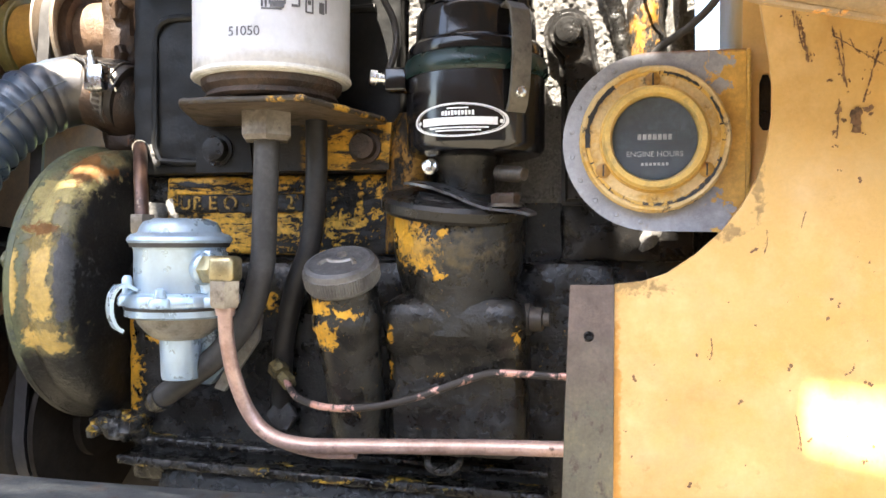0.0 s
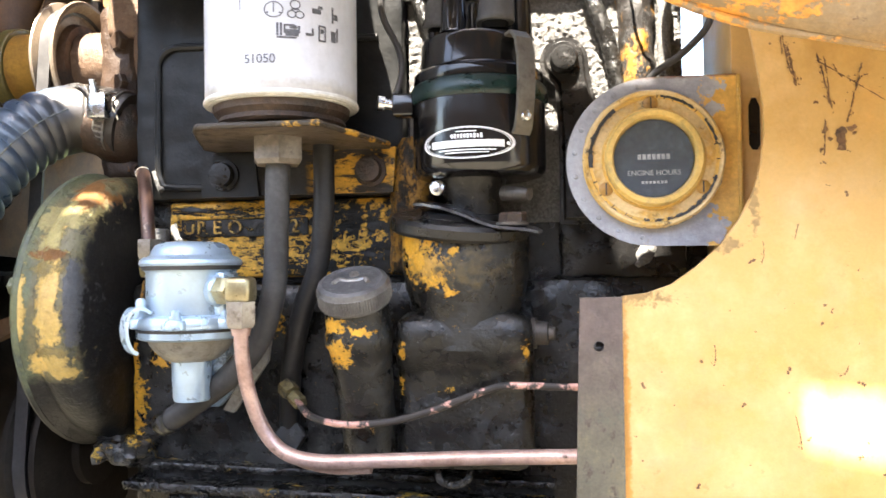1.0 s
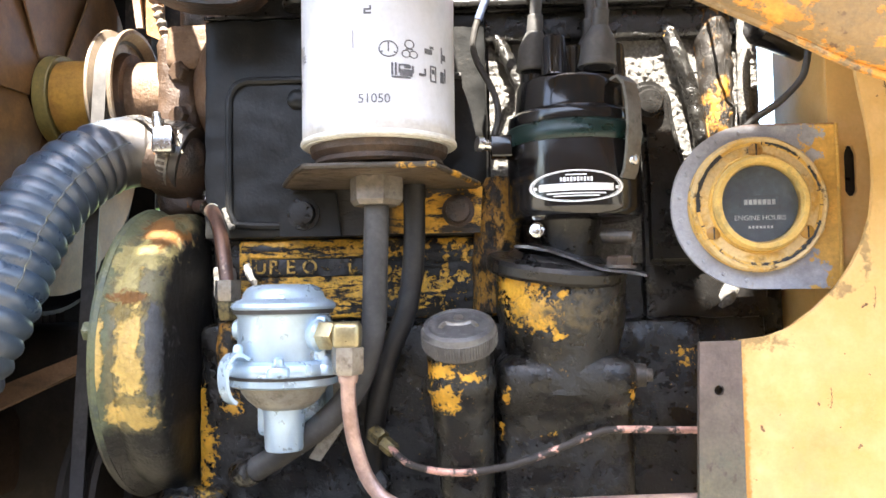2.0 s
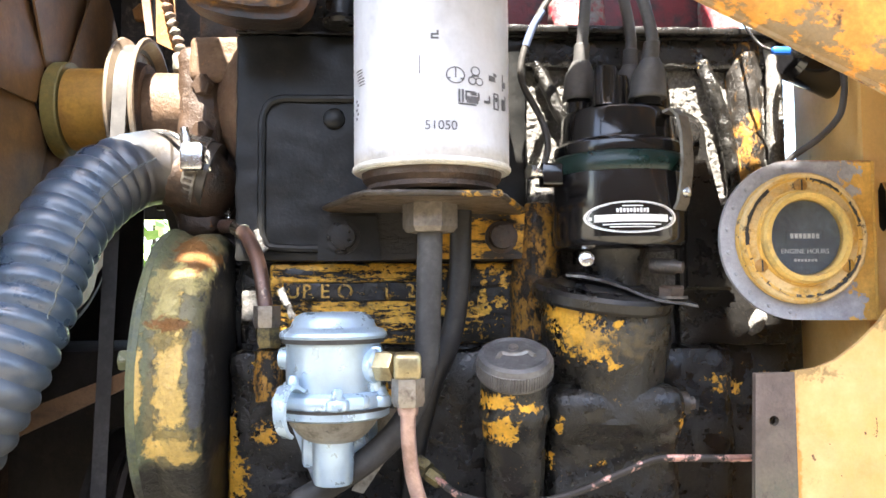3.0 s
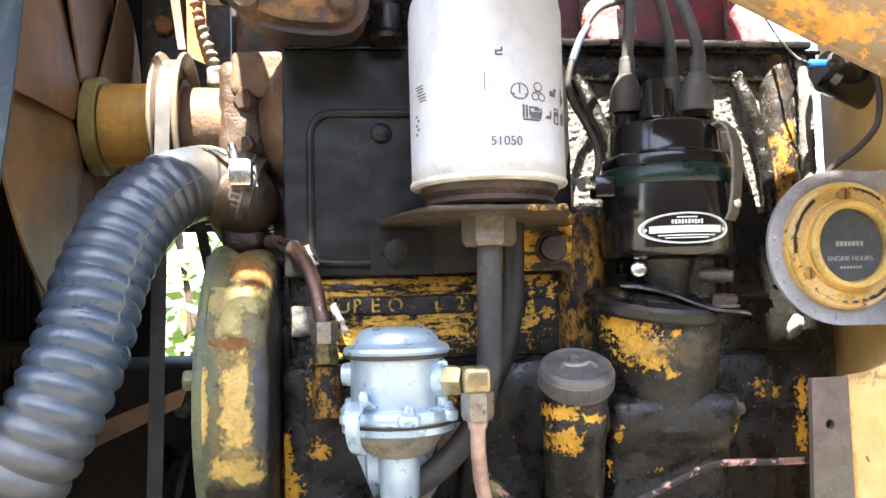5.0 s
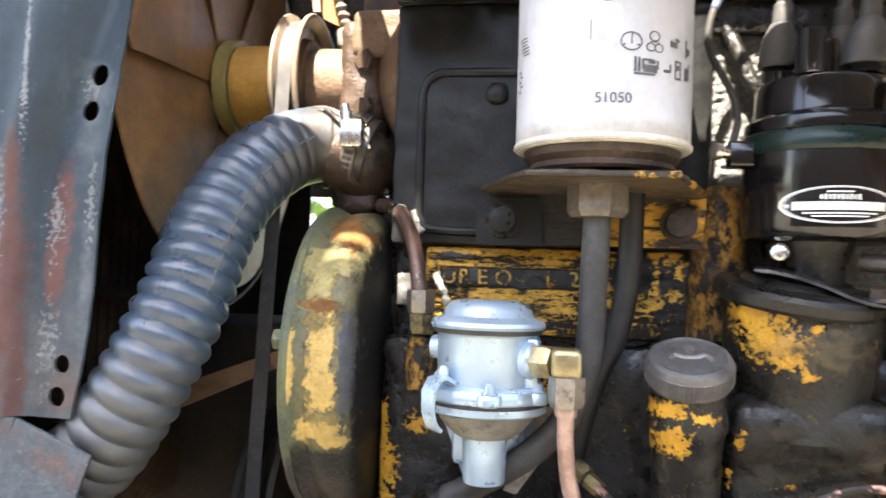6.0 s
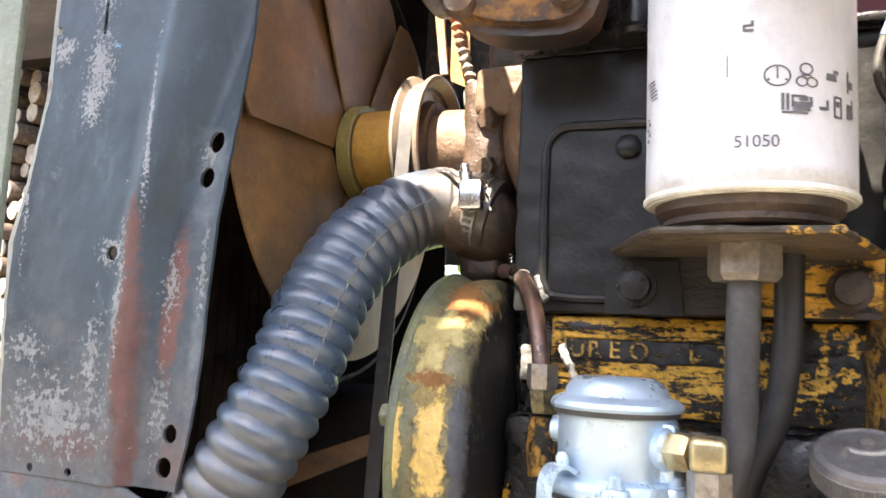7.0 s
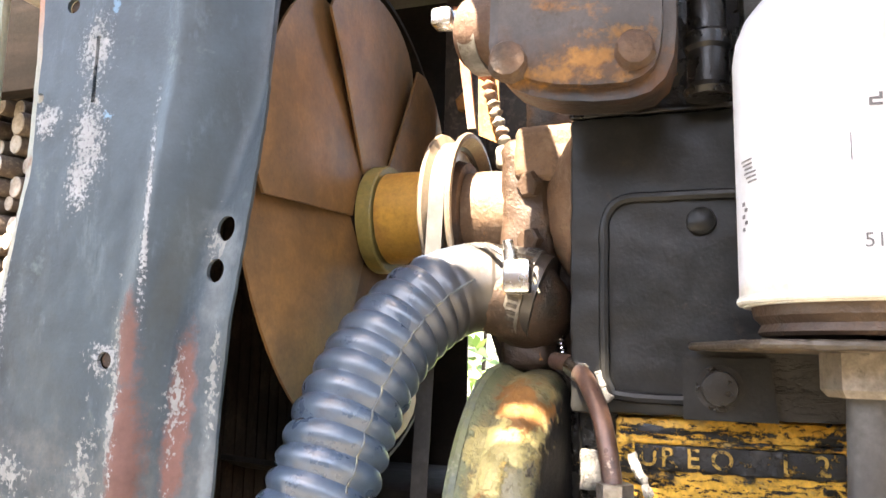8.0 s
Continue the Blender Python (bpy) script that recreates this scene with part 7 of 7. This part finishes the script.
def build_surroundings():
    rng = random.Random(9)
    t = thing("floor_plank", (-0.33, 0.55, 0.98), "brown weathered strip of wood low in front of the engine", "plank")
    part("board", slab([(-0.375, 0.996), (-0.29, 1.034), (-0.286, 1.046), (-0.375, 1.012)], 0.012, wall(0.515)), M["plank"], t)
    # Added beam in a shade colour; it hides the bright yard below the radiator.
    c = thing("dark_filler_beam", (-0.5, 0.68, 0.7), "near-black beam added to fill the dark below the radiator", "crossmember")
    part("beam", box(-0.80, 0.62, 0.70, -0.225, 0.74, 1.052, 0.01), M["soot"], c)
    part("bolt", hexhead((-0.31, 0.62, 1.02), (0, -1, 0), 0.008, 0.007), M["darksteel"], c)
    # Unseen wall, added to keep low sky out of reflections and fill light.
    sky_block = thing("sky_block_wall", (0, -5.0, 0), "unseen brown wall added behind the camera to block low sky", "wall", kind="structure")
    part("boarding", box(-9.0, -5.2, 0.0, 9.0, -5.0, 2.9, 0.01), M["plank"], sky_block)
    pile = thing("log_pile", (-2.7, 2.4, 0), "stack of cut firewood logs in the sun", "log pile", kind="stuff")
    bark, ends = bmesh.new(), bmesh.new()
    row = 0
    z = 0.06
    while z < 2.12:
        x = -4.4 + (row % 2) * 0.042
        while x < -1.3:
            r = rng.uniform(0.028, 0.043)
            y = 2.20 + rng.uniform(-0.04, 0.04)
            at = (x + rng.uniform(-0.008, 0.008), y, z + rng.uniform(-0.01, 0.01))
            lathe([(0, 0.001), (r, 0.001), (r * 1.03, 0.05), (r * 0.97, 0.45), (0, 0.45)], at, (0.25, 1, 0), 12, bark)
            lathe([(0, -0.003), (r * 0.92, -0.003), (r * 0.94, 0.001), (0, 0.001)], at, (0.25, 1, 0), 12, ends)
            x += 0.082
        z += 0.072
        row += 1
    eave = thing("dark_boards", (-2.9, 2.05, 0.0), "near-black boards and posts above the log pile", "eave")
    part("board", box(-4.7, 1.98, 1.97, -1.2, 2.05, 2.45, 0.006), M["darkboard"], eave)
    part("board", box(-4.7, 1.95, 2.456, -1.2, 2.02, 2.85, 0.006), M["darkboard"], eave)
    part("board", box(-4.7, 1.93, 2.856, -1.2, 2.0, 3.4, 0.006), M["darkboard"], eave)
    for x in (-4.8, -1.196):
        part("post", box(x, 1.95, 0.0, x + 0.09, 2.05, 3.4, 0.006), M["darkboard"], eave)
    part("bark", bark, M["bark"], pile)
    part("log_ends", ends, M["cutwood"], pile)
    bush = thing("shrub", (-0.9, 2.6, 0), "leafy green shrub beyond the machine", "shrub")
    b = bmesh.new()
    stems = bmesh.new()
    for s in range(16):
        x0, y0 = rng.uniform(-2.0, 0.3), rng.uniform(2.3, 3.1)
        tip = Vector((x0 + rng.uniform(-0.4, 0.4), y0 + rng.uniform(-0.3, 0.3), rng.uniform(0.9, 1.7)))
        sweep([(x0, y0, 0), Vector((x0, y0, 0)).lerp(tip, 0.5) + Vector((0.05, 0, 0)), tip], 0.012, 6, 4, stems, shape=lambda s: 0.016 - 0.007 * min(1, s))
        for _ in range(170):
            h = rng.random() ** 0.7
            p = Vector((x0, y0, 0)).lerp(tip, h) + Vector((rng.gauss(0, 0.16), rng.gauss(0, 0.16), rng.gauss(0, 0.12)))
            if p.z < 0.05:
                continue
            u = Vector((rng.gauss(0, 1), rng.gauss(0, 1), rng.gauss(0, 0.6))).normalized()
            v = u.orthogonal().normalized()
            a, w = rng.uniform(0.03, 0.06), rng.uniform(0.012, 0.022)
            vs = [b.verts.new(p + q) for q in (-u * a, -v * w - u * a * 0.2, u * a, v * w - u * a * 0.2)]
            b.faces.new(vs)
    part("stems", stems, M["bark"], bush)
    part("leaves", b, M["leaf"], bush)


M["lug"] = worn("oily_black_casting", (0.012, 0.0115, 0.011), [((0.035, 0.031, 0.027), 60, 0.3, 0.08, 0.45, 0, ONE), ((0.14, 0.13, 0.12), 500, 0.10, 0.03, 0.35, 0, ONE)], rough=0.30, bump=0.6, spec=0.45)
M["dirtynut"] = worn("dirty_nut_steel", (0.26, 0.225, 0.185), [((0.12, 0.095, 0.07), 60, 0.4, 0.1, 0.5, 0.3, ONE), ((0.05, 0.04, 0.03), 120, 0.2, 0.05, 0.5, 0.2, ONE)], rough=0.4, metal=0.6, bump=0.3)
M["brk_edge"] = worn("bracket_edge_paint", (0.05, 0.038, 0.026), [((0.62, 0.33, 0.04), 70, 0.44, 0.02, 0.5, 0, ONE), ((0.03, 0.022, 0.016), 190, 0.42, 0.03, 0.5, 0, ONE)], rough=0.45, bump=0.5, edges=[(-1, -0.088, 0.02, 0.004, (0.05, 0.038, 0.026), 0.45)])
M["rubber_dark"] = worn("oily_hose_rubber", (0.018, 0.017, 0.017), [((0.035, 0.032, 0.03), 45, 0.35, 0.12, 0.6, 0, ONE)], rough=0.5, bump=0.15)
M["boss_old"] = worn("old_boss_paint", BLK, [((0.36, 0.185, 0.03), 90, 0.50, 0.03, 0.5, 0, (1, 1, 0.6)), ((0.014, 0.012, 0.010), 240, 0.40, 0.03, 0.4, 0, (1, 1, 0.6)), ((0.12, 0.07, 0.03), 40, 0.3, 0.06, 0.6, 0, ONE)], rough=0.42, bump=1.0)
M["hub"] = worn("yellow_hub_paint", (0.44, 0.24, 0.045), [((0.30, 0.15, 0.035), 30, 0.4, 0.1, 0.45, 0, ONE), ((0.16, 0.08, 0.03), 40, 0.2, 0.08, 0.6, 0, ONE)], rough=0.36, bump=0.25)
M["bandsteel"] = worn("clamp_band_steel", (0.30, 0.29, 0.27), [((0.10, 0.075, 0.05), 60, 0.4, 0.1, 0.5, 0.3, ONE)], rough=0.35, metal=0.8, bump=0.2)
M["red_dusty"] = worn("dusty_red_cover", (0.30, 0.022, 0.035), [((0.34, 0.05, 0.06), 30, 0.35, 0.1, 0.6, 0, ONE), ((0.27, 0.25, 0.23), 45, 0.50, 0.05, 0.9, 0, ONE), ((0.24, 0.225, 0.21), 380, 0.30, 0.04, 0.9, 0, ONE), ((0.03, 0.016, 0.015), 240, 0.20, 0.04, 0.6, 0, ONE)], rough=0.6, bump=0.9, edges=[(-3, 1.283, 0.02, 0.003, (0.22, 0.012, 0.02), 0.5)])
# Near-black boards that fill the dark area above the logs.
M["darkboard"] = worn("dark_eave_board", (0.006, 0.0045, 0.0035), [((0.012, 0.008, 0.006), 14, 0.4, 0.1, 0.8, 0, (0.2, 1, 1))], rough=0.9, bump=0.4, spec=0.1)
M["lettered"] = worn("letter_bed_paint", BLK, [((0.55, 0.30, 0.04), 150, 0.30, 0.02, 0.5, 0, (0.7, 1, 1)), ((0.03, 0.026, 0.022), 60, 0.4, 0.06, 0.5, 0, ONE)], rough=0.4, bump=1.0)
M["seam"] = worn("dusty_seam", (0.10, 0.115, 0.12), [((0.24, 0.22, 0.14), 160, 0.40, 0.05, 0.8, 0, ONE)], rough=0.6, bump=0.4)
# Towards the bottom the colour turns orange-brown, then near-black.
M["rust_grey"] = worn("grey_rusty_casting", (0.052, 0.043, 0.038), [((0.085, 0.072, 0.066), 26, 0.4, 0.1, 0.55, 0, ONE), ((0.26, 0.115, 0.03), 22, 0.30, 0.06, 0.75, 0, (0.6, 1, 1.4)), ((0.05, 0.028, 0.016), 34, 0.30, 0.07, 0.7, 0, ONE), ((0.24, 0.20, 0.17), 420, 0.08, 0.04, 0.7, 0, ONE)], rough=0.5, bump=0.7,
                      edges=[(-3, 1.266, 0.06, 0.016, (0.11, 0.048, 0.018), 0.7), (-3, 1.2570, 0.03, 0.005, (0.018, 0.013, 0.010), 0.45)], groups=[([(-0.222, 0.45, 1.260, 0.030, 0.05, 0.005), (-0.205, 0.45, 1.268, 0.018, 0.05, 0.006), (-0.193, 0.45, 1.277, 0.016, 0.05, 0.006)], (0.25, 0.12, 0.032), 0.7, 5.0, 130, 0.9)])
M["letter"] = worn("letter_paint", (0.54, 0.33, 0.07), [(BLK, 300, 0.46, 0.03, 0.5, 0, ONE), (BLK, 110, 0.30, 0.03, 0.5, 0, ONE)], rough=0.5, bump=0.9)
M["rust_dark"] = worn("oily_rusty_casting", (0.050, 0.030, 0.019), [((0.10, 0.062, 0.038), 45, 0.34, 0.08, 0.6, 0, ONE), ((0.022, 0.018, 0.014), 34, 0.36, 0.06, 0.4, 0, ONE), ((0.42, 0.17, 0.03), 70, 0.16, 0.03, 0.8, 0, ONE), ((0.2, 0.17, 0.13), 350, 0.1, 0.04, 0.8, 0, ONE)], rough=0.5, bump=1.0)
M["rust_dusty"] = worn("dusty_rusty_casting", (0.13, 0.078, 0.046), [((0.22, 0.155, 0.105), 50, 0.34, 0.1, 0.7, 0, ONE), ((0.055, 0.030, 0.018), 36, 0.34, 0.08, 0.6, 0, ONE), ((0.34, 0.14, 0.03), 70, 0.18, 0.04, 0.8, 0, ONE)], rough=0.65, bump=0.9)
# Greasy rail with yellow paint; the 0.40 grey specks are painted glints.
M["rail_paint"] = worn("pan_rail_grease", BLK, [((0.58, 0.35, 0.04), 85, 0.27, 0.015, 0.5, 0, (0.4, 1, 1)), ((0.014, 0.012, 0.010), 190, 0.36, 0.03, 0.35, 0, ONE), ((0.04, 0.037, 0.034), 60, 0.35, 0.08, 0.4, 0, ONE), ((0.40, 0.40, 0.40), 420, 0.22, 0.025, 0.25, 0, (0.4, 1, 1))], rough=0.22, bump=1.0)
M["foot"] = worn("greasy_foot", BLK, [((0.50, 0.30, 0.03), 90, 0.34, 0.02, 0.5, 0, ONE), ((0.10, 0.10, 0.095), 90, 0.35, 0.05, 0.45, 0, ONE), (BLK, 130, 0.36, 0.03, 0.3, 0, ONE)], rough=0.3, bump=1.0)
M["meter_rim"] = worn("worn_rim_paint", (0.58, 0.42, 0.20), [((0.03, 0.028, 0.026), 120, 0.26, 0.03, 0.5, 0, ONE), ((0.52, 0.30, 0.06), 40, 0.4, 0.06, 0.5, 0, ONE)], rough=0.45, bump=0.5)
M["hole"] = worn("dark_hole_edge", (0.03, 0.02, 0.015), [((0.2, 0.10, 0.05), 300, 0.2, 0.1, 0.8, 0, ONE)], rough=0.8)
M["brass_old"] = worn("tarnished_brass", (0.24, 0.19, 0.085), [((0.05, 0.045, 0.03), 120, 0.45, 0.08, 0.6, 0.3, ONE)], rough=0.45, metal=0.6)
M["capsteel"] = worn("worn_cap_steel", (0.15, 0.147, 0.146), [((0.085, 0.080, 0.076), 50, 0.4, 0.1, 0.5, 0.3, ONE), ((0.22, 0.21, 0.20), 200, 0.25, 0.06, 0.4, 0.5, ONE)], rough=0.36, metal=0.4, bump=0.35)
M["clampsteel"] = worn("clamp_steel", (0.11, 0.11, 0.115), [((0.03, 0.027, 0.025), 70, 0.42, 0.08, 0.4, 0.3, ONE)], rough=0.28, metal=0.5)
M["meter_light"] = worn("meter_inner_paint", (0.58, 0.38, 0.11), [((0.36, 0.27, 0.10), 60, 0.35, 0.08, 0.5, 0, ONE)], rough=0.4, bump=0.2)
M["bluegrey"] = worn("blue_grey_sleeve", (0.10, 0.13, 0.22), rough=0.4)

build_frame_rail()
build_engine()
build_rocker_cover()
build_gear_cover()
build_water_pump()
build_fan()
build_radiator()
build_thermostat_housing()
build_hose()
build_shroud()
build_filter()
build_fuel_pump()
build_oil_filler()
build_distributor()
build_leads()
build_hour_meter()
build_panels()
build_hood()
build_surroundings()
